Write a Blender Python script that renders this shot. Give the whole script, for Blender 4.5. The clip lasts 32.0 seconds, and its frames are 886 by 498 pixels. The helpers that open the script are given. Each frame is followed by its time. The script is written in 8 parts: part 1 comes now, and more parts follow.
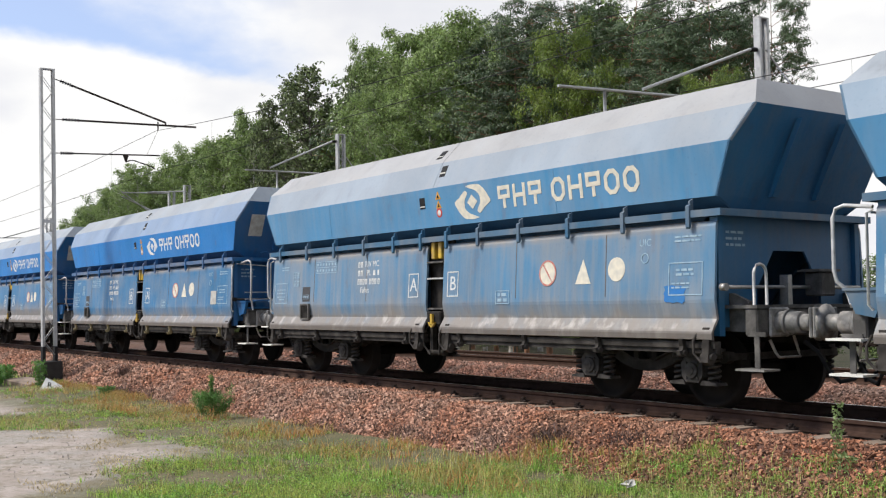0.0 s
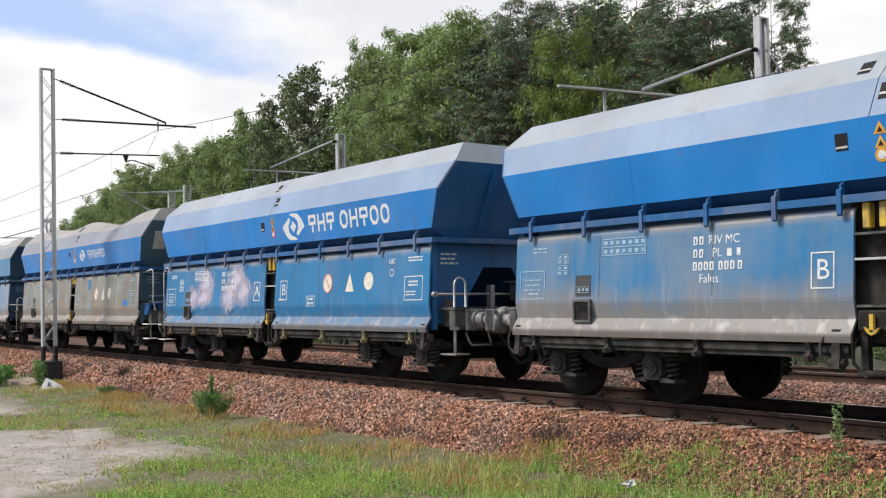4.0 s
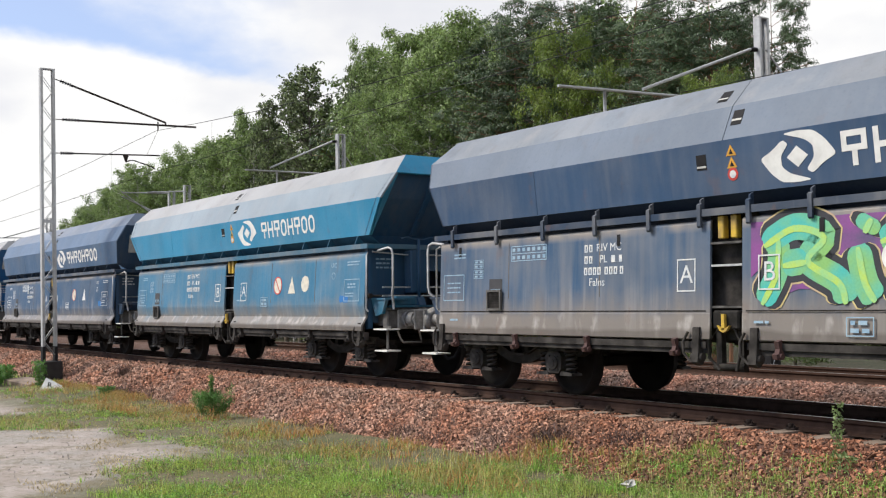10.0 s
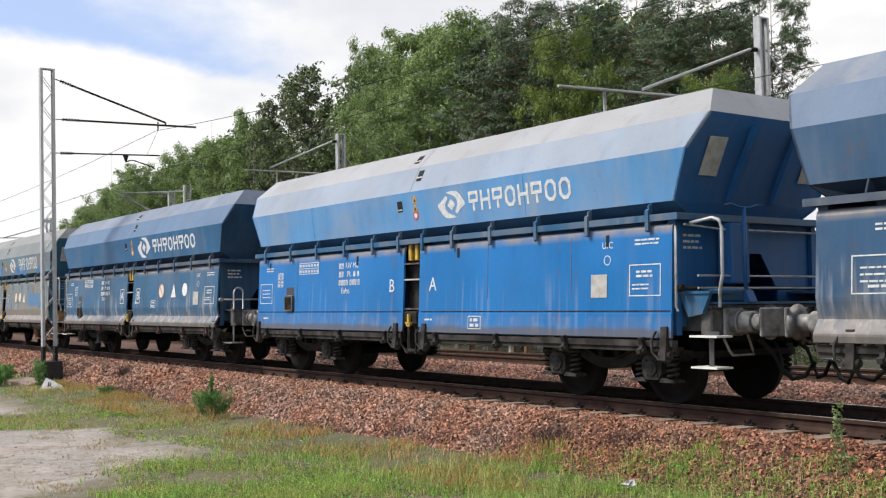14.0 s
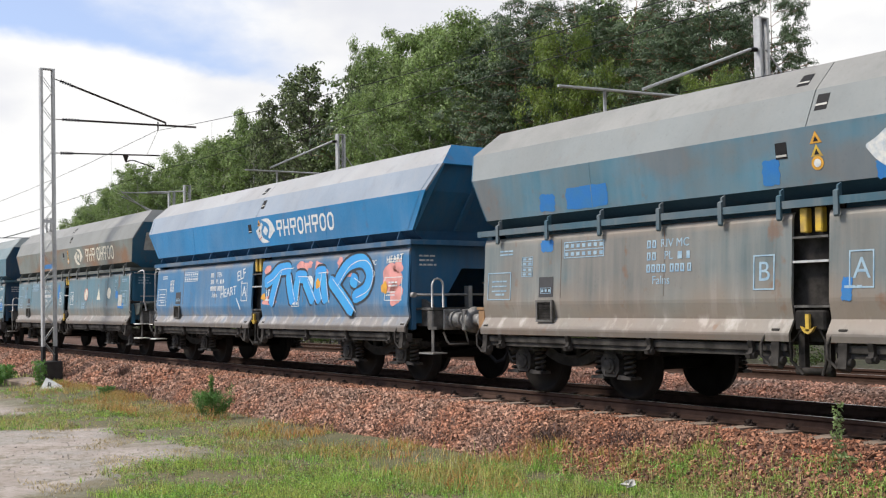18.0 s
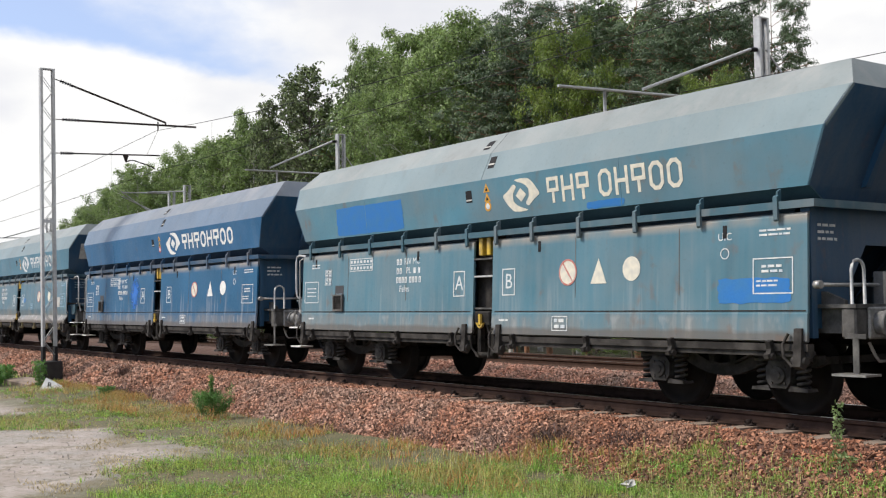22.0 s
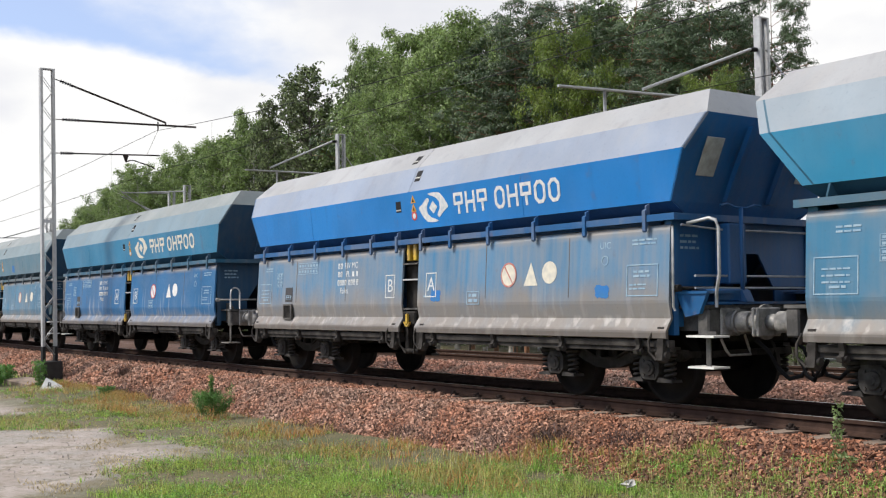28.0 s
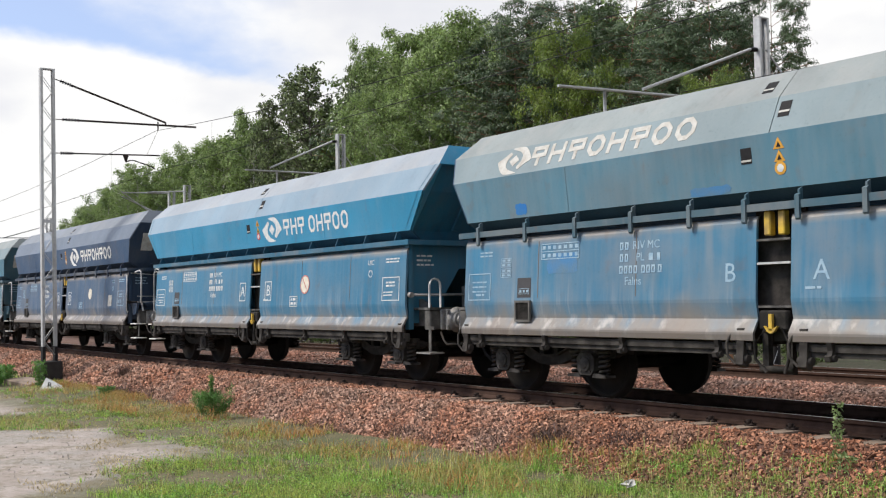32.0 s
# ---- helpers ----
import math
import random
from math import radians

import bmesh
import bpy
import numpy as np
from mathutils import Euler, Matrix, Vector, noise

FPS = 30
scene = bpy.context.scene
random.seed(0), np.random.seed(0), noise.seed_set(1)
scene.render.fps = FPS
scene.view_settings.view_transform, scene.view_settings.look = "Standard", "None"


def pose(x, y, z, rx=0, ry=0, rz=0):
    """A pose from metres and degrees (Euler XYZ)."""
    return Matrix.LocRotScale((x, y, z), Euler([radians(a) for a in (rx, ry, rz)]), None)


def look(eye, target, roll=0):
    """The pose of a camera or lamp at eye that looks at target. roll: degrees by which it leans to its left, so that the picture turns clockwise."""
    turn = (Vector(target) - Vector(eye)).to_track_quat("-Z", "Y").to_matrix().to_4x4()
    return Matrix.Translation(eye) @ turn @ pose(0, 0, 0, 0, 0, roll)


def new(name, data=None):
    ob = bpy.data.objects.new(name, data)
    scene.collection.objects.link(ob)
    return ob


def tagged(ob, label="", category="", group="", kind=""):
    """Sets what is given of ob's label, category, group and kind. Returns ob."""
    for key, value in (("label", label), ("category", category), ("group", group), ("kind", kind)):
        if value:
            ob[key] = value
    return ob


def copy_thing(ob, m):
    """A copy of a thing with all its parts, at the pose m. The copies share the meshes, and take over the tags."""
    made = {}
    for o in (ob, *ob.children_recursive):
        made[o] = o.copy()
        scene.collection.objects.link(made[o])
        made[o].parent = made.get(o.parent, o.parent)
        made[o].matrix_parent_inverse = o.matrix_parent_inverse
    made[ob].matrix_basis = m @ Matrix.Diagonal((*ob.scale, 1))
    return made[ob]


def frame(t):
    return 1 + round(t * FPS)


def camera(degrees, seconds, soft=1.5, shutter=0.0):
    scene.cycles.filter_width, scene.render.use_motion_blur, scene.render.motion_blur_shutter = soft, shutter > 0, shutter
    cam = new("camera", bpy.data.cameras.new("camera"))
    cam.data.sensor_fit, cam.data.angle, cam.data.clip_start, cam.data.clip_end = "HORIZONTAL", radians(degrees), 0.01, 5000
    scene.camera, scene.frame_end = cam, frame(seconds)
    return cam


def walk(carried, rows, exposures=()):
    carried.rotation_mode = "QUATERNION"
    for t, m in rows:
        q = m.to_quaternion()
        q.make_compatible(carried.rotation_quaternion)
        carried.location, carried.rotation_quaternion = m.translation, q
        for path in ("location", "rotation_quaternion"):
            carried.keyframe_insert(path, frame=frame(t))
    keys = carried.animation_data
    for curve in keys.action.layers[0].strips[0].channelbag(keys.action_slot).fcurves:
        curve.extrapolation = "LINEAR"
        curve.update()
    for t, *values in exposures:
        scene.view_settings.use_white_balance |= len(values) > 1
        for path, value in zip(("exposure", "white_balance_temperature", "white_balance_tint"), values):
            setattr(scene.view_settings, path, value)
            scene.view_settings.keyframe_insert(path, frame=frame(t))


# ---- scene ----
# Axes: x runs along the railway (trains go towards +x), y away from the viewer, z up from the top of the rails.
CAM_Z, YC, YC2 = 1.288, 11.303, 17.9          # eye height, centre lines of the near and the far track
YAW, PITCH, ROLL = 54.903, 2.966, -0.585
_d = (-math.sin(radians(YAW)) * math.cos(radians(PITCH)), math.cos(radians(YAW)) * math.cos(radians(PITCH)), math.sin(radians(PITCH)))
cam = camera(44.12, 32.0, soft=1.2)
_still = look((0, 0, CAM_Z), (_d[0] * 10, _d[1] * 10, CAM_Z + _d[2] * 10), ROLL)
walk(cam, [(0.0, _still), (32.0, _still)])

# ---- light ----
SUN_EL, SUN_AZ = 46, 216                       # degrees above the horizon; compass-like angle from +y towards +x
world = bpy.data.worlds.new("world")
scene.world = world
world.use_nodes = True


def build_world():
    """Sky over broken cloud: white cloud low down, a long blue-grey opening above it to the left, more blue overhead."""
    nt = world.node_tree
    N, L = nt.nodes, nt.links
    N.clear()
    out, bg = N.new("ShaderNodeOutputWorld"), N.new("ShaderNodeBackground")
    sky = N.new("ShaderNodeTexSky")
    sky.sky_type, sky.sun_disc = "NISHITA", False
    sky.sun_elevation, sky.sun_rotation = radians(SUN_EL), radians(SUN_AZ)
    sky.air_density, sky.dust_density, sky.ozone_density = 1.0, 0.6, 4.0
    co = N.new("ShaderNodeTexCoord")
    way = co.outputs["Generated"]

    def cloud_noise(scale, detail, stretch):
        mp, nz = N.new("ShaderNodeMapping"), N.new("ShaderNodeTexNoise")
        mp.inputs["Scale"].default_value = stretch
        mp.inputs["Location"].default_value = (0.35, 0.1, 0.0)
        nz.inputs["Scale"].default_value, nz.inputs["Detail"].default_value, nz.inputs["Roughness"].default_value = scale, detail, 0.55
        L.new(way, mp.inputs[0])
        L.new(mp.outputs[0], nz.inputs["Vector"])
        return nz.outputs["Fac"]

    def calc(op, a, b, c=None):
        x = N.new("ShaderNodeMath")
        x.operation = op
        for i, v in enumerate((a, b, c)):
            if isinstance(v, (int, float)):
                x.inputs[i].default_value = v
            elif v is not None:
                L.new(v, x.inputs[i])
        return x.outputs[0]

    def ease(v, lo, hi):
        r = N.new("ShaderNodeMapRange")
        r.interpolation_type = "SMOOTHSTEP"
        r.inputs["From Min"].default_value, r.inputs["From Max"].default_value = lo, hi
        L.new(v, r.inputs["Value"])
        return r.outputs[0]

    def beyond(normal):
        """Signed distance of a direction from a great circle."""
        d = N.new("ShaderNodeVectorMath")
        d.operation = "DOT_PRODUCT"
        d.inputs[1].default_value = normal
        L.new(way, d.inputs[0])
        return d.outputs["Value"]

    broad, fine = cloud_noise(3.2, 4, (1, 1, 2.4)), cloud_noise(9, 6, (1, 1, 2.0))
    ragged = calc("MULTIPLY_ADD", fine, 0.034, calc("MULTIPLY_ADD", broad, 0.03, -0.030))
    opening = calc("MULTIPLY", ease(calc("ADD", beyond(CLOUD_EDGE), ragged), -0.004, 0.010), ease(calc("ADD", beyond(CLOUD_SIDE), calc("MULTIPLY", ragged, 5.0)), -0.03, 0.10))
    sp = N.new("ShaderNodeSeparateXYZ")
    L.new(way, sp.inputs[0])
    overhead = calc("MULTIPLY", ease(sp.outputs["Z"], 0.25, 0.8), ease(broad, 0.62, 0.40))
    blue = calc("MAXIMUM", calc("MULTIPLY", opening, 1.0), calc("MULTIPLY", overhead, 0.75))
    # thin veils of cloud cross the blue, and the white is shaded softly grey
    veil = N.new("ShaderNodeMixRGB")
    veil.inputs["Fac"].default_value = 0.5
    veil.inputs["Color2"].default_value = (CLOUD * 0.62, CLOUD * 0.68, CLOUD * 0.93, 1)
    L.new(sky.outputs[0], veil.inputs["Color1"])
    white = N.new("ShaderNodeMixRGB")
    white.inputs["Color1"].default_value = (CLOUD * 1.0, CLOUD * 0.995, CLOUD * 0.985, 1)
    white.inputs["Color2"].default_value = (CLOUD * 0.80, CLOUD * 0.81, CLOUD * 0.86, 1)
    L.new(ease(calc("ADD", broad, calc("MULTIPLY", fine, 0.3)), 0.60, 0.86), white.inputs["Fac"])
    mix = N.new("ShaderNodeMixRGB")
    L.new(blue, mix.inputs["Fac"])
    L.new(white.outputs[0], mix.inputs["Color1"])
    L.new(veil.outputs[0], mix.inputs["Color2"])
    L.new(mix.outputs[0], bg.inputs["Color"])
    bg.inputs["Strength"].default_value = 0.14
    L.new(bg.outputs[0], out.inputs[0])


CLOUD_EDGE, CLOUD_SIDE = (0.244, 0.043, 0.9688), (-0.484, -0.6942, -0.5328)
CLOUD = 5.6
build_world()
sun = new("sun", bpy.data.lights.new("sun", "SUN"))
sun.data.energy, sun.data.angle, sun.data.color = 3.6, radians(16), (1.0, 0.92, 0.80)
_sd = Vector((math.sin(radians(SUN_AZ)) * math.cos(radians(SUN_EL)), math.cos(radians(SUN_AZ)) * math.cos(radians(SUN_EL)), math.sin(radians(SUN_EL))))
sun.matrix_world = look(_sd * 60, (0, 0, 0))
scene.view_settings.exposure = 0.40

# ---- materials ----
def mat(name, color, rough=0.6, metal=0.0, var=0.25, scale=6.0, bump=0.15, bscale=40.0, rnd=0.0, island=0.0, hue=None, trans=0.0):
    """A surface of one colour with two scales of variation and a fine relief; rnd: variation from piece to piece; hue: a second colour mixed in by patches."""
    m = bpy.data.materials.new(name)
    m.use_nodes = True
    N, L = m.node_tree.nodes, m.node_tree.links
    b = N["Principled BSDF"]
    b.inputs["Roughness"].default_value, b.inputs["Metallic"].default_value = rough, metal
    co = N.new("ShaderNodeTexCoord")
    n1, n2 = N.new("ShaderNodeTexNoise"), N.new("ShaderNodeTexNoise")
    n1.inputs["Scale"].default_value, n1.inputs["Detail"].default_value = scale, 6
    n2.inputs["Scale"].default_value, n2.inputs["Detail"].default_value = bscale, 4
    L.new(co.outputs["Object"], n1.inputs["Vector"])
    L.new(co.outputs["Object"], n2.inputs["Vector"])
    col = N.new("ShaderNodeMixRGB")
    c2 = hue or tuple(c * 0.55 for c in color)
    col.inputs["Color1"].default_value, col.inputs["Color2"].default_value = (*color, 1), (*c2, 1)
    ramp = N.new("ShaderNodeValToRGB")
    ramp.color_ramp.elements[0].position, ramp.color_ramp.elements[1].position = 0.4, 0.66
    ramp.color_ramp.elements[1].color = (*[min(1, var * 2.2)] * 3, 1)
    L.new(n1.outputs["Fac"], ramp.inputs[0])
    L.new(ramp.outputs[0], col.inputs["Fac"])
    last = col.outputs[0]
    fine = N.new("ShaderNodeMath")
    fine.operation = "MULTIPLY_ADD"
    fine.inputs[1].default_value, fine.inputs[2].default_value = var * 0.8, 1 - var * 0.4
    L.new(n2.outputs["Fac"], fine.inputs[0])
    val = fine.outputs[0]
    if rnd or island:
        src = N.new("ShaderNodeObjectInfo") if rnd else N.new("ShaderNodeNewGeometry")
        ma = N.new("ShaderNodeMath")
        ma.operation = "MULTIPLY_ADD"
        amount = rnd or island
        ma.inputs[1].default_value, ma.inputs[2].default_value = amount * 2, 1 - amount
        L.new(src.outputs["Random" if rnd else "Random Per Island"], ma.inputs[0])
        mu = N.new("ShaderNodeMath")
        mu.operation = "MULTIPLY"
        L.new(val, mu.inputs[0])
        L.new(ma.outputs[0], mu.inputs[1])
        val = mu.outputs[0]
    hs = N.new("ShaderNodeHueSaturation")
    L.new(last, hs.inputs["Color"])
    L.new(val, hs.inputs["Value"])
    L.new(hs.outputs[0], b.inputs["Base Color"])
    if bump:
        bu = N.new("ShaderNodeBump")
        bu.inputs["Strength"].default_value, bu.inputs["Distance"].default_value = bump, 0.01
        L.new(n2.outputs["Fac"], bu.inputs["Height"])
        L.new(bu.outputs[0], b.inputs["Normal"])
    if trans:
        t = N.new("ShaderNodeBsdfTranslucent")
        mx = N.new("ShaderNodeMixShader")
        mx.inputs[0].default_value = trans
        L.new(hs.outputs[0], t.inputs["Color"])
        L.new(b.outputs[0], mx.inputs[1])
        L.new(t.outputs[0], mx.inputs[2])
        L.new(mx.outputs[0], N["Material Output"].inputs[0])
    return m


DUST = (0.32, 0.305, 0.29)


def paint(name, color, dust=0.35, low=0.0, low_z=1.15, streak=0.5, rust=0.05, chips=0.0, chip_color=(0.03, 0.16, 0.5), rough=0.45, fade=None, mottle=0.0, dust_color=DUST, veil=0.0, drips=0.0):
    """Sprayed wagon paint: faded patches, vertical dirt streaks, coal dust that settles low down (below low_z, by low), rust and touched-up patches."""
    m = bpy.data.materials.new(name)
    m.use_nodes = True
    N, L = m.node_tree.nodes, m.node_tree.links
    b = N["Principled BSDF"]
    b.inputs["Roughness"].default_value = rough
    b.inputs["Specular IOR Level"].default_value = 0.28
    co = N.new("ShaderNodeTexCoord")
    info = N.new("ShaderNodeObjectInfo")
    off = N.new("ShaderNodeVectorMath")
    off.operation = "ADD"
    L.new(co.outputs["Object"], off.inputs[0])
    L.new(info.outputs["Random"], off.inputs[1])

    def noise_at(scale, detail=5, stretch=(1, 1, 1)):
        mp, n = N.new("ShaderNodeMapping"), N.new("ShaderNodeTexNoise")
        mp.inputs["Scale"].default_value = stretch
        n.inputs["Scale"].default_value, n.inputs["Detail"].default_value = scale, detail
        L.new(off.outputs[0], mp.inputs[0])
        L.new(mp.outputs[0], n.inputs["Vector"])
        return n.outputs["Fac"]

    def ramp(src, a, z, top=1.0):
        r = N.new("ShaderNodeMapRange")
        r.inputs["From Min"].default_value, r.inputs["From Max"].default_value, r.inputs["To Max"].default_value = a, z, top
        L.new(src, r.inputs["Value"])
        return r.outputs[0]

    def over(under, col, fac):
        x = N.new("ShaderNodeMixRGB")
        if isinstance(under, tuple):
            x.inputs["Color1"].default_value = (*under, 1)
        else:
            L.new(under, x.inputs["Color1"])
        x.inputs["Color2"].default_value = (*col, 1)
        L.new(fac, x.inputs["Fac"])
        return x.outputs[0]

    def mul(a, c):
        x = N.new("ShaderNodeMath")
        x.operation = "MULTIPLY"
        for i, s in enumerate((a, c)):
            if isinstance(s, (int, float)):
                x.inputs[i].default_value = s
            else:
                L.new(s, x.inputs[i])
        return x.outputs[0]

    big, streaks, fine = noise_at(0.7), noise_at(1.6, 5, (2.2, 2.2, 0.22)), noise_at(26, 6)
    c = over(color, fade or tuple(min(1, x * 1.3 + 0.008) for x in color), ramp(big, 0.38, 0.66, 0.7))
    c = over(c, tuple(x * 0.55 for x in color), ramp(streaks, 0.56, 0.78, 0.5 * streak))
    c = over(c, dust_color, mul(ramp(noise_at(1.1, 6), 0.42, 0.72), dust))
    c = over(c, dust_color, mul(ramp(streaks, 0.44, 0.3), dust * 0.7))
    rain = noise_at(2.6, 6, (3.5, 3.5, 0.16))
    if veil:
        c = over(c, dust_color, mul(ramp(rain, 0.25, 0.7), veil * 1.5))
    if low:
        sp = N.new("ShaderNodeSeparateXYZ")
        L.new(co.outputs["Object"], sp.inputs[0])
        ad = N.new("ShaderNodeMath")
        ad.operation = "MULTIPLY_ADD"
        ad.inputs[1].default_value = -0.85
        L.new(noise_at(1.5, 7, (1.3, 1.3, 0.45)), ad.inputs[0])
        L.new(sp.outputs["Z"], ad.inputs[2])
        c = over(c, (0.225, 0.192, 0.16), mul(ramp(ad.outputs[0], low_z - 0.52, low_z - 0.90), low * 0.85))
        if drips:
            # pale runs of dried rain and lime below the middle of the flap
            ad2 = N.new("ShaderNodeMath")
            ad2.operation = "MULTIPLY_ADD"
            ad2.inputs[1].default_value = -0.8
            L.new(noise_at(1.1, 3, (1.6, 1.6, 0.05)), ad2.inputs[0])
            L.new(sp.outputs["Z"], ad2.inputs[2])
            c = over(c, (0.43, 0.42, 0.41), mul(mul(ramp(ad2.outputs[0], 1.3, 1.0), ramp(noise_at(4.2, 4, (2.4, 2.4, 0.06)), 0.54, 0.66)), drips))
        # dust that lies on the flap's foot
        foot = N.new("ShaderNodeMath")
        foot.operation = "MULTIPLY_ADD"
        foot.inputs[1].default_value = -0.12
        L.new(noise_at(3.0, 6, (0.6, 1, 1)), foot.inputs[0])
        L.new(sp.outputs["Z"], foot.inputs[2])
        c = over(c, (0.2, 0.18, 0.165), mul(mul(ramp(foot.outputs[0], 1.1, 1.04), ramp(noise_at(3.2, 7, (1.5, 1, 0.35)), 0.36, 0.6)), low * 0.95))
        c = over(c, (0.42, 0.40, 0.38), mul(mul(ramp(foot.outputs[0], 1.1, 1.04), ramp(noise_at(5.5, 6, (1, 1, 0.45)), 0.54, 0.68)), low * 0.75))
        # pale dust on the ledge along the top
        c = over(c, (0.30, 0.265, 0.23), mul(mul(ramp(sp.outputs["Z"], 2.12, 2.21), ramp(noise_at(2.0, 5, (1, 1, 0.4)), 0.3, 0.55)), 0.8))
        c = over(c, (0.10, 0.085, 0.075), mul(ramp(foot.outputs[0], 0.93, 0.88), 0.7))
    if chips:
        c = over(c, chip_color, mul(ramp(noise_at(1.7, 2, (1, 1, 1.6)), 0.68, 0.69), chips))
    c = over(c, (0.17, 0.08, 0.04), mul(ramp(mul(streaks, noise_at(5, 4)), 0.34, 0.43), rust * 3.5))
    if mottle:
        # broad rust stains that run down the plate
        c = over(c, (0.20, 0.105, 0.055), mul(ramp(noise_at(0.75, 7, (1, 1, 1.6)), 0.46, 0.6), mottle))
        c = over(c, (0.15, 0.13, 0.105), mul(ramp(noise_at(1.3, 6, (1, 1, 0.5)), 0.48, 0.62), mottle * 0.7))
    c = over(c, (0.05, 0.05, 0.05), ramp(fine, 0.62, 0.8, 0.22))
    L.new(c, b.inputs["Base Color"])
    rr = N.new("ShaderNodeMath")
    rr.operation = "MULTIPLY_ADD"
    rr.inputs[1].default_value, rr.inputs[2].default_value = 0.35, rough - 0.1
    L.new(fine, rr.inputs[0])
    L.new(rr.outputs[0], b.inputs["Roughness"])
    bu = N.new("ShaderNodeBump")
    bu.inputs["Strength"].default_value, bu.inputs["Distance"].default_value = 0.12, 0.02
    L.new(noise_at(2.2, 3), bu.inputs["Height"])
    L.new(bu.outputs[0], b.inputs["Normal"])
    return m


RUSTY = mat("rusty_steel", (0.04, 0.03, 0.027), 0.8, 0.2, 0.4, 8)
UNDER = mat("grimy_underframe", (0.017, 0.016, 0.015), 0.8, 0.1, 0.4, 5, hue=(0.05, 0.045, 0.042))
SOLE = mat("dusty_sill", (0.024, 0.022, 0.021), 0.8, 0.1, 0.5, 4, hue=(0.07, 0.064, 0.06))
BLACK = mat("black_paint", (0.02, 0.02, 0.022), 0.7)
WHITE = mat("white_paint", (0.68, 0.68, 0.66), 0.6, var=0.15)
WORNWHITE = mat("worn_white_marking", (0.62, 0.62, 0.6), 0.7, var=0.3, scale=12, hue=(0.3, 0.38, 0.48))
YELLOW = mat("yellow_paint", (0.55, 0.36, 0.03), 0.6, var=0.4, hue=(0.25, 0.17, 0.06))
REDP = mat("red_paint", (0.5, 0.05, 0.04), 0.6)
PINKRED = mat("faded_red_ring", (0.42, 0.13, 0.11), 0.7, var=0.4, scale=12, hue=(0.45, 0.33, 0.3))
ORANGE = mat("orange_paint", (0.6, 0.3, 0.03), 0.6)
STEEL = mat("bare_worn_steel", (0.32, 0.31, 0.3), 0.45, 0.6, 0.3, 14)
GALV = mat("grey_painted_mast_steel", (0.42, 0.43, 0.44), 0.55, 0.3, 0.2, 9)
HANDRAIL = mat("pale_handrail_paint", (0.46, 0.47, 0.48), 0.5, 0.2, 0.3, 9)
RAILSIDE = mat("rail_brown_steel", (0.06, 0.036, 0.028), 0.85, 0.0, 0.35, 7)
RAILTOP = mat("polished_rail_head", (0.35, 0.34, 0.34), 0.3, 0.9, 0.2, 8)
for m_ in (RUSTY, UNDER, SOLE, BLACK, RAILSIDE):
    m_.node_tree.nodes["Principled BSDF"].inputs["Specular IOR Level"].default_value = 0.12
CONCRETE = mat("weathered_concrete", (0.26, 0.20, 0.16), 0.9, 0, 0.3, 6, 0.4, 60, rnd=0.12)

# ---- mesh helpers ----
MESHES = {}


def mesh_of(key, build):
    """The mesh of that key, built once."""
    if key not in MESHES:
        bm = bmesh.new()
        build(bm)
        bm.normal_update()
        me = bpy.data.meshes.new(key)
        bm.to_mesh(me)
        bm.free()
        MESHES[key] = me
    return MESHES[key]


def put(name, me, material, parent=None, m=None, label=""):
    """One object on a mesh, with a material of its own."""
    ob = new(name, me)
    if not me.materials:
        me.materials.append(None)
    ob.material_slots[0].link = "OBJECT"
    ob.material_slots[0].material = material
    if parent is not None:
        ob.parent = parent
    if m is not None:
        ob.matrix_basis = m
    if label:
        ob["label"] = label
    return ob


def part(name, bm, material, parent, label=""):
    bm.normal_update()
    me = bpy.data.meshes.new(name)
    bm.to_mesh(me)
    bm.free()
    return put(name, me, material, parent, None, label)


def box(bm, lo, hi, m=None):
    x0, y0, z0 = lo
    x1, y1, z1 = hi
    vs = [bm.verts.new(v) for v in ((x0, y0, z0), (x1, y0, z0), (x1, y1, z0), (x0, y1, z0), (x0, y0, z1), (x1, y0, z1), (x1, y1, z1), (x0, y1, z1))]
    if m is not None:
        for v in vs:
            v.co = m @ v.co
    for f in ((3, 2, 1, 0), (4, 5, 6, 7), (0, 1, 5, 4), (1, 2, 6, 5), (2, 3, 7, 6), (3, 0, 4, 7)):
        bm.faces.new([vs[i] for i in f])
    return vs


def rounded(bm, lo, hi, r=0.01, m=None):
    """A box with bevelled edges."""
    vs = box(bm, lo, hi, m)
    es = {e for v in vs for e in v.link_edges}
    bmesh.ops.bevel(bm, geom=list(es), offset=r, segments=1, affect="EDGES")


def cyl(bm, a, z, r, n=10, r2=None, caps=True):
    a, z = Vector(a), Vector(z)
    d = (z - a).normalized()
    u = d.orthogonal().normalized()
    w = d.cross(u)
    r2 = r if r2 is None else r2
    A = [bm.verts.new(a + (u * math.cos(t) + w * math.sin(t)) * r) for t in (2 * math.pi * i / n for i in range(n))]
    B = [bm.verts.new(z + (u * math.cos(t) + w * math.sin(t)) * r2) for t in (2 * math.pi * i / n for i in range(n))]
    for i in range(n):
        f = bm.faces.new((A[i], A[(i + 1) % n], B[(i + 1) % n], B[i]))
        f.smooth = n > 6
    if caps:
        bm.faces.new(A[::-1])
        bm.faces.new(B)


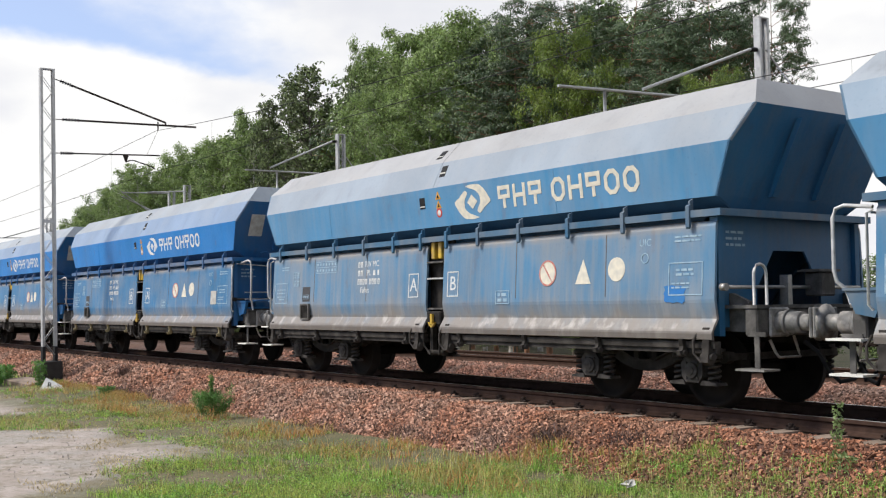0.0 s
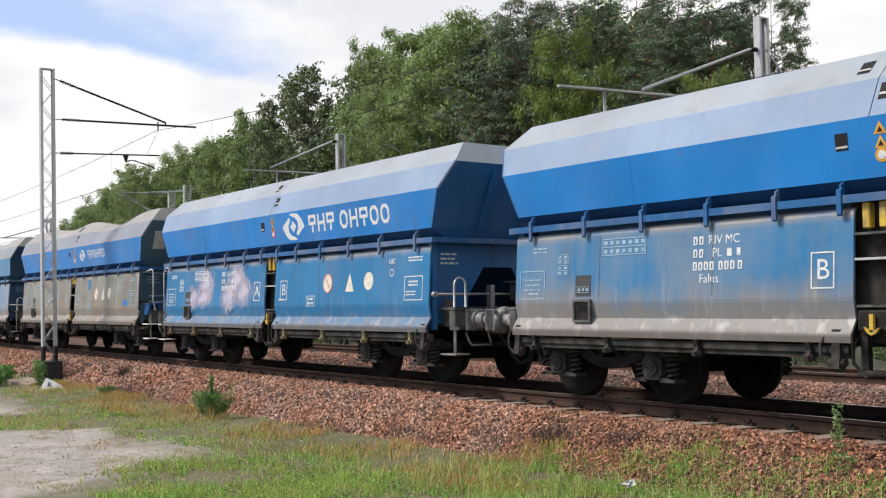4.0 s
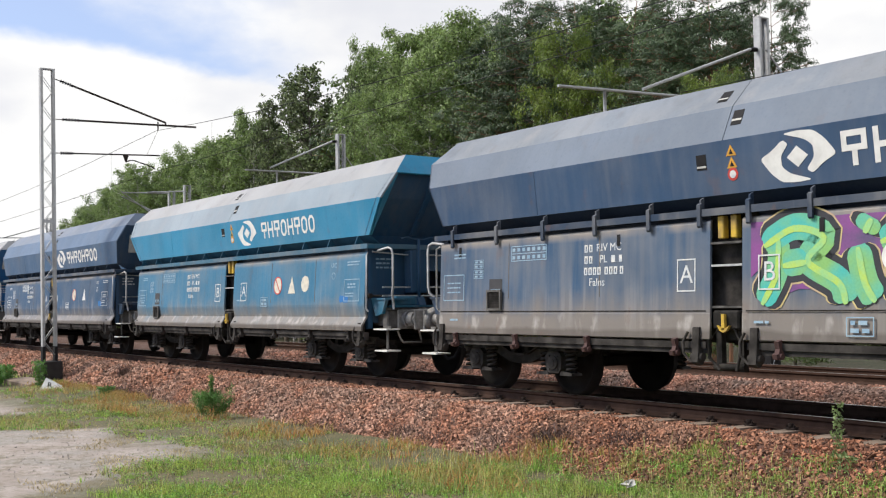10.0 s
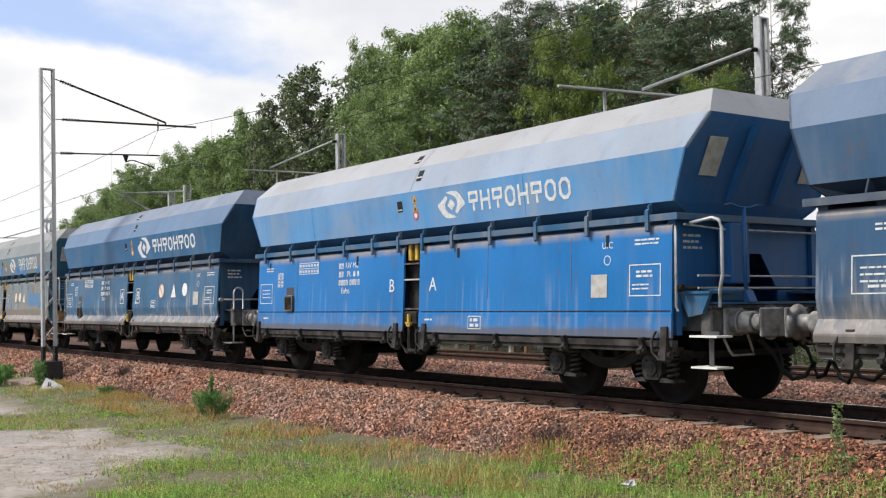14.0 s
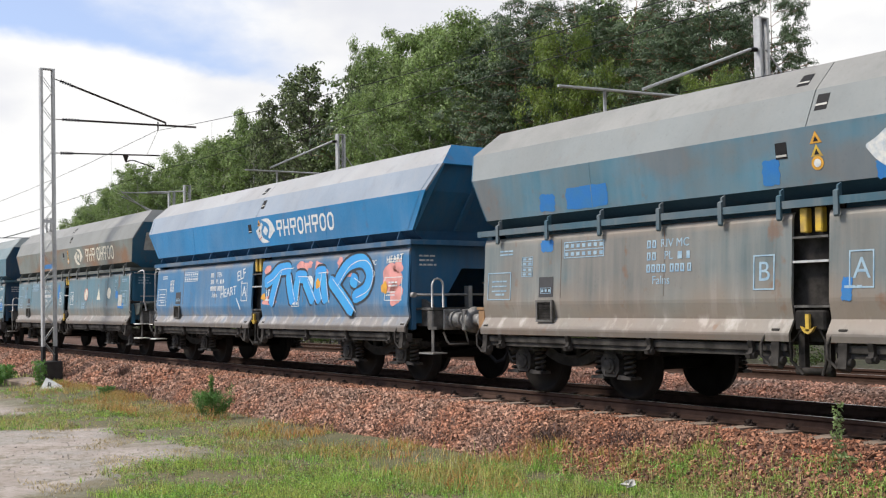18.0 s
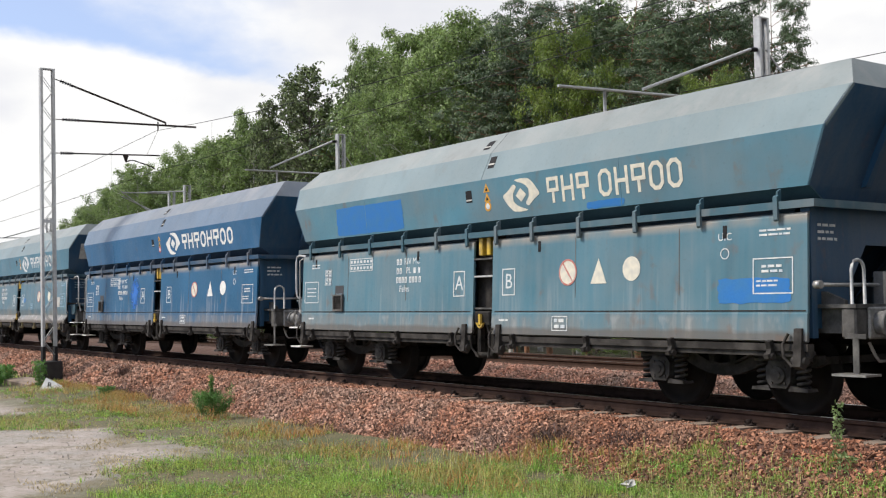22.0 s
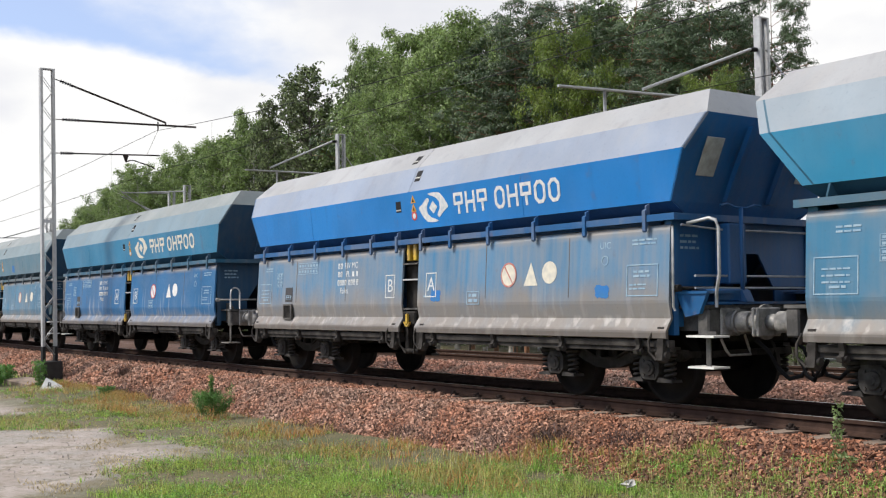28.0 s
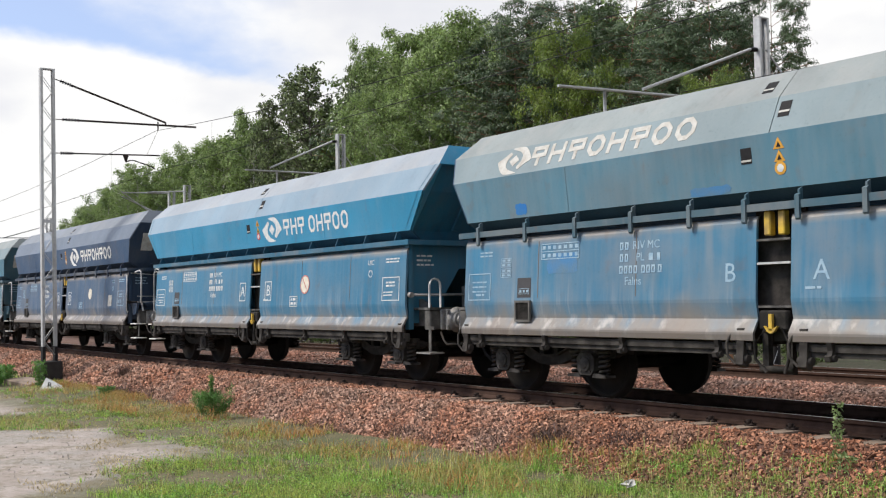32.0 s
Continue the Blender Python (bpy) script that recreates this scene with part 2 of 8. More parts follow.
def tube(bm, pts, r, n=7):
    """A bent rod through the points."""
    pts = [Vector(p) for p in pts]
    rings = []
    for i, p in enumerate(pts):
        d = (pts[min(i + 1, len(pts) - 1)] - pts[max(i - 1, 0)]).normalized()
        ref = Vector((0, 0, 1)) if abs(d.z) < 0.8 else Vector((0.3, 1, 0))
        u = d.cross(ref).normalized()
        w = u.cross(d)
        rings.append([bm.verts.new(p + (u * math.cos(2 * math.pi * k / n) + w * math.sin(2 * math.pi * k / n)) * r) for k in range(n)])
    for A, B in zip(rings, rings[1:]):
        for k in range(n):
            bm.faces.new((A[k], A[(k + 1) % n], B[(k + 1) % n], B[k])).smooth = True
    bm.faces.new(rings[0])
    bm.faces.new(rings[-1][::-1])


def plate(bm, pts, t):
    """A flat plate through the points (seen from its face, counter-clockwise), thickened backwards by t."""
    pts = [Vector(p) for p in pts]
    n = Vector((0, 0, 0))
    for i in range(len(pts)):
        n += pts[i].cross(pts[(i + 1) % len(pts)])
    n.normalize()
    A = [bm.verts.new(p) for p in pts]
    B = [bm.verts.new(p - n * t) for p in pts]
    bm.faces.new(A)
    bm.faces.new(B[::-1])
    for i in range(len(pts)):
        j = (i + 1) % len(pts)
        bm.faces.new((A[j], A[i], B[i], B[j]))


def prism(bm, outline, x0, x1, axis="x"):
    """An outline of (a, b) swept from x0 to x1: along x it is (y, z), along y (x, z), along z (x, y)."""
    def at(t, p):
        return {"x": (t, p[0], p[1]), "y": (p[0], t, p[1]), "z": (p[0], p[1], t)}[axis]
    A = [bm.verts.new(at(x0, p)) for p in outline]
    B = [bm.verts.new(at(x1, p)) for p in outline]
    fs = [bm.faces.new(A), bm.faces.new(B[::-1])]
    for i in range(len(outline)):
        j = (i + 1) % len(outline)
        fs.append(bm.faces.new((A[j], A[i], B[i], B[j])))
    bmesh.ops.recalc_face_normals(bm, faces=fs)

# ---- ground and tracks ----
X0, X1 = -170.0, 60.0
TOE_Y, GROUND_Z = 8.75, -0.72


def terrain(x, y):
    """Height of the natural ground: level in front, a shallow ditch and a low bank behind the far track."""
    z = GROUND_Z + 0.05 * noise.noise((x * 0.25, y * 0.25, 0)) + 0.02 * noise.noise((x, y, 3))
    z += 0.1 * min(1, max(0, (TOE_Y - 1.2 - y) / 4)) * noise.noise((x * 0.1, y * 0.13, 7)) * 1.5
    if y > 21:
        z -= min(0.25, (y - 21) * 0.05)
    return z


def build_ground():
    xs = list(np.arange(-46, 2, 0.4))
    xs = [-2500, -1200, -600, -300, -200, -140, -110, -90, -75, -65, -58, -52] + xs + [4, 8, 14, 25, 45, 90, 200, 600, 1500, 2500]
    ys = list(np.arange(0, 24, 0.3))
    ys = [-1500, -600, -200, -80, -40, -20, -10, -5, -2] + ys + [26, 30, 36, 44, 60, 100, 200, 500, 1200, 2500]
    verts = [(x, y, terrain(x, y)) for y in ys for x in xs]
    w = len(xs)
    faces = [(j * w + i, j * w + i + 1, (j + 1) * w + i + 1, (j + 1) * w + i) for j in range(len(ys) - 1) for i in range(w - 1)]
    me = bpy.data.meshes.new("ground")
    me.from_pydata(verts, [], faces)
    for p in me.polygons:
        p.use_smooth = True
    ob = put("ground", me, GROUND)
    tagged(ob, "patchy grass and sandy soil beside the railway", "ground", kind="structure")


def ground_material():
    m = bpy.data.materials.new("sandy_grassy_soil")
    m.use_nodes = True
    N, L = m.node_tree.nodes, m.node_tree.links
    b = N["Principled BSDF"]
    b.inputs["Roughness"].default_value = 0.95
    co = N.new("ShaderNodeTexCoord")

    def nz(scale, detail=6, rough=0.55):
        n = N.new("ShaderNodeTexNoise")
        n.inputs["Scale"].default_value, n.inputs["Detail"].default_value, n.inputs["Roughness"].default_value = scale, detail, rough
        L.new(co.outputs["Object"], n.inputs["Vector"])
        return n.outputs["Fac"]

    def mixed(a, z, fac, lo, hi):
        r = N.new("ShaderNodeMapRange")
        r.inputs["From Min"].default_value, r.inputs["From Max"].default_value = lo, hi
        L.new(fac, r.inputs["Value"])
        x = N.new("ShaderNodeMixRGB")
        for s, k in ((a, "Color1"), (z, "Color2")):
            if isinstance(s, tuple):
                x.inputs[k].default_value = (*s, 1)
            else:
                L.new(s, x.inputs[k])
        L.new(r.outputs[0], x.inputs["Fac"])
        return x.outputs[0]

    soil = mixed((0.27, 0.23, 0.205), (0.37, 0.325, 0.30), nz(1.4), 0.35, 0.65)
    soil = mixed(soil, (0.27, 0.25, 0.23), nz(0.8, 7, 0.6), 0.48, 0.56)
    soil = mixed(soil, (0.19, 0.165, 0.13), nz(9, 8, 0.7), 0.5, 0.7)
    soil = mixed(soil, (0.16, 0.135, 0.095), nz(2.2, 8, 0.75), 0.5, 0.62)
    soil = mixed(soil, (0.44, 0.40, 0.37), nz(5.5, 9, 0.8), 0.56, 0.7)
    soil = mixed(soil, (0.13, 0.115, 0.095), nz(26, 8, 0.8), 0.56, 0.66)
    green = mixed((0.095, 0.105, 0.035), (0.155, 0.125, 0.07), nz(0.9), 0.35, 0.65)
    green = mixed(green, (0.045, 0.045, 0.022), nz(16, 8, 0.75), 0.45, 0.62)
    green = mixed(green, (0.22, 0.19, 0.11), nz(38, 6, 0.7), 0.58, 0.7)
    # bare sandy track near the viewer, the rest grown over
    sp = N.new("ShaderNodeSeparateXYZ")
    L.new(co.outputs["Object"], sp.inputs[0])
    ma = N.new("ShaderNodeMath")
    ma.operation = "MULTIPLY_ADD"
    ma.inputs[1].default_value = 3.0
    L.new(nz(0.6, 6, 0.6), ma.inputs[0])
    L.new(sp.outputs["Y"], ma.inputs[2])
    mx = N.new("ShaderNodeMath")
    mx.operation, mx.inputs[1].default_value = "ADD", 14.5
    L.new(sp.outputs["X"], mx.inputs[0])
    m3 = N.new("ShaderNodeMath")
    m3.operation, m3.inputs[1].default_value = "MAXIMUM", 0.0
    L.new(mx.outputs[0], m3.inputs[0])
    m2 = N.new("ShaderNodeMath")
    m2.operation = "ADD"
    L.new(m3.outputs[0], m2.inputs[0])
    L.new(ma.outputs[0], m2.inputs[1])
    # a grown-over strip crosses the sand
    st = N.new("ShaderNodeMath")
    st.operation, st.inputs[1].default_value = "ADD", 20.4
    L.new(sp.outputs["X"], st.inputs[0])
    sa = N.new("ShaderNodeMath")
    sa.operation = "ABSOLUTE"
    L.new(st.outputs[0], sa.inputs[0])
    sr = N.new("ShaderNodeMapRange")
    sr.inputs["From Min"].default_value, sr.inputs["From Max"].default_value, sr.inputs["To Max"].default_value = 2.2, 1.2, 2.6
    L.new(sa.outputs[0], sr.inputs["Value"])
    m4 = N.new("ShaderNodeMath")
    m4.operation = "ADD"
    L.new(m2.outputs[0], m4.inputs[0])
    L.new(sr.outputs[0], m4.inputs[1])
    c = mixed(soil, green, m4.outputs[0], SAND[0], SAND[1])
    L.new(c, b.inputs["Base Color"])
    bu = N.new("ShaderNodeBump")
    bu.inputs["Strength"].default_value, bu.inputs["Distance"].default_value = 0.6, 0.03
    L.new(nz(14, 8, 0.65), bu.inputs["Height"])
    L.new(bu.outputs[0], b.inputs["Normal"])
    return m


SAND = (7.2, 8.1)
GROUND = ground_material()
# bed colour is darkened to paint the shade in gaps between stones
BALLAST = mat("gap_shaded_ballast", (0.085, 0.042, 0.03), 0.95, 0, 0.5, 3, 0.8, 60, hue=(0.11, 0.066, 0.05))
STONES = mat("crushed_ballast_stone", (0.355, 0.178, 0.115), 0.9, 0, 0.4, 1.2, 0.2, 40, island=0.75, hue=(0.33, 0.222, 0.172))
RUSTSTONES = mat("iron_stained_ballast_stone", (0.265, 0.115, 0.066), 0.9, 0, 0.4, 1.2, 0.2, 40, island=0.78, hue=(0.265, 0.15, 0.10))
FARSTONES = mat("grey_red_ballast_stone", (0.34, 0.175, 0.125), 0.9, 0, 0.4, 1.2, 0.3, 40, island=0.55, hue=(0.16, 0.12, 0.105))

# the bed of both tracks: (y, z) across
BED = [(TOE_Y - 0.3, -0.85), (TOE_Y, -0.74), (YC - 1.75, -0.215), (YC - 1.3, -0.20), (YC + 1.3, -0.20), (YC + 1.75, -0.22), (14.3, -0.55),
       (15.2, -0.55), (YC2 - 1.8, -0.22), (YC2 - 1.3, -0.2), (YC2 + 1.3, -0.2), (YC2 + 1.8, -0.24), (21.4, -0.7), (21.6, -0.9)]


def bed_z(y):
    for (a, za), (b, zb) in zip(BED, BED[1:]):
        if a <= y <= b:
            return za + (zb - za) * (y - a) / (b - a)
    return -0.9


def build_bed():
    bm = bmesh.new()
    prism(bm, BED + [(21.6, -1.4), (TOE_Y - 0.3, -1.4)], -600, 300)
    ob = part("ballast_bed", bm, BALLAST, None)
    tagged(ob, "red-brown crushed stone bed under two railway tracks", "ballast", kind="structure")


RAILP = [(-0.075, -0.172), (0.075, -0.172), (0.075, -0.16), (0.02, -0.14), (0.009, -0.12), (0.009, -0.06), (0.036, -0.04), (0.036, -0.008), (0.028, 0.0),
         (-0.028, 0.0), (-0.036, -0.008), (-0.036, -0.04), (-0.009, -0.06), (-0.009, -0.12), (-0.02, -0.14), (-0.075, -0.16)]


def build_rails():
    for yc, word in ((YC, "near"), (YC2, "far")):
        for s in (-1, 1):
            bm = bmesh.new()
            prism(bm, [(yc + s * 0.7535 + a, z) for a, z in RAILP], -600, 300)
            ob = part("rail", bm, RAILSIDE, None)
            tagged(ob, "brown weathered steel rail on concrete sleepers", "rail", group="rails", kind="structure")
            bm = bmesh.new()
            box(bm, (-600, yc + s * 0.7535 - 0.024, 0.0), (300, yc + s * 0.7535 + 0.024, 0.002))
            part("running_band", bm, RAILTOP, ob, "shiny worn running band")


def build_sleepers():
    def sleeper(bm):
        prism(bm, [(-0.14, -0.38), (0.14, -0.38), (0.11, -0.17), (-0.11, -0.17)], -1.28, 1.28, "y")

    def clip(bm):
        rounded(bm, (-0.07, -0.13, -0.172), (0.07, 0.13, -0.14), 0.012)
        cyl(bm, (-0.0, -0.105, -0.15), (-0.0, -0.105, -0.095), 0.03, 8)
        tube(bm, [(-0.06, -0.11, -0.13), (0, -0.06, -0.105), (0.06, -0.11, -0.13)], 0.012, 5)
    me, mc = mesh_of("sleeper", sleeper), mesh_of("rail_fastening", clip)
    for yc in (YC, YC2):
        n = 100 if yc == YC else 60
        for i in range(n):
            x = -2 - i * 0.6 if yc == YC else -2 - i * 0.6
            m = pose(x + random.uniform(-0.015, 0.015), yc, random.uniform(-0.006, 0.004), 0, 0, random.uniform(-0.6, 0.6))
            ob = put("sleeper", me, CONCRETE, None, m)
            tagged(ob, "pale concrete railway sleeper half sunk in ballast", "sleeper", group="sleepers", kind="structure")
            for s in (-1, 1) if yc == YC and i < 75 else ():
                put("rail_fastening", mc, RUSTY, ob, pose(0, s * 0.7535, 0, 0, 0, 0 if s < 0 else 180))


build_ground()
build_bed()
build_rails()
build_sleepers()

# ---- hopper wagons ----
PITCH_X, SPEED, START_X = 13.54, 13.54 / 1.56, -14.301
# half width and height across the body: rim bar, foot of the upper hopper, knee, ridge; half lengths along it
RIM, FOOT, KNEE, BROW, RIDGE = (1.44, 2.36), (1.38, 2.54), (1.45, 3.16), (1.25, 3.58), (0.90, 3.93)
STD = {"foot": 5.73, "knee": 6.00, "brow": 6.21, "ridge": 5.96}
RIBBED = {"foot": 6.17, "knee": 6.32, "brow": 6.48, "ridge": 6.25}
LONG = {"foot": 5.78, "knee": 6.27, "brow": 6.47, "ridge": 6.24}
GAP, INSET = 0.235, 0.13


def up_side(s, LX):
    """Upper hopper side between foot and knee on side s (-1: towards the viewer)."""
    def build(bm):
        pts = [(-LX["foot"], s * FOOT[0], FOOT[1]), (LX["foot"], s * FOOT[0], FOOT[1]), (LX["knee"], s * KNEE[0], KNEE[1]), (-LX["knee"], s * KNEE[0], KNEE[1])]
        plate(bm, pts if s < 0 else pts[::-1], 0.03)
    return build


def roof_side(s, half, LX, top, dent=0.0):
    """Sloping panel from knee to brow, or (top) from brow to ridge, one half of the length; dent sags its upper edge."""
    def build(bm):
        xs = [0.006 + (LX["knee"] - 0.006) * i / 12 for i in range(13)]
        rows = []
        for i, x in enumerate(xs):
            u = i / 12
            sag = dent * math.exp(-((u - 0.45) / 0.22) ** 2) if half > 0 else dent * 0.5 * math.exp(-((u - 0.3) / 0.2) ** 2)
            kx, rx = (LX["knee"], LX["ridge"]) if i == 12 else (x, x * LX["ridge"] / LX["knee"])
            mx = LX["brow"] if i == 12 else x * 1.0
            if top:
                rows.append(((mx, BROW[0], BROW[1] - sag * 0.3), (rx, RIDGE[0] - sag * 0.4, RIDGE[1] - sag)))
            else:
                rows.append(((kx, KNEE[0], KNEE[1]), (mx, BROW[0], BROW[1] - sag * 0.3)))
        outer = [[bm.verts.new((half * p[0], s * p[1], p[2])) for p in r] for r in rows]
        inside = [[bm.verts.new((half * p[0], s * (p[1] - 0.025), p[2] - 0.018)) for p in r] for r in rows]
        fs = []
        for G in (outer, inside):
            for a, b in zip(G, G[1:]):
                fs.append(bm.faces.new((a[0], b[0], b[1], a[1])))
        for j in (0, 1):
            for i in range(12):
                fs.append(bm.faces.new((outer[i][j], outer[i + 1][j], inside[i + 1][j], inside[i][j])))
        for i in (0, 12):
            fs.append(bm.faces.new((outer[i][0], outer[i][1], inside[i][1], inside[i][0])))
        bmesh.ops.recalc_face_normals(bm, faces=fs)
    return build


def end_wall(bm, deep, LX):
    """Sloping end of the upper hopper at the +x end; deep: set back under an overhanging brow."""
    d = INSET if deep else 0.0
    f, k, b = LX["foot"] - d, LX["knee"] - d * 0.9, LX["brow"] - d * 0.75
    F, K, B = FOOT, KNEE, BROW
    rows = [(f - 0.08, 1.1, 2.387), (f, F[0], F[1]), (k, K[0], K[1]), (b, B[0], B[1])]
    O = [(bm.verts.new((x, -y, z)), bm.verts.new((x, y, z))) for x, y, z in rows]
    I = [(bm.verts.new((x - 0.03, -y, z)), bm.verts.new((x - 0.03, y, z))) for x, y, z in rows]
    for (p, q), (r, t), (pi, qi), (ri, ti) in zip(O, O[1:], I, I[1:]):
        for face in ((p, q, t, r), (ri, ti, qi, pi), (p, r, ri, pi), (t, q, qi, ti)):
            bm.faces.new(face)
    bm.faces.new((O[0][1], O[0][0], I[0][0], I[0][1]))
    bm.faces.new((O[-1][0], O[-1][1], I[-1][1], I[-1][0]))
    bmesh.ops.recalc_face_normals(bm, faces=bm.faces[:])


def end_cap(bm, LX):
    plate(bm, [(LX["brow"], -BROW[0], BROW[1]), (LX["brow"], BROW[0], BROW[1]), (LX["ridge"], RIDGE[0], RIDGE[1]), (LX["ridge"], -RIDGE[0], RIDGE[1])], 0.03)


def end_wing(s, LX):
    """Side piece that closes a set-back end towards the body side."""
    def build(bm):
        d = INSET
        f, k, b = LX["foot"] - d, LX["knee"] - d * 0.9, LX["brow"] - d * 0.75
        pts = [(LX["foot"], s * FOOT[0], FOOT[1]), (LX["knee"], s * KNEE[0], KNEE[1]), (LX["brow"], s * BROW[0], BROW[1]), (b, s * BROW[0], BROW[1]), (k, s * KNEE[0], KNEE[1]), (f, s * FOOT[0], FOOT[1])]
        y = 0.012 * s
        A = [bm.verts.new((p[0] - 0.004, p[1] - 4 * y, p[2])) for p in pts]
        B = [bm.verts.new((p[0] - 0.004, p[1] - 5 * y, p[2])) for p in pts]
        fs = [bm.faces.new(A), bm.faces.new(B[::-1])]
        for i in range(6):
            j = (i + 1) % 6
            fs.append(bm.faces.new((A[j], A[i], B[i], B[j])))
        bmesh.ops.recalc_face_normals(bm, faces=fs)
    return build


def end_rib(y, LX):
    def build(bm):
        f, b = LX["foot"] + 0.0, LX["brow"]
        prism(bm, [(f - 0.02, FOOT[1] + 0.02), (f + 0.07, FOOT[1] + 0.02), (b + 0.05, BROW[1] - 0.12), (b - 0.03, BROW[1] - 0.12)], y - 0.05, y + 0.05, "y")
    return build


def strip(s, LX):
    """Dark inclined strip between the upper hopper and the rim bar."""
    def build(bm):
        pts = [(-5.70, s * 1.12, 2.39), (5.70, s * 1.12, 2.39), (LX["foot"], s * FOOT[0], FOOT[1]), (-LX["foot"], s * FOOT[0], FOOT[1])]
        plate(bm, pts if s < 0 else pts[::-1], 0.02)
    return build


def rim_side(s):
    def build(bm):
        a, b = sorted((s * 1.11, s * 1.46))
        box(bm, (-5.84, a, 2.362), (5.84, b, 2.385))
        a, b = sorted((s * 1.435, s * 1.46))
        box(bm, (-5.84, a, 2.30), (5.84, b, 2.362))
    return build


def rim_end(bm):
    box(bm, (5.40, -1.108, 2.362), (5.84, 1.108, 2.385))
    box(bm, (5.815, -1.435, 2.30), (5.84, 1.435, 2.362))


def bracket(bm):
    """Flap hinge bracket on the rim bar (faces -y)."""
    prism(bm, [(-1.478, 2.44), (-1.44, 2.46), (-1.44, 2.20), (-1.455, 2.17), (-1.478, 2.19)], -0.028, 0.028, "x")
    prism(bm, [(-1.44, 2.50), (-1.38, 2.53), (-1.38, 2.388), (-1.44, 2.388)], -0.012, 0.012, "x")


def short_rib(bm):
    prism(bm, [(-1.40, 2.535), (-1.455, 2.40), (-1.455, 2.386), (-1.26, 2.386), (-1.37, 2.52)], -0.012, 0.012, "x")


LIP = [(1.33, 2.262), (1.385, 2.245), (1.405, 2.19), (1.455, 1.33), (1.452, 1.29), (1.42, 1.105), (1.515, 0.955), (1.52, 0.93), (1.515, 0.865), (1.47, 0.855)]
FLAT = [(1.36, 2.262), (1.405, 2.25), (1.415, 2.22), (1.455, 1.185), (1.455, 1.17), (1.462, 1.165), (1.475, 0.87), (1.45, 0.855)]


def flap(style, half):
    """Hinged discharge flap, facing -y, on one half of the side."""
    prof = LIP if style == "lip" else FLAT

    def build(bm):
        back = [(max(1.2, a - 0.035), z) for a, z in prof[1:-1]]
        xs = (GAP, 5.72) if half > 0 else (-5.72, -GAP)
        prism(bm, [(-a, z) for a, z in prof] + [(-a, z) for a, z in back[::-1]], xs[0], xs[1])
    return build


def flap_side(style, s, half):
    base = flap(style, half)

    def build(bm):
        base(bm)
        if s > 0:
            for v in bm.verts:
                v.co.y = -v.co.y
            bmesh.ops.reverse_faces(bm, faces=bm.faces[:])
    return build


def sill(s, h):
    def build(bm):
        prism(bm, [(s * 1.36, 0.838), (s * 1.47, 0.838), (s * 1.47, 0.76), (s * 1.44, 0.755), (s * 1.44, 0.70), (s * 1.36, 0.70)], h * 0.3, h * 5.72)
    return build


def hook(bm):
    """Flap latch hook under the lip (faces -y)."""
    prism(bm, [(-1.54, 0.86), (-1.47, 0.88), (-1.45, 0.72), (-1.50, 0.66), (-1.56, 0.67), (-1.575, 0.72), (-1.53, 0.73), (-1.515, 0.78)], -0.03, 0.03)
    cyl(bm, (-0.06, -1.5, 0.70), (0.06, -1.5, 0.70), 0.035, 8)


def corner_lever(bm):
    prism(bm, [(-1.50, 1.0), (-1.42, 1.02), (-1.40, 0.62), (-1.46, 0.56), (-1.54, 0.60), (-1.52, 0.72)], -0.05, 0.05)
    cyl(bm, (-0.09, -1.47, 0.66), (0.09, -1.47, 0.66), 0.045, 10)
    tube(bm, [(-0.12, -1.50, 0.95), (-0.17, -1.53, 0.84), (-0.17, -1.53, 0.70), (-0.08, -1.50, 0.60)], 0.016, 6)


def underframe(bm):
    """Centre sill and cross beams under the hopper."""
    for y in (-0.30, 0.22):
        box(bm, (-6.1, y, 0.80), (6.1, y + 0.08, 1.12))
    for x in (-4.22, -1.9, 1.9, 4.22):
        box(bm, (x - 0.12, -1.36, 0.84), (x + 0.12, 1.36, 1.08))


def funnel_side(s):
    return lambda bm: prism(bm, [(-5.5, 2.36), (5.5, 2.36), (4.2, 1.05), (-4.2, 1.05)], s * 1.2, s * 1.25, "y")


def end_slope(bm):
    plate(bm, [(4.2, -1.2, 1.08), (4.2, 1.2, 1.08), (5.5, 1.2, 2.36), (5.5, -1.2, 2.36)], 0.03)


def saddle(bm):
    plate(bm, [(0, -1.2, 1.7), (4.2, -1.2, 1.1), (4.2, 1.2, 1.1), (0, 1.2, 1.7)][::-1], 0.03)


def gap_back(bm):
    box(bm, (-GAP - 0.1, -1.285, 0.86), (GAP + 0.1, -1.256, 2.36))
    box(bm, (-GAP - 0.02, -1.40, 1.22), (GAP + 0.02, -1.285, 1.26))


def gap_posts(x):
    def build(bm):
        rounded(bm, (x - 0.045, -1.40, 2.03), (x + 0.045, -1.30, 2.30), 0.012)
    return build


def gap_step(bm):
    box(bm, (-GAP + 0.01, -1.43, -0.012), (GAP - 0.01, -1.26, 0.012))


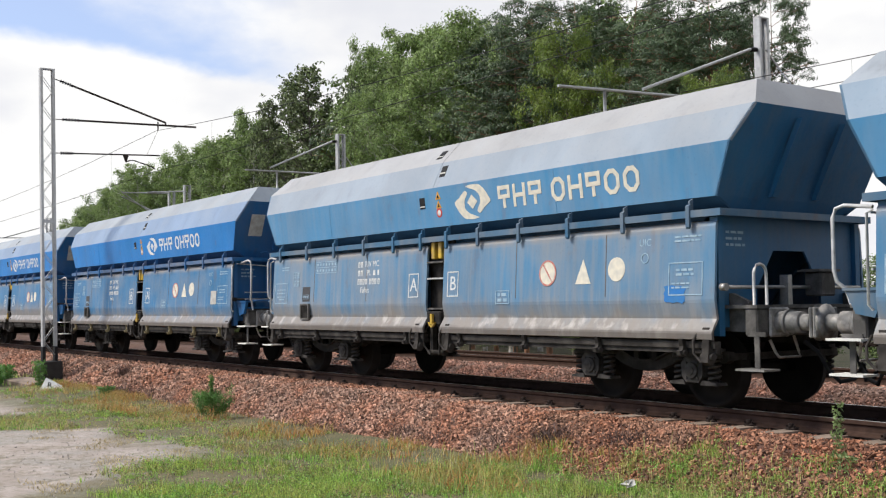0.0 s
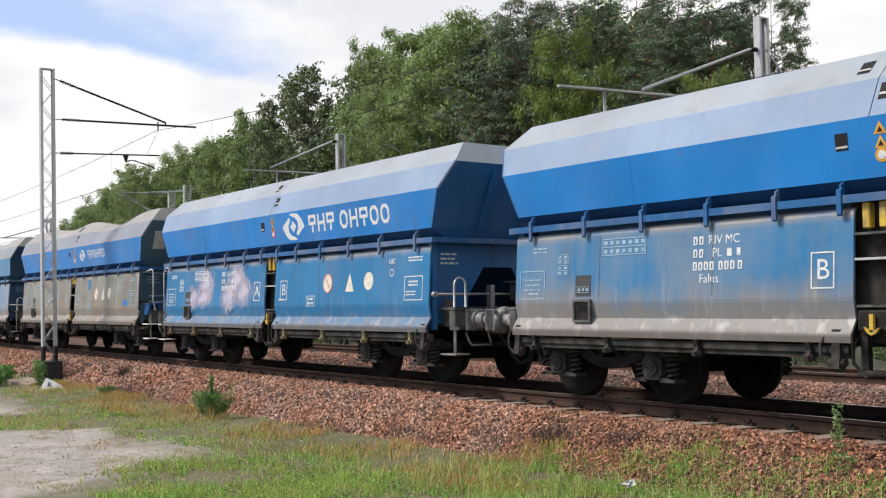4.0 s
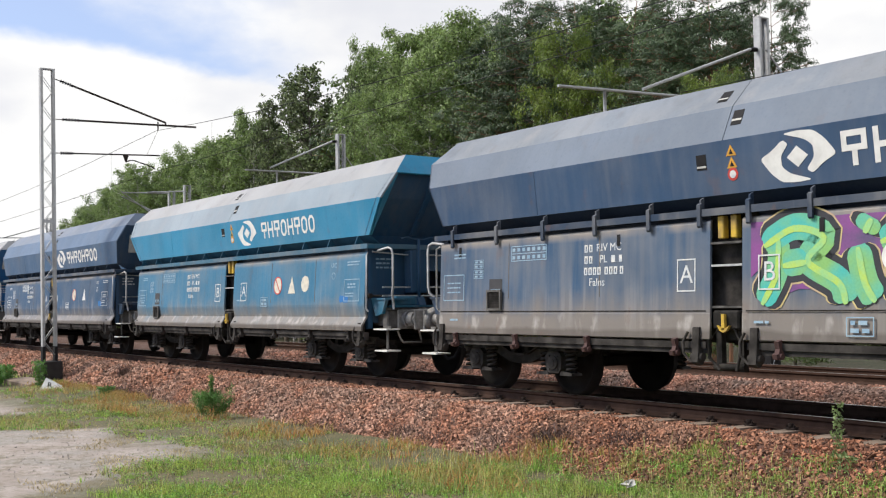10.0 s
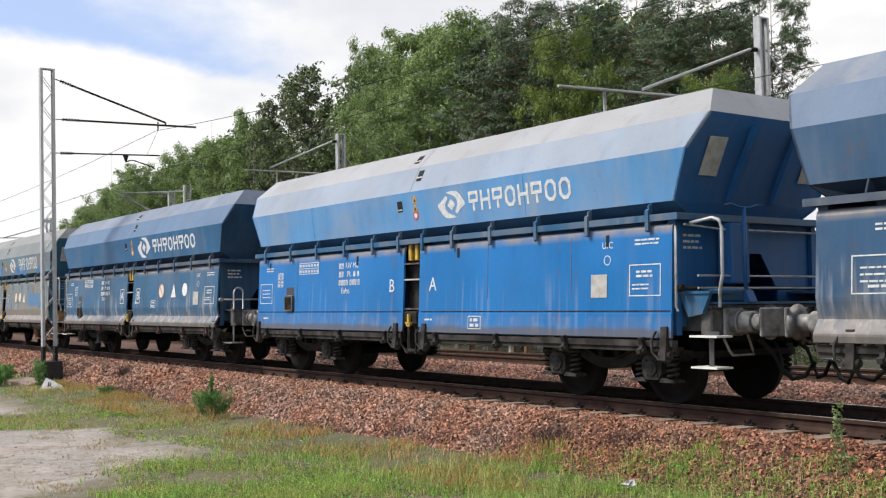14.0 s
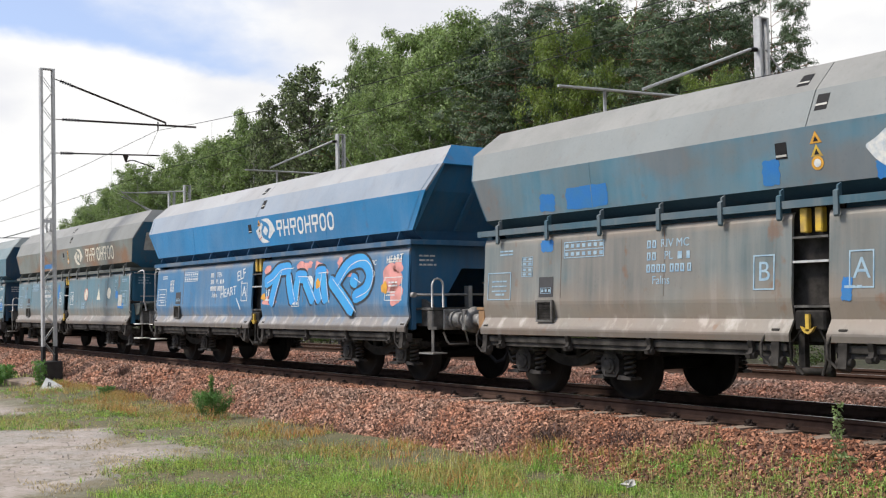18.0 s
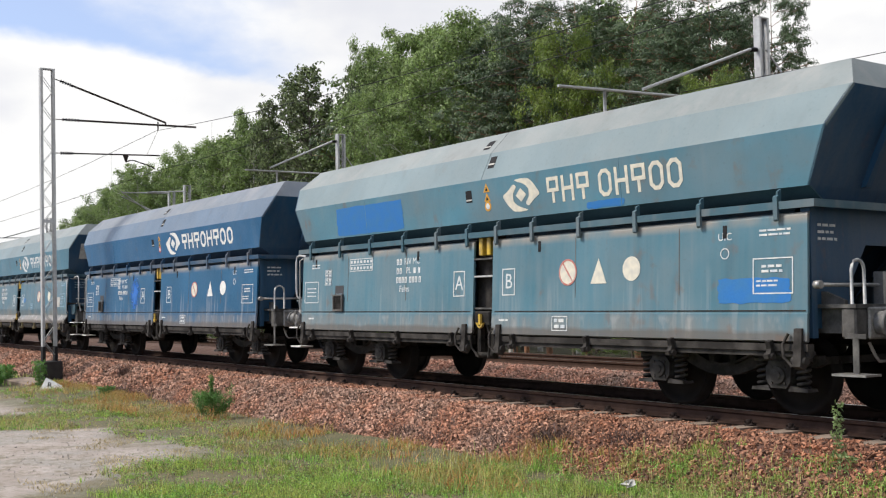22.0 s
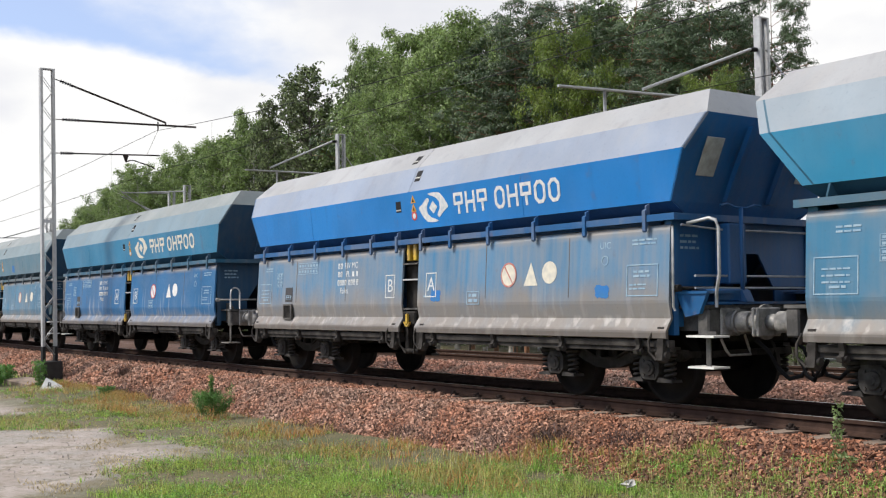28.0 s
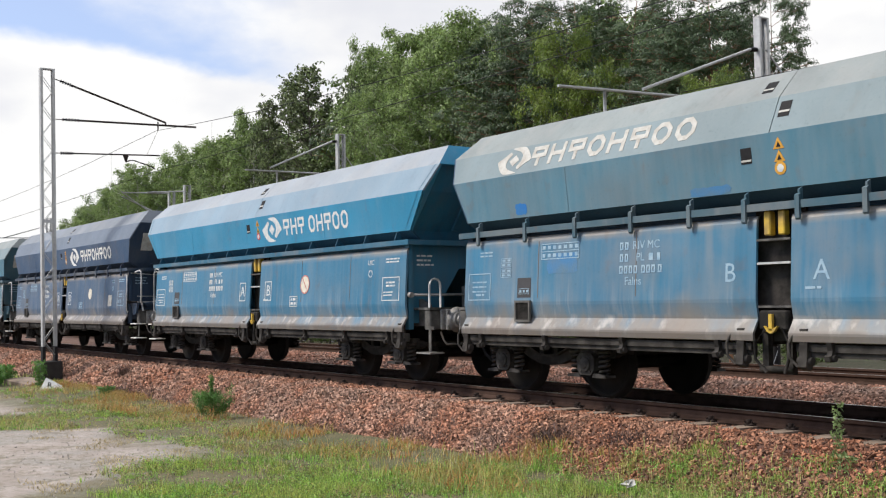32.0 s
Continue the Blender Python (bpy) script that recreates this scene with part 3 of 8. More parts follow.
def gap_gear(bm):
    rounded(bm, (-0.19, -1.47, 0.98), (0.19, -1.28, 1.20), 0.02)
    box(bm, (-0.20, -1.40, 0.50), (-0.12, -1.32, 0.98))
    box(bm, (0.12, -1.40, 0.50), (0.20, -1.32, 0.98))
    cyl(bm, (-0.22, -1.40, 0.55), (0.22, -1.40, 0.55), 0.04, 8)
    tube(bm, [(-0.10, -1.46, 1.0), (-0.22, -1.5, 0.85), (-0.22, -1.5, 0.66), (-0.1, -1.46, 0.52)], 0.018, 6)
    tube(bm, [(0.12, -1.46, 1.0), (0.24, -1.5, 0.85), (0.22, -1.5, 0.66), (0.14, -1.46, 0.52)], 0.018, 6)


def anchor(bm):
    """Yellow release handle shaped like an anchor (faces -y)."""
    box(bm, (-0.022, -1.515, 0.98), (0.022, -1.475, 1.16))
    prism(bm, [(-0.09, 1.03), (-0.05, 0.97), (0, 0.945), (0.05, 0.97), (0.09, 1.03), (0.04, 1.0), (-0.04, 1.0)], -1.515, -1.475, "y")


# ends: built for the +x end, turned round for the other
def end_plate(bm):
    """Lower end bulkhead with its dark funnel opening cut out."""
    x = 5.66
    prism(bm, [(-1.36, 1.0), (-0.62, 1.0), (-0.62, 1.45), (-0.30, 1.92), (0.30, 1.92), (0.62, 1.45), (0.62, 1.0), (1.36, 1.0), (1.36, 2.36), (-1.36, 2.36)], x - 0.03, x)


def end_post(s):
    def build(bm):
        a, b = sorted((s * 1.28, s * 1.37))
        box(bm, (5.60, a, 0.9), (5.72, b, 2.30))
    return build


def headstock(bm):
    rounded(bm, (5.97, -1.24, 0.90), (6.15, 1.24, 1.22), 0.02)
    for s in (-1, 1):
        prism(bm, [(5.5, 0.95), (5.95, 0.95), (5.95, 1.30), (5.7, 1.40), (5.5, 1.40)], s * 1.1 - 0.03, s * 1.1 + 0.03, "y")
    box(bm, (5.66, -1.25, 1.22), (6.16, 1.25, 1.26))


def buffer(bm):
    rounded(bm, (6.15, -0.18, -0.17), (6.19, 0.18, 0.17), 0.02)
    cyl(bm, (6.18, 0, 0), (6.50, 0, 0), 0.125, 16)
    cyl(bm, (6.45, 0, 0), (6.70, 0, 0), 0.095, 16)
    cyl(bm, (6.28, 0, 0), (6.33, 0, 0), 0.145, 16)


def buffer_head(bm):
    cyl(bm, (6.68, 0, 0), (6.715, 0, 0), 0.10, 16, 0.21)
    rounded(bm, (6.715, -0.21, -0.17), (6.75, 0.21, 0.17), 0.015)


def coupling(bm):
    box(bm, (6.1, -0.06, 0.98), (6.45, 0.06, 1.10))
    prism(bm, [(6.38, 1.10), (6.54, 1.10), (6.58, 1.00), (6.54, 0.95), (6.48, 1.0), (6.4, 0.97)], -0.045, 0.045, "y")
    for y in (-0.09, 0.09):
        tube(bm, [(6.42, y, 1.02), (6.62, y, 0.80), (6.80, y, 0.78)], 0.022, 6)
    cyl(bm, (6.62, -0.16, 0.80), (6.62, 0.16, 0.80), 0.03, 8)


def hose(y):
    def build(bm):
        pts = [(6.12, y, 0.82), (6.30, y, 0.70), (6.42, y * 0.9, 0.48), (6.52, y * 0.7, 0.36), (6.66, y * 0.55, 0.40), (6.78, y * 0.45, 0.58)]
        tube(bm, pts, 0.028, 7)
    return build


def shunter_grip(s):
    def build(bm):
        tube(bm, [(6.17, s * 0.62, 0.90), (6.22, s * 0.60, 0.72), (6.24, s * 0.60, 0.66), (6.24, s * 0.98, 0.66), (6.22, s * 1.02, 0.72), (6.17, s * 1.05, 0.86)], 0.016, 6)
    return build


def corner_step(s):
    def build(bm):
        box(bm, (6.11, s * 1.24 - 0.008, 0.53), (6.18, s * 1.24 + 0.008, 0.95))
        box(bm, (6.02, s * 1.24 - 0.012, 0.90), (6.27, s * 1.24 + 0.012, 0.95))
    return build


def corner_tread(s):
    def build(bm):
        a, b = sorted((s * 1.10, s * 1.38))
        box(bm, (5.94, a, 0.512), (6.34, b, 0.536))
    return build


def step_plate(z):
    def build(bm):
        box(bm, (5.94, -1.40, z), (6.36, -1.12, z + 0.024))
    return build


def low_grip(s):
    """Inverted-U grab rail at the open end."""
    def build(bm):
        y0 = s * 1.22
        pts = [(6.10, y0, 1.26)] + [(6.10, y0, 1.26 + 0.3), (6.10, y0, 1.62)] + [(6.10, y0 - s * (0.11 - 0.11 * math.cos(radians(a))), 1.62 + 0.11 * math.sin(radians(a))) for a in (30, 60, 90, 120, 150, 180)] + [(6.10, y0 - s * 0.22, 1.26)]
        tube(bm, pts, 0.018, 7)
    return build


def cross_shaft(bm):
    cyl(bm, (5.82, -1.38, 1.47), (5.82, 1.2, 1.47), 0.022, 8)
    cyl(bm, (5.78, -1.40, 1.47), (5.86, -1.40, 1.47), 0.045, 10)
    box(bm, (5.76, -0.32, 1.26), (5.88, -0.24, 1.62))


def gear_box(bm):
    rounded(bm, (5.74, 0.18, 1.36), (5.98, 0.48, 1.66), 0.02)
    box(bm, (5.70, 0.10, 1.66), (6.02, 0.52, 1.69))


def platform(bm):
    box(bm, (5.66, -1.2, 1.27), (6.2, 1.2, 1.30))
    rounded(bm, (5.70, -1.05, 1.30), (6.12, -0.45, 1.46), 0.02)


def tall_rail(y):
    """Tall bent handrail of the brakeman's platform."""
    def build(bm):
        s = -1 if y < 0 else 1
        pts = [(5.86, y, 2.26), (6.20, y, 2.30), (6.30, y, 2.27), (6.34, y, 2.18), (6.34, y, 1.62), (6.31, y, 1.50), (6.24, y - s * 0.06, 1.42), (6.20, y - s * 0.10, 1.24)]
        tube(bm, pts, 0.021, 8)
    return build


def mirrored(builder):
    """The same part for the other side of the wagon."""
    def build(bm):
        builder(bm)
        for v in bm.verts:
            v.co.y = -v.co.y
        bmesh.ops.reverse_faces(bm, faces=bm.faces[:])
    return build


def stretched(builder, f):
    """The same part for a longer wagon body."""
    def build(bm):
        builder(bm)
        for v in bm.verts:
            v.co.x *= f
    return build


def cross_rail(bm):
    tube(bm, [(5.92, -1.2, 0), (5.92, 1.2, 0)], 0.016, 6)


def brake_pipe(bm):
    tube(bm, [(5.86, -1.36, 2.24), (5.86, -0.7, 2.20), (5.86, 1.3, 2.20)], 0.014, 6)


def brake_column(bm):
    """Slim hand-brake column with a cranked wheel bar on a bracketed foot."""
    cyl(bm, (6.10, -0.55, 1.30), (6.10, -0.55, 2.46), 0.026, 8)
    prism(bm, [(5.98, 1.30), (6.22, 1.30), (6.15, 1.44), (6.05, 1.44)], -0.62, -0.48, "y")
    tube(bm, [(6.10, -0.92, 2.47), (6.10, -0.80, 2.50), (6.10, -0.66, 2.46), (6.10, -0.44, 2.46), (6.10, -0.30, 2.50), (6.10, -0.18, 2.49)], 0.014, 6)
    rounded(bm, (5.72, -0.62, 1.52), (5.96, -0.28, 2.28), 0.02)


def side_rail(bm):
    """Thin vertical handrail by the corner."""
    tube(bm, [(5.76, -1.40, 2.22), (5.80, -1.45, 2.18), (5.80, -1.46, 1.25), (5.78, -1.41, 1.20)], 0.016, 6)


def side_bracket(bm):
    prism(bm, [(5.7, 1.40), (6.18, 1.40), (6.06, 1.16), (5.84, 1.12)], -1.30, -1.24, "y")
    box(bm, (5.66, -1.32, 1.40), (6.2, -0.8, 1.43))


# bogies
def bogie_frame(bm):
    """Side frames that sag between the axleboxes, end and middle cross beams."""
    lower = [(-1.36, 0.60), (-1.28, 0.56), (-0.62, 0.60), (-0.45, 0.52), (-0.22, 0.445), (0.0, 0.425), (0.22, 0.445), (0.45, 0.52), (0.62, 0.60), (1.28, 0.56), (1.36, 0.60)]
    upper = [(1.34, 0.70), (0.62, 0.735), (0.42, 0.66), (0.2, 0.575), (0.0, 0.555), (-0.2, 0.575), (-0.42, 0.66), (-0.62, 0.735), (-1.34, 0.70)]
    for s in (-1, 1):
        prism(bm, lower + upper, s * 1.0 - 0.06, s * 1.0 + 0.06, "y")
        prism(bm, [(-0.60, 0.735), (-0.40, 0.655), (-0.2, 0.57), (0, 0.55), (0.2, 0.57), (0.40, 0.655), (0.60, 0.735), (0.60, 0.755), (0.38, 0.675), (0.18, 0.592), (0, 0.572), (-0.18, 0.592), (-0.38, 0.675), (-0.60, 0.755)], s * 1.0 - 0.10, s * 1.0 + 0.10, "y")
        for x in (-0.16, 0.16):
            rounded(bm, (x - 0.05, s * 1.0 - 0.08, 0.57), (x + 0.05, s * 1.0 + 0.08, 0.76), 0.012)
    box(bm, (-0.2, -0.94, 0.50), (0.2, 0.94, 0.72))
    for x in (-1.3, 1.3):
        box(bm, (x - 0.05, -0.94, 0.60), (x + 0.05, 0.94, 0.68))


def axlebox(bm):
    """Cast axlebox with a bolted round cover, spring trays on both sides and horn guides above."""
    prism(bm, [(-0.16, 0.40), (-0.10, 0.33), (0.10, 0.33), (0.16, 0.40), (0.17, 0.56), (0.11, 0.63), (-0.11, 0.63), (-0.17, 0.56)], -1.20, -0.98, "y")
    cyl(bm, (0, -1.225, 0.475), (0, -1.19, 0.475), 0.095, 14, 0.105)
    cyl(bm, (0, -1.235, 0.475), (0, -1.22, 0.475), 0.05, 10)
    for a in (45, 135, 225, 315):
        c = (0.125 * math.cos(radians(a)), 0.475 + 0.125 * math.sin(radians(a)))
        cyl(bm, (c[0], -1.216, c[1]), (c[0], -1.195, c[1]), 0.018, 6)
    for q in (-1, 1):
        prism(bm, [(q * 0.15, 0.36), (q * 0.37, 0.335), (q * 0.38, 0.30), (q * 0.12, 0.30)], -1.19, -1.0, "y")
        cyl(bm, (q * 0.27, -1.10, 0.625), (q * 0.27, -1.10, 0.665), 0.105, 12)
        box(bm, (min(q * 0.15, q * 0.19), -1.13, 0.60), (max(q * 0.15, q * 0.19), -1.0, 0.74))
    prism(bm, [(-0.2, 0.63), (-0.36, 0.67), (-0.36, 0.74), (0.36, 0.74), (0.36, 0.67), (0.2, 0.63)], -1.14, -1.0, "y")


def spring(bm):
    n, turns = 56, 4.5
    for x in (0.27,):
        pts = [(x + 0.066 * math.cos(2 * math.pi * turns * i / n), -1.10 + 0.066 * math.sin(2 * math.pi * turns * i / n), 0.335 + 0.30 * i / n) for i in range(n + 1)]
        tube(bm, pts, 0.02, 5)


def axle(bm):
    cyl(bm, (0, -1.1, 0), (0, 1.1, 0), 0.08, 10)


def wheel(bm):
    """A disc wheel with flange, tread and hub, its outside towards -y."""
    prof = [(0.0, -0.87), (0.12, -0.87), (0.15, -0.82), (0.16, -0.79), (0.38, -0.765), (0.40, -0.81), (0.455, -0.82), (0.462, -0.735), (0.485, -0.72), (0.49, -0.70), (0.485, -0.688), (0.39, -0.688), (0.16, -0.70), (0.0, -0.68)]
    n = 32
    rings = [[bm.verts.new((r * math.cos(2 * math.pi * i / n), y, r * math.sin(2 * math.pi * i / n))) for i in range(n)] for r, y in prof[1:-1]]
    for A, B in zip(rings, rings[1:]):
        for i in range(n):
            bm.faces.new((A[i], A[(i + 1) % n], B[(i + 1) % n], B[i])).smooth = True
    bm.faces.new(rings[0])
    bm.faces.new(rings[-1][::-1])
    bmesh.ops.recalc_face_normals(bm, faces=bm.faces[:])


def rect_frame(bm, x0, z0, x1, z1, t, d=0.004):
    for a, b, c, e in ((x0, z0, x1, z0 + t), (x0, z1 - t, x1, z1), (x0, z0 + t, x0 + t, z1 - t), (x1 - t, z0 + t, x1, z1 - t)):
        box(bm, (a, b, 0), (c, e, d))

TURNED = pose(0, 0, 0, 0, 0, 180)
WAGONS, WHEELS = [], []


def build_wagon(k, spec):
    """One hopper wagon at its place in the train; spec gives its colours and state."""
    up, low, roof, endc, frame_c, slope = spec["mats"]
    style, deep, right = spec.get("style", "lip"), spec.get("deep", False), spec.get("right", "open")
    dent, LX = spec.get("dent", 0.0), RIBBED if spec.get("ribs") else LONG if deep else STD
    q = "ribbed" if LX is RIBBED else "long" if LX is LONG else "std"
    ribbed = LX is RIBBED

    def body(key, builder):
        """A body part, longer on the ribbed kind of wagon."""
        return mesh_of(key + "_ribbed", stretched(builder, 1.058)) if ribbed else mesh_of(key, builder)
    w = new("hopper_wagon")
    w.location = (START_X - PITCH_X * k + spec.get("dx", 0.0), YC, 0)
    tagged(w, spec["label"], "wagon", group="wagons of the train")
    near = {"mats": spec["mats"]}
    for s in (-1, 1):
        p = put("upper_side", mesh_of(f"upper_side_{s}_{q}", up_side(s, LX)), up, w)
        if s < 0:
            near["upper"] = p
        for h in (-1, 1):
            put("sloping_panel", mesh_of(f"slope_panel_{s}_{h}_{dent}_{q}", roof_side(s, h, LX, False, dent)), slope, w)
            put("top_panel", mesh_of(f"top_panel_{s}_{h}_{dent}_{q}", roof_side(s, h, LX, True, dent)), roof, w, label="dusty grey top panel")
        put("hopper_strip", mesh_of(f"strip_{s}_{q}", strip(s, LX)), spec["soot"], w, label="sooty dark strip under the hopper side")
        put("rim_bar", body(f"rim_{s}", rim_side(s)), frame_c, w)
        for h in (-1, 1):
            put("sill_beam", body(f"sill_{s}_{h}", sill(s, h)), SOLE, w)
            f = put("discharge_flap", body(f"flap_{style}_{s}_{h}", flap_side(style, s, h)), low, w)
            if s < 0:
                near["flap", h] = f
    for e, m in ((1, None), (-1, TURNED)):
        far = (m or Matrix.Identity(4)) @ pose(0.33 if ribbed else 0.0, 0, 0)
        kind = right if e > 0 else ("platform" if right == "open" else "open")
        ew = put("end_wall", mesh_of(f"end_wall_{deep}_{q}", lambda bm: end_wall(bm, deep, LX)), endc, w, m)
        put("end_cap", mesh_of(f"end_cap_{q}", lambda bm: end_cap(bm, LX)), up if deep else roof, w, m)
        if deep:
            for s in (-1, 1):
                put("end_wing", mesh_of(f"end_wing_{s}", end_wing(s, LX)), up, w, m)
            for y in (-0.42, 0.42):
                put("end_rib", mesh_of(f"end_rib_{y}_{q}", end_rib(y, LX)), endc, ew, pose(-0.11, 0, 0))
        else:
            for y in (-0.42, 0.42):
                put("end_rib", mesh_of(f"end_rib_{y}_{q}", end_rib(y, LX)), endc, ew)
        if spec.get("plate") and e > 0:
            for y in (-0.95, 0.95):
                sl = math.degrees(math.atan2(BROW[1] - FOOT[1], LX["brow"] - LX["foot"]))
                d = 0.108 if deep else 0.0
                put("label_plate", mesh_of("label_plate", lambda bm: rounded(bm, (-0.16, -0.25, 0), (0.16, 0.25, 0.012), 0.004)), WORNPLATE, ew, pose((LX["foot"] + LX["brow"]) / 2 + 0.008 - d, y, 3.08, 0, 0, 90) @ pose(0, 0, 0, 180 - sl, 0, 0), "worn pale document plate")
        put("rim_end_bar", mesh_of("rim_end", rim_end), frame_c, w, far)
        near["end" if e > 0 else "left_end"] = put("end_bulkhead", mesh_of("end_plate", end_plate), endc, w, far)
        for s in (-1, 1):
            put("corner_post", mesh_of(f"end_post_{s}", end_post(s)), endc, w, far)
        hs = put("headstock", mesh_of("headstock", headstock), spec.get("under", HEAD), w, m)
        for y in (-0.875, 0.875):
            b = put("buffer", mesh_of("buffer", buffer), BUFFER, hs, pose(0, y, 1.06), "grey sprung buffer")
            put("buffer_head", mesh_of("buffer_head", buffer_head), BUFFER, hs, pose(0, y, 1.06))
        put("coupling", mesh_of("coupling", coupling), RUSTY, hs)
        for y in (-0.35, 0.35):
            put("brake_hose", mesh_of(f"hose_{y}", hose(y)), BLACK, hs)
        # an open end has its step and grab rail at one corner only
        for s in (-1, 1) if kind == "platform" else (-1,):
            put("shunter_grip", mesh_of(f"grip_{s}", shunter_grip(s)), STEEL, hs)
            st = put("corner_step", mesh_of(f"step_{s}", corner_step(s)), HEAD, hs)
            put("step_tread", mesh_of(f"tread_{s}", corner_tread(s)), WHITE if kind == "platform" else STEEL, w, m)
        put("cross_shaft", mesh_of("cross_shaft", cross_shaft), STEEL if kind == "open" else UNDER, w, m)
        if kind == "open":
            put("grab_rail", mesh_of("low_grip_-1", low_grip(-1)), HANDRAIL, hs)
            put("gear_box", mesh_of("gear_box", gear_box), HEAD, w, m)
        else:
            pl = put("brakeman_platform", mesh_of("platform", platform), frame_c, w, (m or Matrix.Identity(4)) @ pose(0.2 if ribbed else 0.0, 0, 0))
            for y in (-1.25, 1.25):
                put("handrail", mesh_of(f"tall_rail_{y}", tall_rail(y)), HANDRAIL, pl)
            for z in (1.47, 1.62):
                put("cross_rail", mesh_of("cross_rail", cross_rail), HANDRAIL, pl, pose(0, 0, z))
            put("brake_pipe", mesh_of("brake_pipe", brake_pipe), HANDRAIL, pl)
            put("brake_column", mesh_of("brake_column", brake_column), endc, pl)
            for tag, turn in (("", lambda f: f), ("_m", mirrored)):
                put("step_bracket", mesh_of("side_bracket" + tag, turn(side_bracket)), frame_c, pl)
                put("corner_handrail", mesh_of("side_rail" + tag, turn(side_rail)), HANDRAIL, pl)
                put("step_tread", mesh_of("step_plate_88" + tag, turn(step_plate(0.88))), WHITE, pl, label="white-edged step")
    put("underframe", mesh_of("underframe", underframe), UNDER, w)
    for s in (-1, 1):
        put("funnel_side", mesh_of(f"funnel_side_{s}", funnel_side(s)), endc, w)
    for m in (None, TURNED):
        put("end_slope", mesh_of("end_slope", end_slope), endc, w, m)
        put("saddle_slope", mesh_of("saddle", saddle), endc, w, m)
    # dark plate before the funnel side: shade inside the opening, given as colour
    put("opening_back", mesh_of("gap_back", gap_back), UNDER, w)
    g = put("release_gear", mesh_of("gap_gear", gap_gear), UNDER, w)
    put("release_handle", mesh_of("anchor", anchor), YELLOW, g, label="yellow anchor-shaped release handle")
    for x in (-0.1, 0.09):
        put("yellow_post", mesh_of(f"gap_post_{x}", gap_posts(x)), YELLOW, w, label="yellow stop post")
    for z in (1.98, 1.72, 1.24):
        put("ladder_rung", mesh_of("gap_step", gap_step), HANDRAIL if 1.5 < z < 1.9 else HEAD, w, pose(0, 0, z))
    for x in (0.42, 1.42, 2.42, 3.42, 4.42, 5.42) if deep or spec.get("ribs") else (0.36, 1.18, 2.15, 3.2, 4.25, 5.35):
        for h in (-1, 1):
            me = mesh_of("short_rib", short_rib) if deep or spec.get("ribs") else mesh_of("bracket", bracket)
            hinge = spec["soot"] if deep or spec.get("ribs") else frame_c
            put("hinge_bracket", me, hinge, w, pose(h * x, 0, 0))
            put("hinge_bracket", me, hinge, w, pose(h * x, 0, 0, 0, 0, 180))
    for x in (0.75, 2.3, 3.8, 5.25):
        for h in (-1, 1):
            put("latch_hook", mesh_of("hook", hook), spec.get("hooks", SOLE), w, pose(h * x, 0, 0))
            put("latch_hook", mesh_of("hook", hook), UNDER, w, pose(h * x, 0, 0, 0, 0, 180))
    for x in (-5.62, -0.42, 0.42, 5.62):
        put("corner_lever", mesh_of("corner_lever", corner_lever), SOLE, w, pose(x, 0, 0))
    for h in (-1, 1):
        b = put("bogie", mesh_of("bogie_frame", bogie_frame), spec.get("bogie", UNDER) if h > 0 else UNDER, w, pose(h * 4.22, 0, 0))
        for x in (-0.9, 0.9):
            for s in (0, 180):
                put("axlebox", mesh_of("axlebox", axlebox), spec.get("bogie", AXLE) if h > 0 else AXLE, b, pose(x, 0, 0, 0, 0, s))
                for q in (1, -1):
                    put("coil_spring", mesh_of("spring", spring), SOLE, b, pose(x + (q - 1) * 0.27 * (1 if s == 0 else -1), 0, 0, 0, 0, s))
            ws = put("wheelset", mesh_of("axle", axle), WHEELM, w, pose(h * 4.22 + x, 0, 0.462))
            for s in (0, 180):
                put("wheel", mesh_of("wheel", wheel), WHEELM, ws, pose(0, 0, 0, 0, 0, s))
            WHEELS.append((ws, h * 4.22 + x))
    WAGONS.append((w, w.location.x))
    return w, near


AXLE = mat("dusty_axlebox", (0.03, 0.028, 0.027), 0.75, 0.1, 0.5, 7, hue=(0.072, 0.067, 0.064))
WHEELM = mat("dark_wheel_steel", (0.014, 0.012, 0.011), 0.85, 0.0, 0.4, 5)
for m_ in (AXLE, WHEELM):
    m_.node_tree.nodes["Principled BSDF"].inputs["Specular IOR Level"].default_value = 0.15
HEAD = mat("dusty_headstock", (0.045, 0.043, 0.042), 0.75, 0.1, 0.5, 5, hue=(0.12, 0.115, 0.11))
BUFFER = mat("grey_buffer", (0.13, 0.13, 0.13), 0.6, 0.2, 0.5, 7, hue=(0.32, 0.31, 0.3))
WORNPLATE = mat("worn_pale_plate", (0.42, 0.42, 0.4), 0.7, var=0.4, scale=7, hue=(0.3, 0.28, 0.25))
TANRUST = mat("tan_rust_dust", (0.3, 0.17, 0.08), 0.9, 0, 0.4, 6, hue=(0.12, 0.08, 0.06))
TANHOOK = mat("faded_yellow_hook", (0.19, 0.16, 0.085), 0.8, 0, 0.4, 6)
REDHOOK = mat("dull_red_hook", (0.075, 0.036, 0.033), 0.8, 0, 0.4, 6)

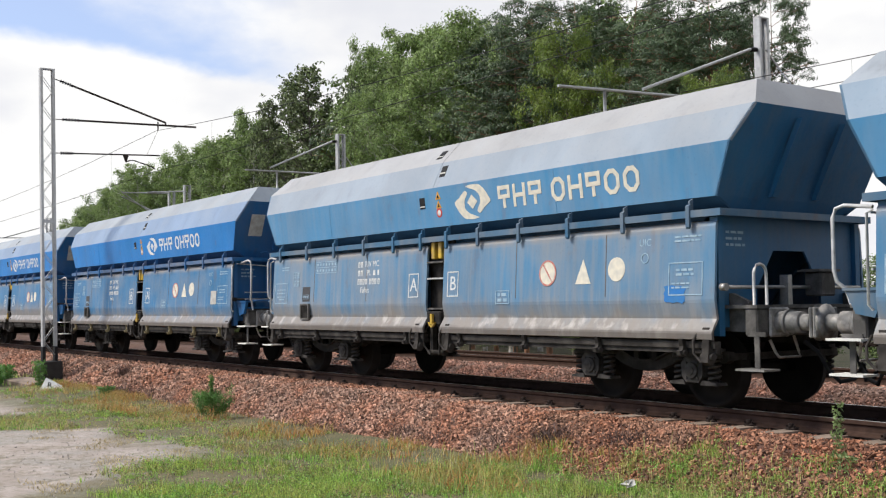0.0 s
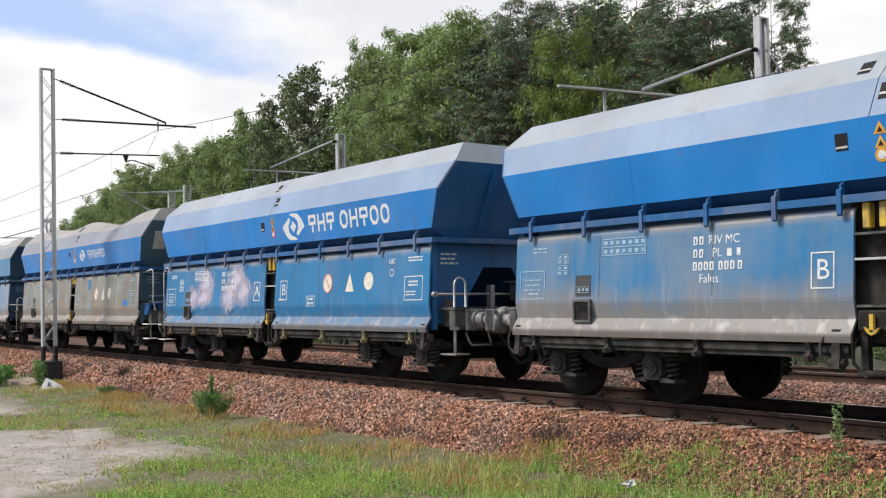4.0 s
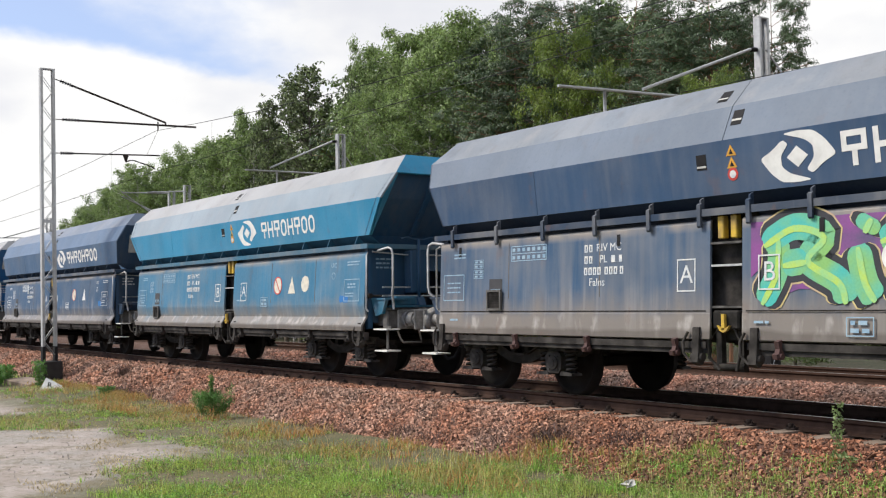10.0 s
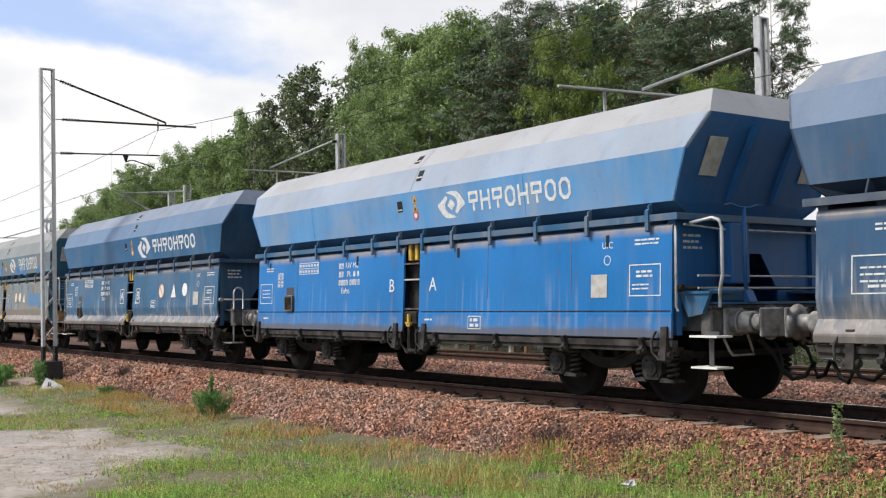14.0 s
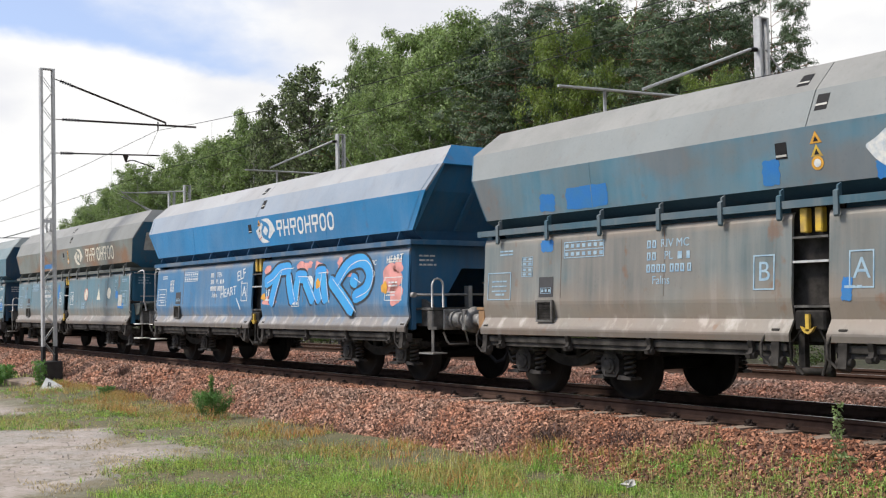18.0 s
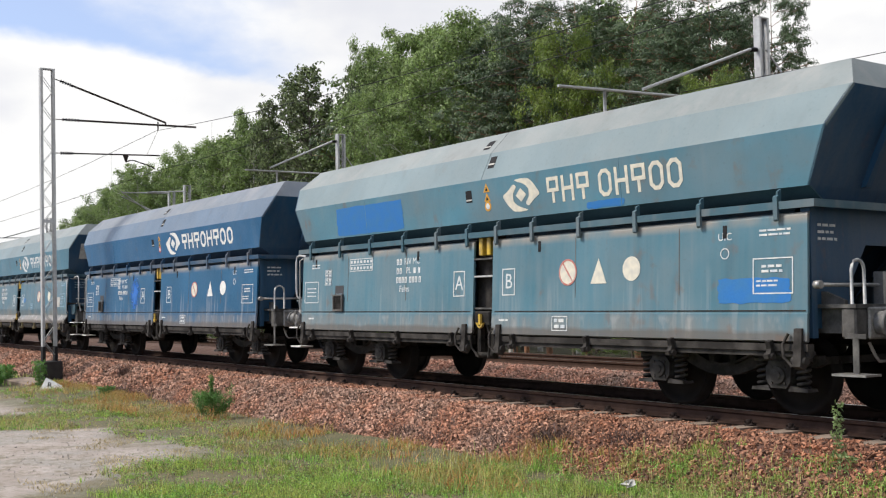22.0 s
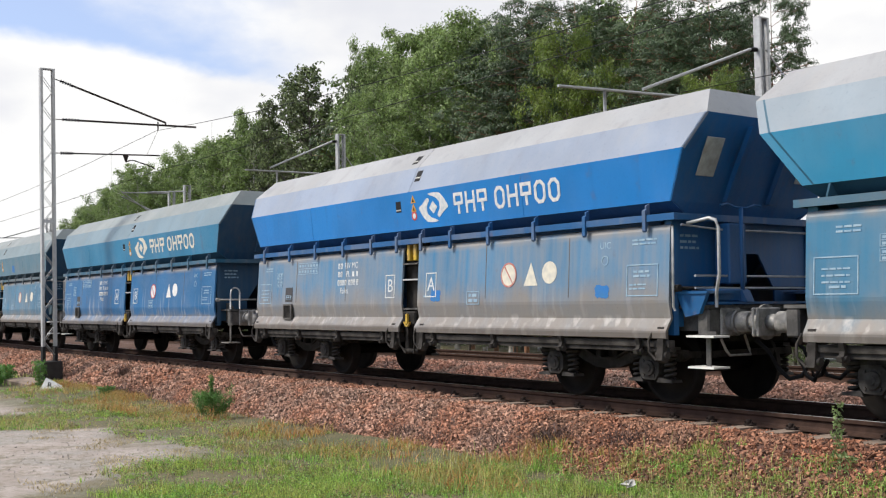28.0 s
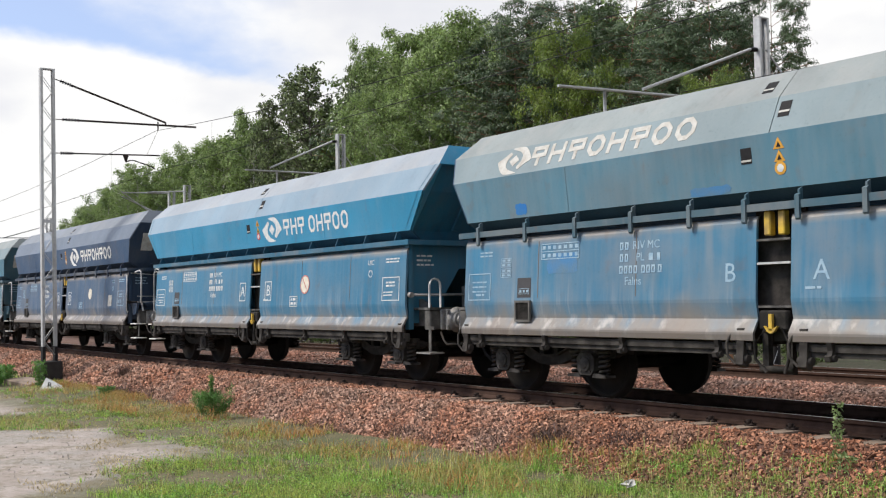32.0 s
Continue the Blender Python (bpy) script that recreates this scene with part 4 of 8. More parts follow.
# colours: faded, strong and navy blues, teals
C = {"faded": (0.045, 0.19, 0.36), "strong": (0.0015, 0.145, 0.42), "mid": (0.012, 0.15, 0.335), "navy": (0.017, 0.052, 0.115), "dusk": (0.02, 0.072, 0.155),
     "teal": (0.017, 0.155, 0.285), "dull": (0.05, 0.145, 0.207), "grime": (0.085, 0.125, 0.14), "olive": (0.12, 0.145, 0.135), "ink": (0.006, 0.08, 0.185), "inklow": (0.008, 0.092, 0.20), "deep": (0.008, 0.115, 0.285), "aqua": (0.018, 0.185, 0.325), "wash": (0.06, 0.168, 0.228), "sky": (0.06, 0.22, 0.45)}
GREY = {"pale": (0.29, 0.30, 0.315), "blue": (0.25, 0.285, 0.325), "green": (0.195, 0.225, 0.23), "dark": (0.155, 0.18, 0.215), "slate": (0.145, 0.18, 0.24), "warm": (0.245, 0.235, 0.225), "drab": (0.20, 0.205, 0.2)}

TINT = {"pale": 0.16, "warm": 0.12, "blue": 0.2, "drab": 0.1, "slate": 0.36, "dark": 0.25, "green": 0.2}


def wagon_mats(n, up, low, roof, veil=(0.0, 0.1), drips=0.16, dust_up=0.13, dust_low=0.4, lowdirt=0.9, low_z=1.45, end=None, frame_c=None, chips=0.0, rust=0.05, chip_color=(0.03, 0.16, 0.5), mottle=(0.0, 0.0), silt=(0.27, 0.255, 0.24)):
    u, lo = C[up], tuple(x * 0.86 for x in C[low])
    # ends get a 0.62 copy of the paint: their shade is in it
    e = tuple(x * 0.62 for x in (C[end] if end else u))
    return (paint(f"upper_paint_{n}", u, dust_up, rust=rust, mottle=mottle[0], chips=chips, chip_color=chip_color, veil=veil[0]),
            paint(f"flap_paint_{n}", lo, dust_low, low=lowdirt, streak=0.85, dust_color=silt, low_z=low_z, rust=rust, mottle=mottle[1], chips=chips * 0.9, chip_color=chip_color, veil=veil[1], drips=drips),
            paint(f"roof_paint_{n}", tuple(x * 0.92 for x in GREY[roof]), 0.3, streak=0.7, rust=0.02, rough=0.6, dust_color=(0.32, 0.31, 0.30)),
            paint(f"shaded_end_paint_{n}", e, 0.25, streak=1.0, rust=rust * 0.6, veil=0.12, dust_color=(0.13, 0.125, 0.12)),
            paint(f"frame_paint_{n}", tuple(x * 0.5 + 0.008 for x in (C[frame_c] if frame_c else u)), 0.55, rust=0.08, dust_color=(0.2, 0.195, 0.19)),
            paint(f"slope_paint_{n}", tuple((1 - TINT[roof]) * g * 0.8 + TINT[roof] * min(1, c * 1.5) for g, c in zip(GREY[roof], u)), 0.3, streak=0.4, rust=0.02, rough=0.55, dust_color=GREY[roof]))


SPECS = [
    dict(k=-1, c=("faded", "faded", "blue"), right="open", label="blue hopper wagon with grey sloping top"),
    dict(k=0, dx=0.02, c=("faded", "faded", "pale"), right="open", kw=dict(veil=(0.12, 0.3), end='mid', dust_low=0.45, low_z=1.5), label="faded blue hopper wagon, dusty grey top, dirty flaps"),
    dict(k=1, dx=0.07, c=("strong", "mid", "blue"), right="platform", plate=True, hooks="tan", kw=dict(dust_up=0.06), label="bright blue hopper wagon with brakeman's platform"),
    dict(k=2, dx=0.16, c=("strong", "mid", "blue"), right="platform", plate=True, kw=dict(low_z=1.7, dust_up=0.06), label="bright blue hopper wagon with chipped, dusty flaps"),
    dict(k=3, dx=0.05, c=("strong", "mid", "blue"), right="open", hooks="tan", kw=dict(veil=(0.0, 0.0), drips=0.1, dust_low=0.15, lowdirt=0.5, low_z=1.3), label="blue hopper wagon with washed-out pale graffiti"),
    dict(k=4, dx=0.145, c=("strong", "olive", "warm"), right="platform", plate=True, dent=0.22, kw=dict(veil=(0.05, 0.35), dust_low=0.5, low_z=1.7, end="dull", rust=0.1, mottle=(0.0, 0.3), silt=(0.34, 0.33, 0.30)), label="hopper wagon, blue above, grimy grey-green flaps, dented top"),
    dict(k=5, dx=0.165, c=("faded", "faded", "warm"), right="open", dent=0.12, kw=dict(veil=(0.12, 0.5), silt=(0.32, 0.32, 0.335), end='ink', dust_low=0.6, low_z=1.7), label="pale blue hopper wagon with dust-grey flaps, dented top"),
    dict(k=6, dx=0.35, c=("navy", "dusk", "dark"), style="flat", right="open", hooks="red", kw=dict(veil=(0.05, 0.22), dust_low=0.3, low_z=1.6), label="navy hopper wagon with green and purple graffiti"),
    dict(k=7, dx=0.14, c=("aqua", "teal", "pale"), deep=True, right="platform", plate=True, kw=dict(dust_low=0.25, low_z=1.55, end="ink"), label="turquoise hopper wagon with brakeman's platform"),
    dict(k=8, dx=-0.03, c=("dusk", "dusk", "slate"), right="platform", plate=True, ribs=True, kw=dict(lowdirt=0.7, drips=0.3, veil=(0.05, 0.0), dust_low=0.2, low_z=1.5), label="dark blue hopper wagon with dusty flaps"),
    dict(k=9, dx=-0.3, c=("sky", "strong", "pale"), style="flat", right="platform", plate=True, kw=dict(veil=(0.1, 0.0), end='strong', dust_low=0.05, lowdirt=0.2, low_z=1.2, dust_up=0.4, frame_c="mid"), label="blue hopper wagon with smooth bright blue flaps"),
    dict(k=10, dx=-0.3, c=("ink", "inklow", "slate"), right="open", hooks="red", kw=dict(drips=0.45, veil=(0.0, 0.05), dust_low=0.2, low_z=1.3), label="dark blue hopper wagon with white dirt streaks"),
    dict(k=11, dx=-0.25, c=("dull", "grime", "drab"), right="platform", plate=True, bogie="tan", kw=dict(veil=(0.1, 0.35), end='teal', dust_low=0.45, low_z=1.7, rust=0.16, mottle=(0.35, 0.2), silt=(0.26, 0.255, 0.24)), label="grimy teal hopper wagon with blue paint patches and rust"),
    dict(k=12, dx=-0.22, c=("mid", "mid", "pale"), deep=True, right="open", kw=dict(dust_low=0.25, low_z=1.45), label="blue hopper wagon covered in blue and pink graffiti"),
    dict(k=13, dx=-0.16, c=("olive", "wash", "drab"), right="platform", plate=True, kw=dict(veil=(0.1, 0.12), dust_low=0.3, low_z=1.6, rust=0.16, end="teal", mottle=(0.9, 0.12), silt=(0.24, 0.25, 0.25)), label="rust-brown and teal hopper wagon with blue patches"),
    dict(k=14, dx=-0.1, c=("wash", "wash", "green"), style="flat", right="open", kw=dict(veil=(0.0, 0.1), end='ink', dust_low=0.2, lowdirt=0.4, low_z=1.3, rust=0.09, mottle=(0.15, 0.0)), label="dull turquoise hopper wagon with a blue square patch"),
    dict(k=15, dx=-0.03, c=("ink", "inklow", "dark"), style="flat", right="open", kw=dict(veil=(0.0, 0.0), drips=0.3, dust_up=0.08, dust_low=0.05, lowdirt=0.4, low_z=1.35), label="clean dark blue hopper wagon with white symbols"),
    dict(k=16, dx=0.05, c=("dull", "dull", "green"), right="platform", plate=True, hooks="tan", kw=dict(dust_low=0.25, low_z=1.45, end="ink"), label="turquoise-grey hopper wagon with brakeman's platform"),
    dict(k=17, dx=-0.14, c=("aqua", "teal", "pale"), deep=True, right="platform", plate=True, kw=dict(dust_low=0.3, low_z=1.4), label="turquoise hopper wagon with silver graffiti"),
    dict(k=18, dx=0, c=("strong", "faded", "pale"), right="platform", plate=True, kw=dict(veil=(0.0, 0.3), end='strong', dust_up=0.05, dust_low=0.5, low_z=1.75), label="vivid blue hopper wagon with thick grey dust"),
    dict(k=19, dx=-0.12, c=("teal", "deep", "green"), right="open", kw=dict(drips=0.4, veil=(0.0, 0.0), end='ink', dust_low=0.15, low_z=1.35, lowdirt=0.7), label="teal hopper wagon with streaked blue flaps"),
    dict(k=20, dx=-0.38, c=("dull", "teal", "green"), right="platform", kw=dict(veil=(0.1, 0.15), end='ink', dust_low=0.35, low_z=1.4, mottle=(0.1, 0.1)), label="teal-grey hopper wagon with dark blue patches"),
    dict(k=21, dx=0.05, c=("aqua", "teal", "blue"), deep=True, right="open", kw=dict(dust_low=0.2, low_z=1.35), label="turquoise hopper wagon with open end"),
    dict(k=22, dx=-0.05, c=("navy", "dusk", "dark"), right="platform", plate=True, kw=dict(dust_low=0.3, low_z=1.4), label="navy hopper wagon with a pale plate"),
    dict(k=23, dx=-0.05, c=("dull", "dull", "green"), right="platform", plate=True, kw=dict(low_z=1.4), label="teal hopper wagon with dusty top"),
]
HOOKS = {"tan": TANHOOK, "red": REDHOOK}
NEAR = {}


def build_train():
    for sp in SPECS:
        d = dict(sp)
        d["mats"] = wagon_mats(sp["k"] + 2, *sp["c"], **sp.get("kw", {}))
        if "hooks" in d:
            d["hooks"] = HOOKS[d["hooks"]]
        if "bogie" in d:
            d["bogie"] = d["under"] = TANRUST
        # strip and ribs: side paint at 0.3, the recess's shade put into the colour
        d["soot"] = paint(f"shaded_strip_paint_{sp['k'] + 2}", tuple(x * 0.3 + 0.004 for x in C[sp["c"][0]]), 0.12, streak=0.9, rust=0.02, rough=0.7, dust_color=(0.09, 0.085, 0.08))
        NEAR[sp["k"]] = build_wagon(sp["k"], d)


build_train()


# ---- markings, plates and graffiti on the wagons ----
CREAM = mat("cream_marking", (0.62, 0.58, 0.48), 0.7, var=0.3, scale=10, hue=(0.4, 0.4, 0.38))
FADED = mat("faded_marking", (0.28, 0.39, 0.48), 0.7, var=0.4, scale=9, hue=(0.16, 0.28, 0.40))
SOLEGREY = mat("dusty_grey_holder", (0.11, 0.105, 0.1), 0.8, 0, 0.4, 9)
BLUEP = mat("brushed_blue_patch", (0.004, 0.13, 0.40), 0.6, var=0.35, scale=5, hue=(0.02, 0.14, 0.33))
DARKP = mat("dark_label_panel", (0.035, 0.035, 0.04), 0.6)
PURPLE = mat("purple_spray", (0.20, 0.05, 0.22), 0.6, var=0.4, scale=2.2, hue=(0.07, 0.06, 0.13))
GREENS = mat("green_turquoise_spray", (0.05, 0.40, 0.36), 0.5, var=0.45, scale=1.8, hue=(0.2, 0.42, 0.12))
LIME = mat("lime_spray", (0.38, 0.55, 0.10), 0.5, var=0.4, scale=5, hue=(0.2, 0.5, 0.25))
DULLBLUE = mat("thin_blue_patch", (0.035, 0.155, 0.33), 0.55, var=0.45, scale=3, hue=(0.075, 0.15, 0.22))
PALEYELLOW = mat("pale_yellow_spray", (0.55, 0.45, 0.18), 0.6, var=0.3, scale=4, hue=(0.3, 0.16, 0.25))
OUTLINE = mat("black_spray", (0.02, 0.022, 0.03), 0.6)
SPRAYBLUE = mat("bright_blue_spray", (0.02, 0.24, 0.58), 0.5, var=0.3, scale=2.5, hue=(0.03, 0.33, 0.62))
PINK = mat("pink_spray", (0.62, 0.27, 0.25), 0.6, var=0.3, scale=4)
SILVER = mat("silver_spray", (0.45, 0.45, 0.46), 0.45, 0.2, var=0.4, scale=3, hue=(0.27, 0.28, 0.3))


def soft_spray(name, color, hue, strength):
    """Thin overspray: dense in the middle of its patch, broken and fading towards the rim."""
    m = mat(name, color, 0.6, var=0.4, scale=3, hue=hue)
    N, L = m.node_tree.nodes, m.node_tree.links
    co, mp, ln = N.new("ShaderNodeTexCoord"), N.new("ShaderNodeMapping"), N.new("ShaderNodeVectorMath")
    mp.inputs["Location"].default_value, mp.inputs["Scale"].default_value = (-0.5, -0.5, 0), (1, 1, 0)
    ln.operation = "LENGTH"
    nz = N.new("ShaderNodeTexNoise")
    nz.inputs["Scale"].default_value, nz.inputs["Detail"].default_value = 6.0, 5
    L.new(co.outputs["Generated"], mp.inputs[0])
    L.new(mp.outputs[0], ln.inputs[0])
    L.new(co.outputs["Object"], nz.inputs["Vector"])
    ad = N.new("ShaderNodeMath")
    ad.operation, ad.inputs[1].default_value = "MULTIPLY_ADD", 0.55
    L.new(nz.outputs["Fac"], ad.inputs[0])
    L.new(ln.outputs["Value"], ad.inputs[2])
    r = N.new("ShaderNodeMapRange")
    r.inputs["From Min"].default_value, r.inputs["From Max"].default_value, r.inputs["To Max"].default_value = 0.72, 0.40, strength
    L.new(ad.outputs[0], r.inputs["Value"])
    tr, mx = N.new("ShaderNodeBsdfTransparent"), N.new("ShaderNodeMixShader")
    L.new(r.outputs[0], mx.inputs[0])
    L.new(tr.outputs[0], mx.inputs[1])
    L.new(N["Principled BSDF"].outputs[0], mx.inputs[2])
    L.new(mx.outputs[0], N["Material Output"].inputs[0])
    return m


SPRAYHAZE = soft_spray("washed_out_spray", (0.50, 0.44, 0.52), (0.42, 0.42, 0.55), 0.85)
DIMHAZE = soft_spray("thin_blue_overspray", (0.01, 0.13, 0.50), (0.02, 0.14, 0.45), 0.9)


def panel_pose(panel, x, z):
    """Pose on a near-side panel at wagon x and height z: local x along, y up the panel, z outwards."""
    (a, za), (b, zb) = {"upper": (FOOT, KNEE), "lip": ((1.455, 1.33), (1.405, 2.19)), "flat": ((1.455, 1.185), (1.415, 2.22)), "roof": (KNEE, BROW), "top": (BROW, RIDGE), "band": ((1.475, 0.87), (1.462, 1.165))}[panel]
    u = (z - za) / (zb - za)
    up = Vector((0, -(b - a), zb - za)).normalized()
    nrm = Vector((1, 0, 0)).cross(up)
    o = Vector((x, -(a + (b - a) * u), z)) + nrm * 0.0015
    m = Matrix.Identity(4)
    m.col[0][:3], m.col[1][:3], m.col[2][:3], m.col[3][:3] = (1, 0, 0), up, nrm, o
    return m


def text_mesh(word, size):
    key = f"text_{word}_{size}"
    if key not in MESHES:
        cu = bpy.data.curves.new("lettering", "FONT")
        cu.body, cu.size, cu.extrude, cu.align_x, cu.align_y, cu.resolution_u = word, size, 0.0015, "CENTER", "CENTER", 3
        ob = new("lettering", cu)
        me = bpy.data.meshes.new_from_object(ob)
        me.name = key
        bpy.data.objects.remove(ob)
        bpy.data.curves.remove(cu)
        MESHES[key] = me
    return MESHES[key]


def disc(r, n=24, d=0.003):
    return lambda bm: prism(bm, [(r * math.cos(2 * math.pi * i / n), r * math.sin(2 * math.pi * i / n)) for i in range(n)], 0, d, "z")


def ring(r, t, n=24, d=0.004):
    def build(bm):
        O = [[bm.verts.new((q * math.cos(2 * math.pi * i / n), q * math.sin(2 * math.pi * i / n), z)) for i in range(n)] for q, z in ((r, 0), (r, d), (r - t, d), (r - t, 0))]
        for A, B in zip(O, O[1:] + O[:1]):
            for i in range(n):
                bm.faces.new((A[i], A[(i + 1) % n], B[(i + 1) % n], B[i]))
    return build


def swirl(bm):
    """The operator's mark as plain shapes: two opposed blades round a lozenge, about 0.9 wide and 0.5 high."""
    blade = [(-0.17, 0.25), (0.02, 0.265), (0.21, 0.25), (0.34, 0.15), (0.47, -0.02), (0.32, -0.085), (0.17, -0.19), (0.1, -0.14), (0.2, -0.03), (0.2, 0.09), (0.1, 0.17)]
    for _ in range(2):
        blade = [(p[0] * w + q[0] * (1 - w), p[1] * w + q[1] * (1 - w)) for p, q in zip(blade, blade[1:] + blade[:1]) for w in (0.84, 0.16)]
    prism(bm, blade, 0, 0.003, "z")
    prism(bm, [(-a, -b) for a, b in blade], 0, 0.003, "z")
    prism(bm, [(-0.13, 0.0), (0.0, -0.11), (0.13, 0.0), (0.0, 0.11)], 0, 0.003, "z")


def letter_block(w, h, t, kind=0):
    """A plain shape that stands in a name's place: a hollow block with cut corners, a barred pair of uprights or a block on a foot."""
    def build(bm):
        if kind == 1:
            for x in (-w / 2 + t / 2, w / 2 - t / 2):
                box(bm, (x - t / 2, -h / 2, 0), (x + t / 2, h / 2, 0.003))
            box(bm, (-w / 2 + t, -t / 2, 0), (w / 2 - t, t / 2, 0.003))
            return
        if kind == 2:
            rect_frame(bm, -w / 2, -h * 0.08, w / 2, h / 2, t)
            box(bm, (-t / 2, -h / 2, 0), (t / 2, -h * 0.08, 0.003))
            return
        c = w * 0.3
        def loop(a, b, k, z):
            return [bm.verts.new((x, y, z)) for x, y in ((-a + k, -b), (a - k, -b), (a, -b + k), (a, b - k), (a - k, b), (-a + k, b), (-a, b - k), (-a, -b + k))]
        O = [loop(w / 2, h / 2, c, 0), loop(w / 2, h / 2, c, 0.003), loop(w / 2 - t, h / 2 - t, c * 0.6, 0.003), loop(w / 2 - t, h / 2 - t, c * 0.6, 0)]
        for A, B in zip(O, O[1:] + O[:1]):
            for i in range(8):
                bm.faces.new((A[i], A[(i + 1) % 8], B[(i + 1) % 8], B[i]))
    return build


def bars(rows, w, h, gap, seed=1):
    """Lines of small writing as plain bars; the bars of a line hang together by a hair."""
    def build(bm):
        rng = random.Random(seed)
        for i in range(rows):
            x, y = -w / 2, (rows - 1) / 2 * gap - i * gap - h / 2
            top = []
            while x < w / 2 - 0.04:
                l = min(rng.uniform(0.04, 0.13), w / 2 - x)
                top += [(x, y + 0.001), (x, y + h), (x + l, y + h), (x + l, y + 0.001)]
                x += l + h * 0.8
            prism(bm, [(top[0][0], y)] + [(top[-1][0], y)] + top[::-1], 0, 0.003, "z")
    return build


def table_grid(w, h, rows, cols, t=0.012):
    def build(bm):
        rect_frame(bm, -w / 2, -h / 2, w / 2, h / 2, t)
        for i in range(1, rows):
            y = -h / 2 + h * i / rows
            box(bm, (-w / 2 + t, y - t / 2, 0), (w / 2 - t, y + t / 2, 0.003))
        for i in range(cols):
            for j in range(rows):
                x, y = -w / 2 + w * (i + 0.5) / cols, -h / 2 + h * (j + 0.5) / rows
                box(bm, (x - w / cols * 0.28, y - h / rows * 0.22, 0), (x + w / cols * 0.28, y + h / rows * 0.22, 0.0025))
    return build


def ribbon(pts, w, d):
    """A sprayed stroke of width w through the points, rounded at its ends."""
    def build(bm):
        P = [Vector((a, b, 0)) for a, b in pts]
        Q = []
        for i in range(len(P) - 1):
            p0, p1, p2, p3 = P[max(i - 1, 0)], P[i], P[i + 1], P[min(i + 2, len(P) - 1)]
            for j in range(6):
                t = j / 6
                Q.append(0.5 * ((2 * p1) + (p2 - p0) * t + (2 * p0 - 5 * p1 + 4 * p2 - p3) * t * t + (3 * p1 - p0 - 3 * p2 + p3) * t ** 3))
        Q.append(P[-1])
        L, R = [], []
        for i, p in enumerate(Q):
            dr = (Q[min(i + 1, len(Q) - 1)] - Q[max(i - 1, 0)]).normalized()
            n = Vector((-dr.y, dr.x, 0))
            e = min(i, len(Q) - 1 - i)
            k = w / 2 * (0.55 if e == 0 else 0.85 if e == 1 else 1.0)
            L.append(bm.verts.new(p + n * k + Vector((0, 0, d))))
            R.append(bm.verts.new(p - n * k + Vector((0, 0, d))))
        for i in range(len(Q) - 1):
            bm.faces.new((R[i], R[i + 1], L[i + 1], L[i]))
    return build


def blob(rx, ry, seed, d=0.002, n=22):
    def build(bm):
        rng = random.Random(seed)
        ph = [rng.uniform(0, 6.28) for _ in range(3)]
        bm.faces.new([bm.verts.new((rx * math.cos(a) * k, ry * math.sin(a) * k, d)) for a, k in
                      ((2 * math.pi * i / n, 1 + 0.13 * math.sin(3 * 2 * math.pi * i / n + ph[0]) + 0.09 * math.sin(5 * 2 * math.pi * i / n + ph[1])) for i in range(n))])
    return build


def sprayed_field(rx, rz, seed):
    """A broad sprayed ground: straight above and at the sides, fading out in tongues below."""
    def build(bm):
        rng = random.Random(seed)
        low = [(-rx + 2 * rx * i / 40, -rz + rng.uniform(-0.06, 0.1) + 0.12 * math.sin(i * 0.9)) for i in range(41)]
        top = [(rx - 2 * rx * i / 12, rz + rng.uniform(-0.012, 0.0)) for i in range(13)]
        bm.faces.new([bm.verts.new((x, z, 0)) for x, z in low + top])
    return build


def daub(rx, rz, seed):
    """A touched-up patch brushed on by hand: a crooked square with uneven, bristly edges."""
    def build(bm):
        rng = random.Random(seed)
        pts = []
        for (xa, za), (xb, zb) in zip(((-1, -1), (1, -1), (1, 1), (-1, 1)), ((1, -1), (1, 1), (-1, 1), (-1, -1))):
            n = 9
            for i in range(n):
                t = i / n
                x, z = xa + (xb - xa) * t, za + (zb - za) * t
                w = rng.uniform(-0.05, 0.05)
                k = 0.012 if i == 0 else 0.0
                pts.append((x * (rx - k) + (w * 0.35 if xa == xb else 0), z * (rz - k) + (rng.uniform(-0.012, 0.008) if za == zb else 0)))
        bm.faces.new([bm.verts.new((x, z, 0.001)) for x, z in pts])
    return build


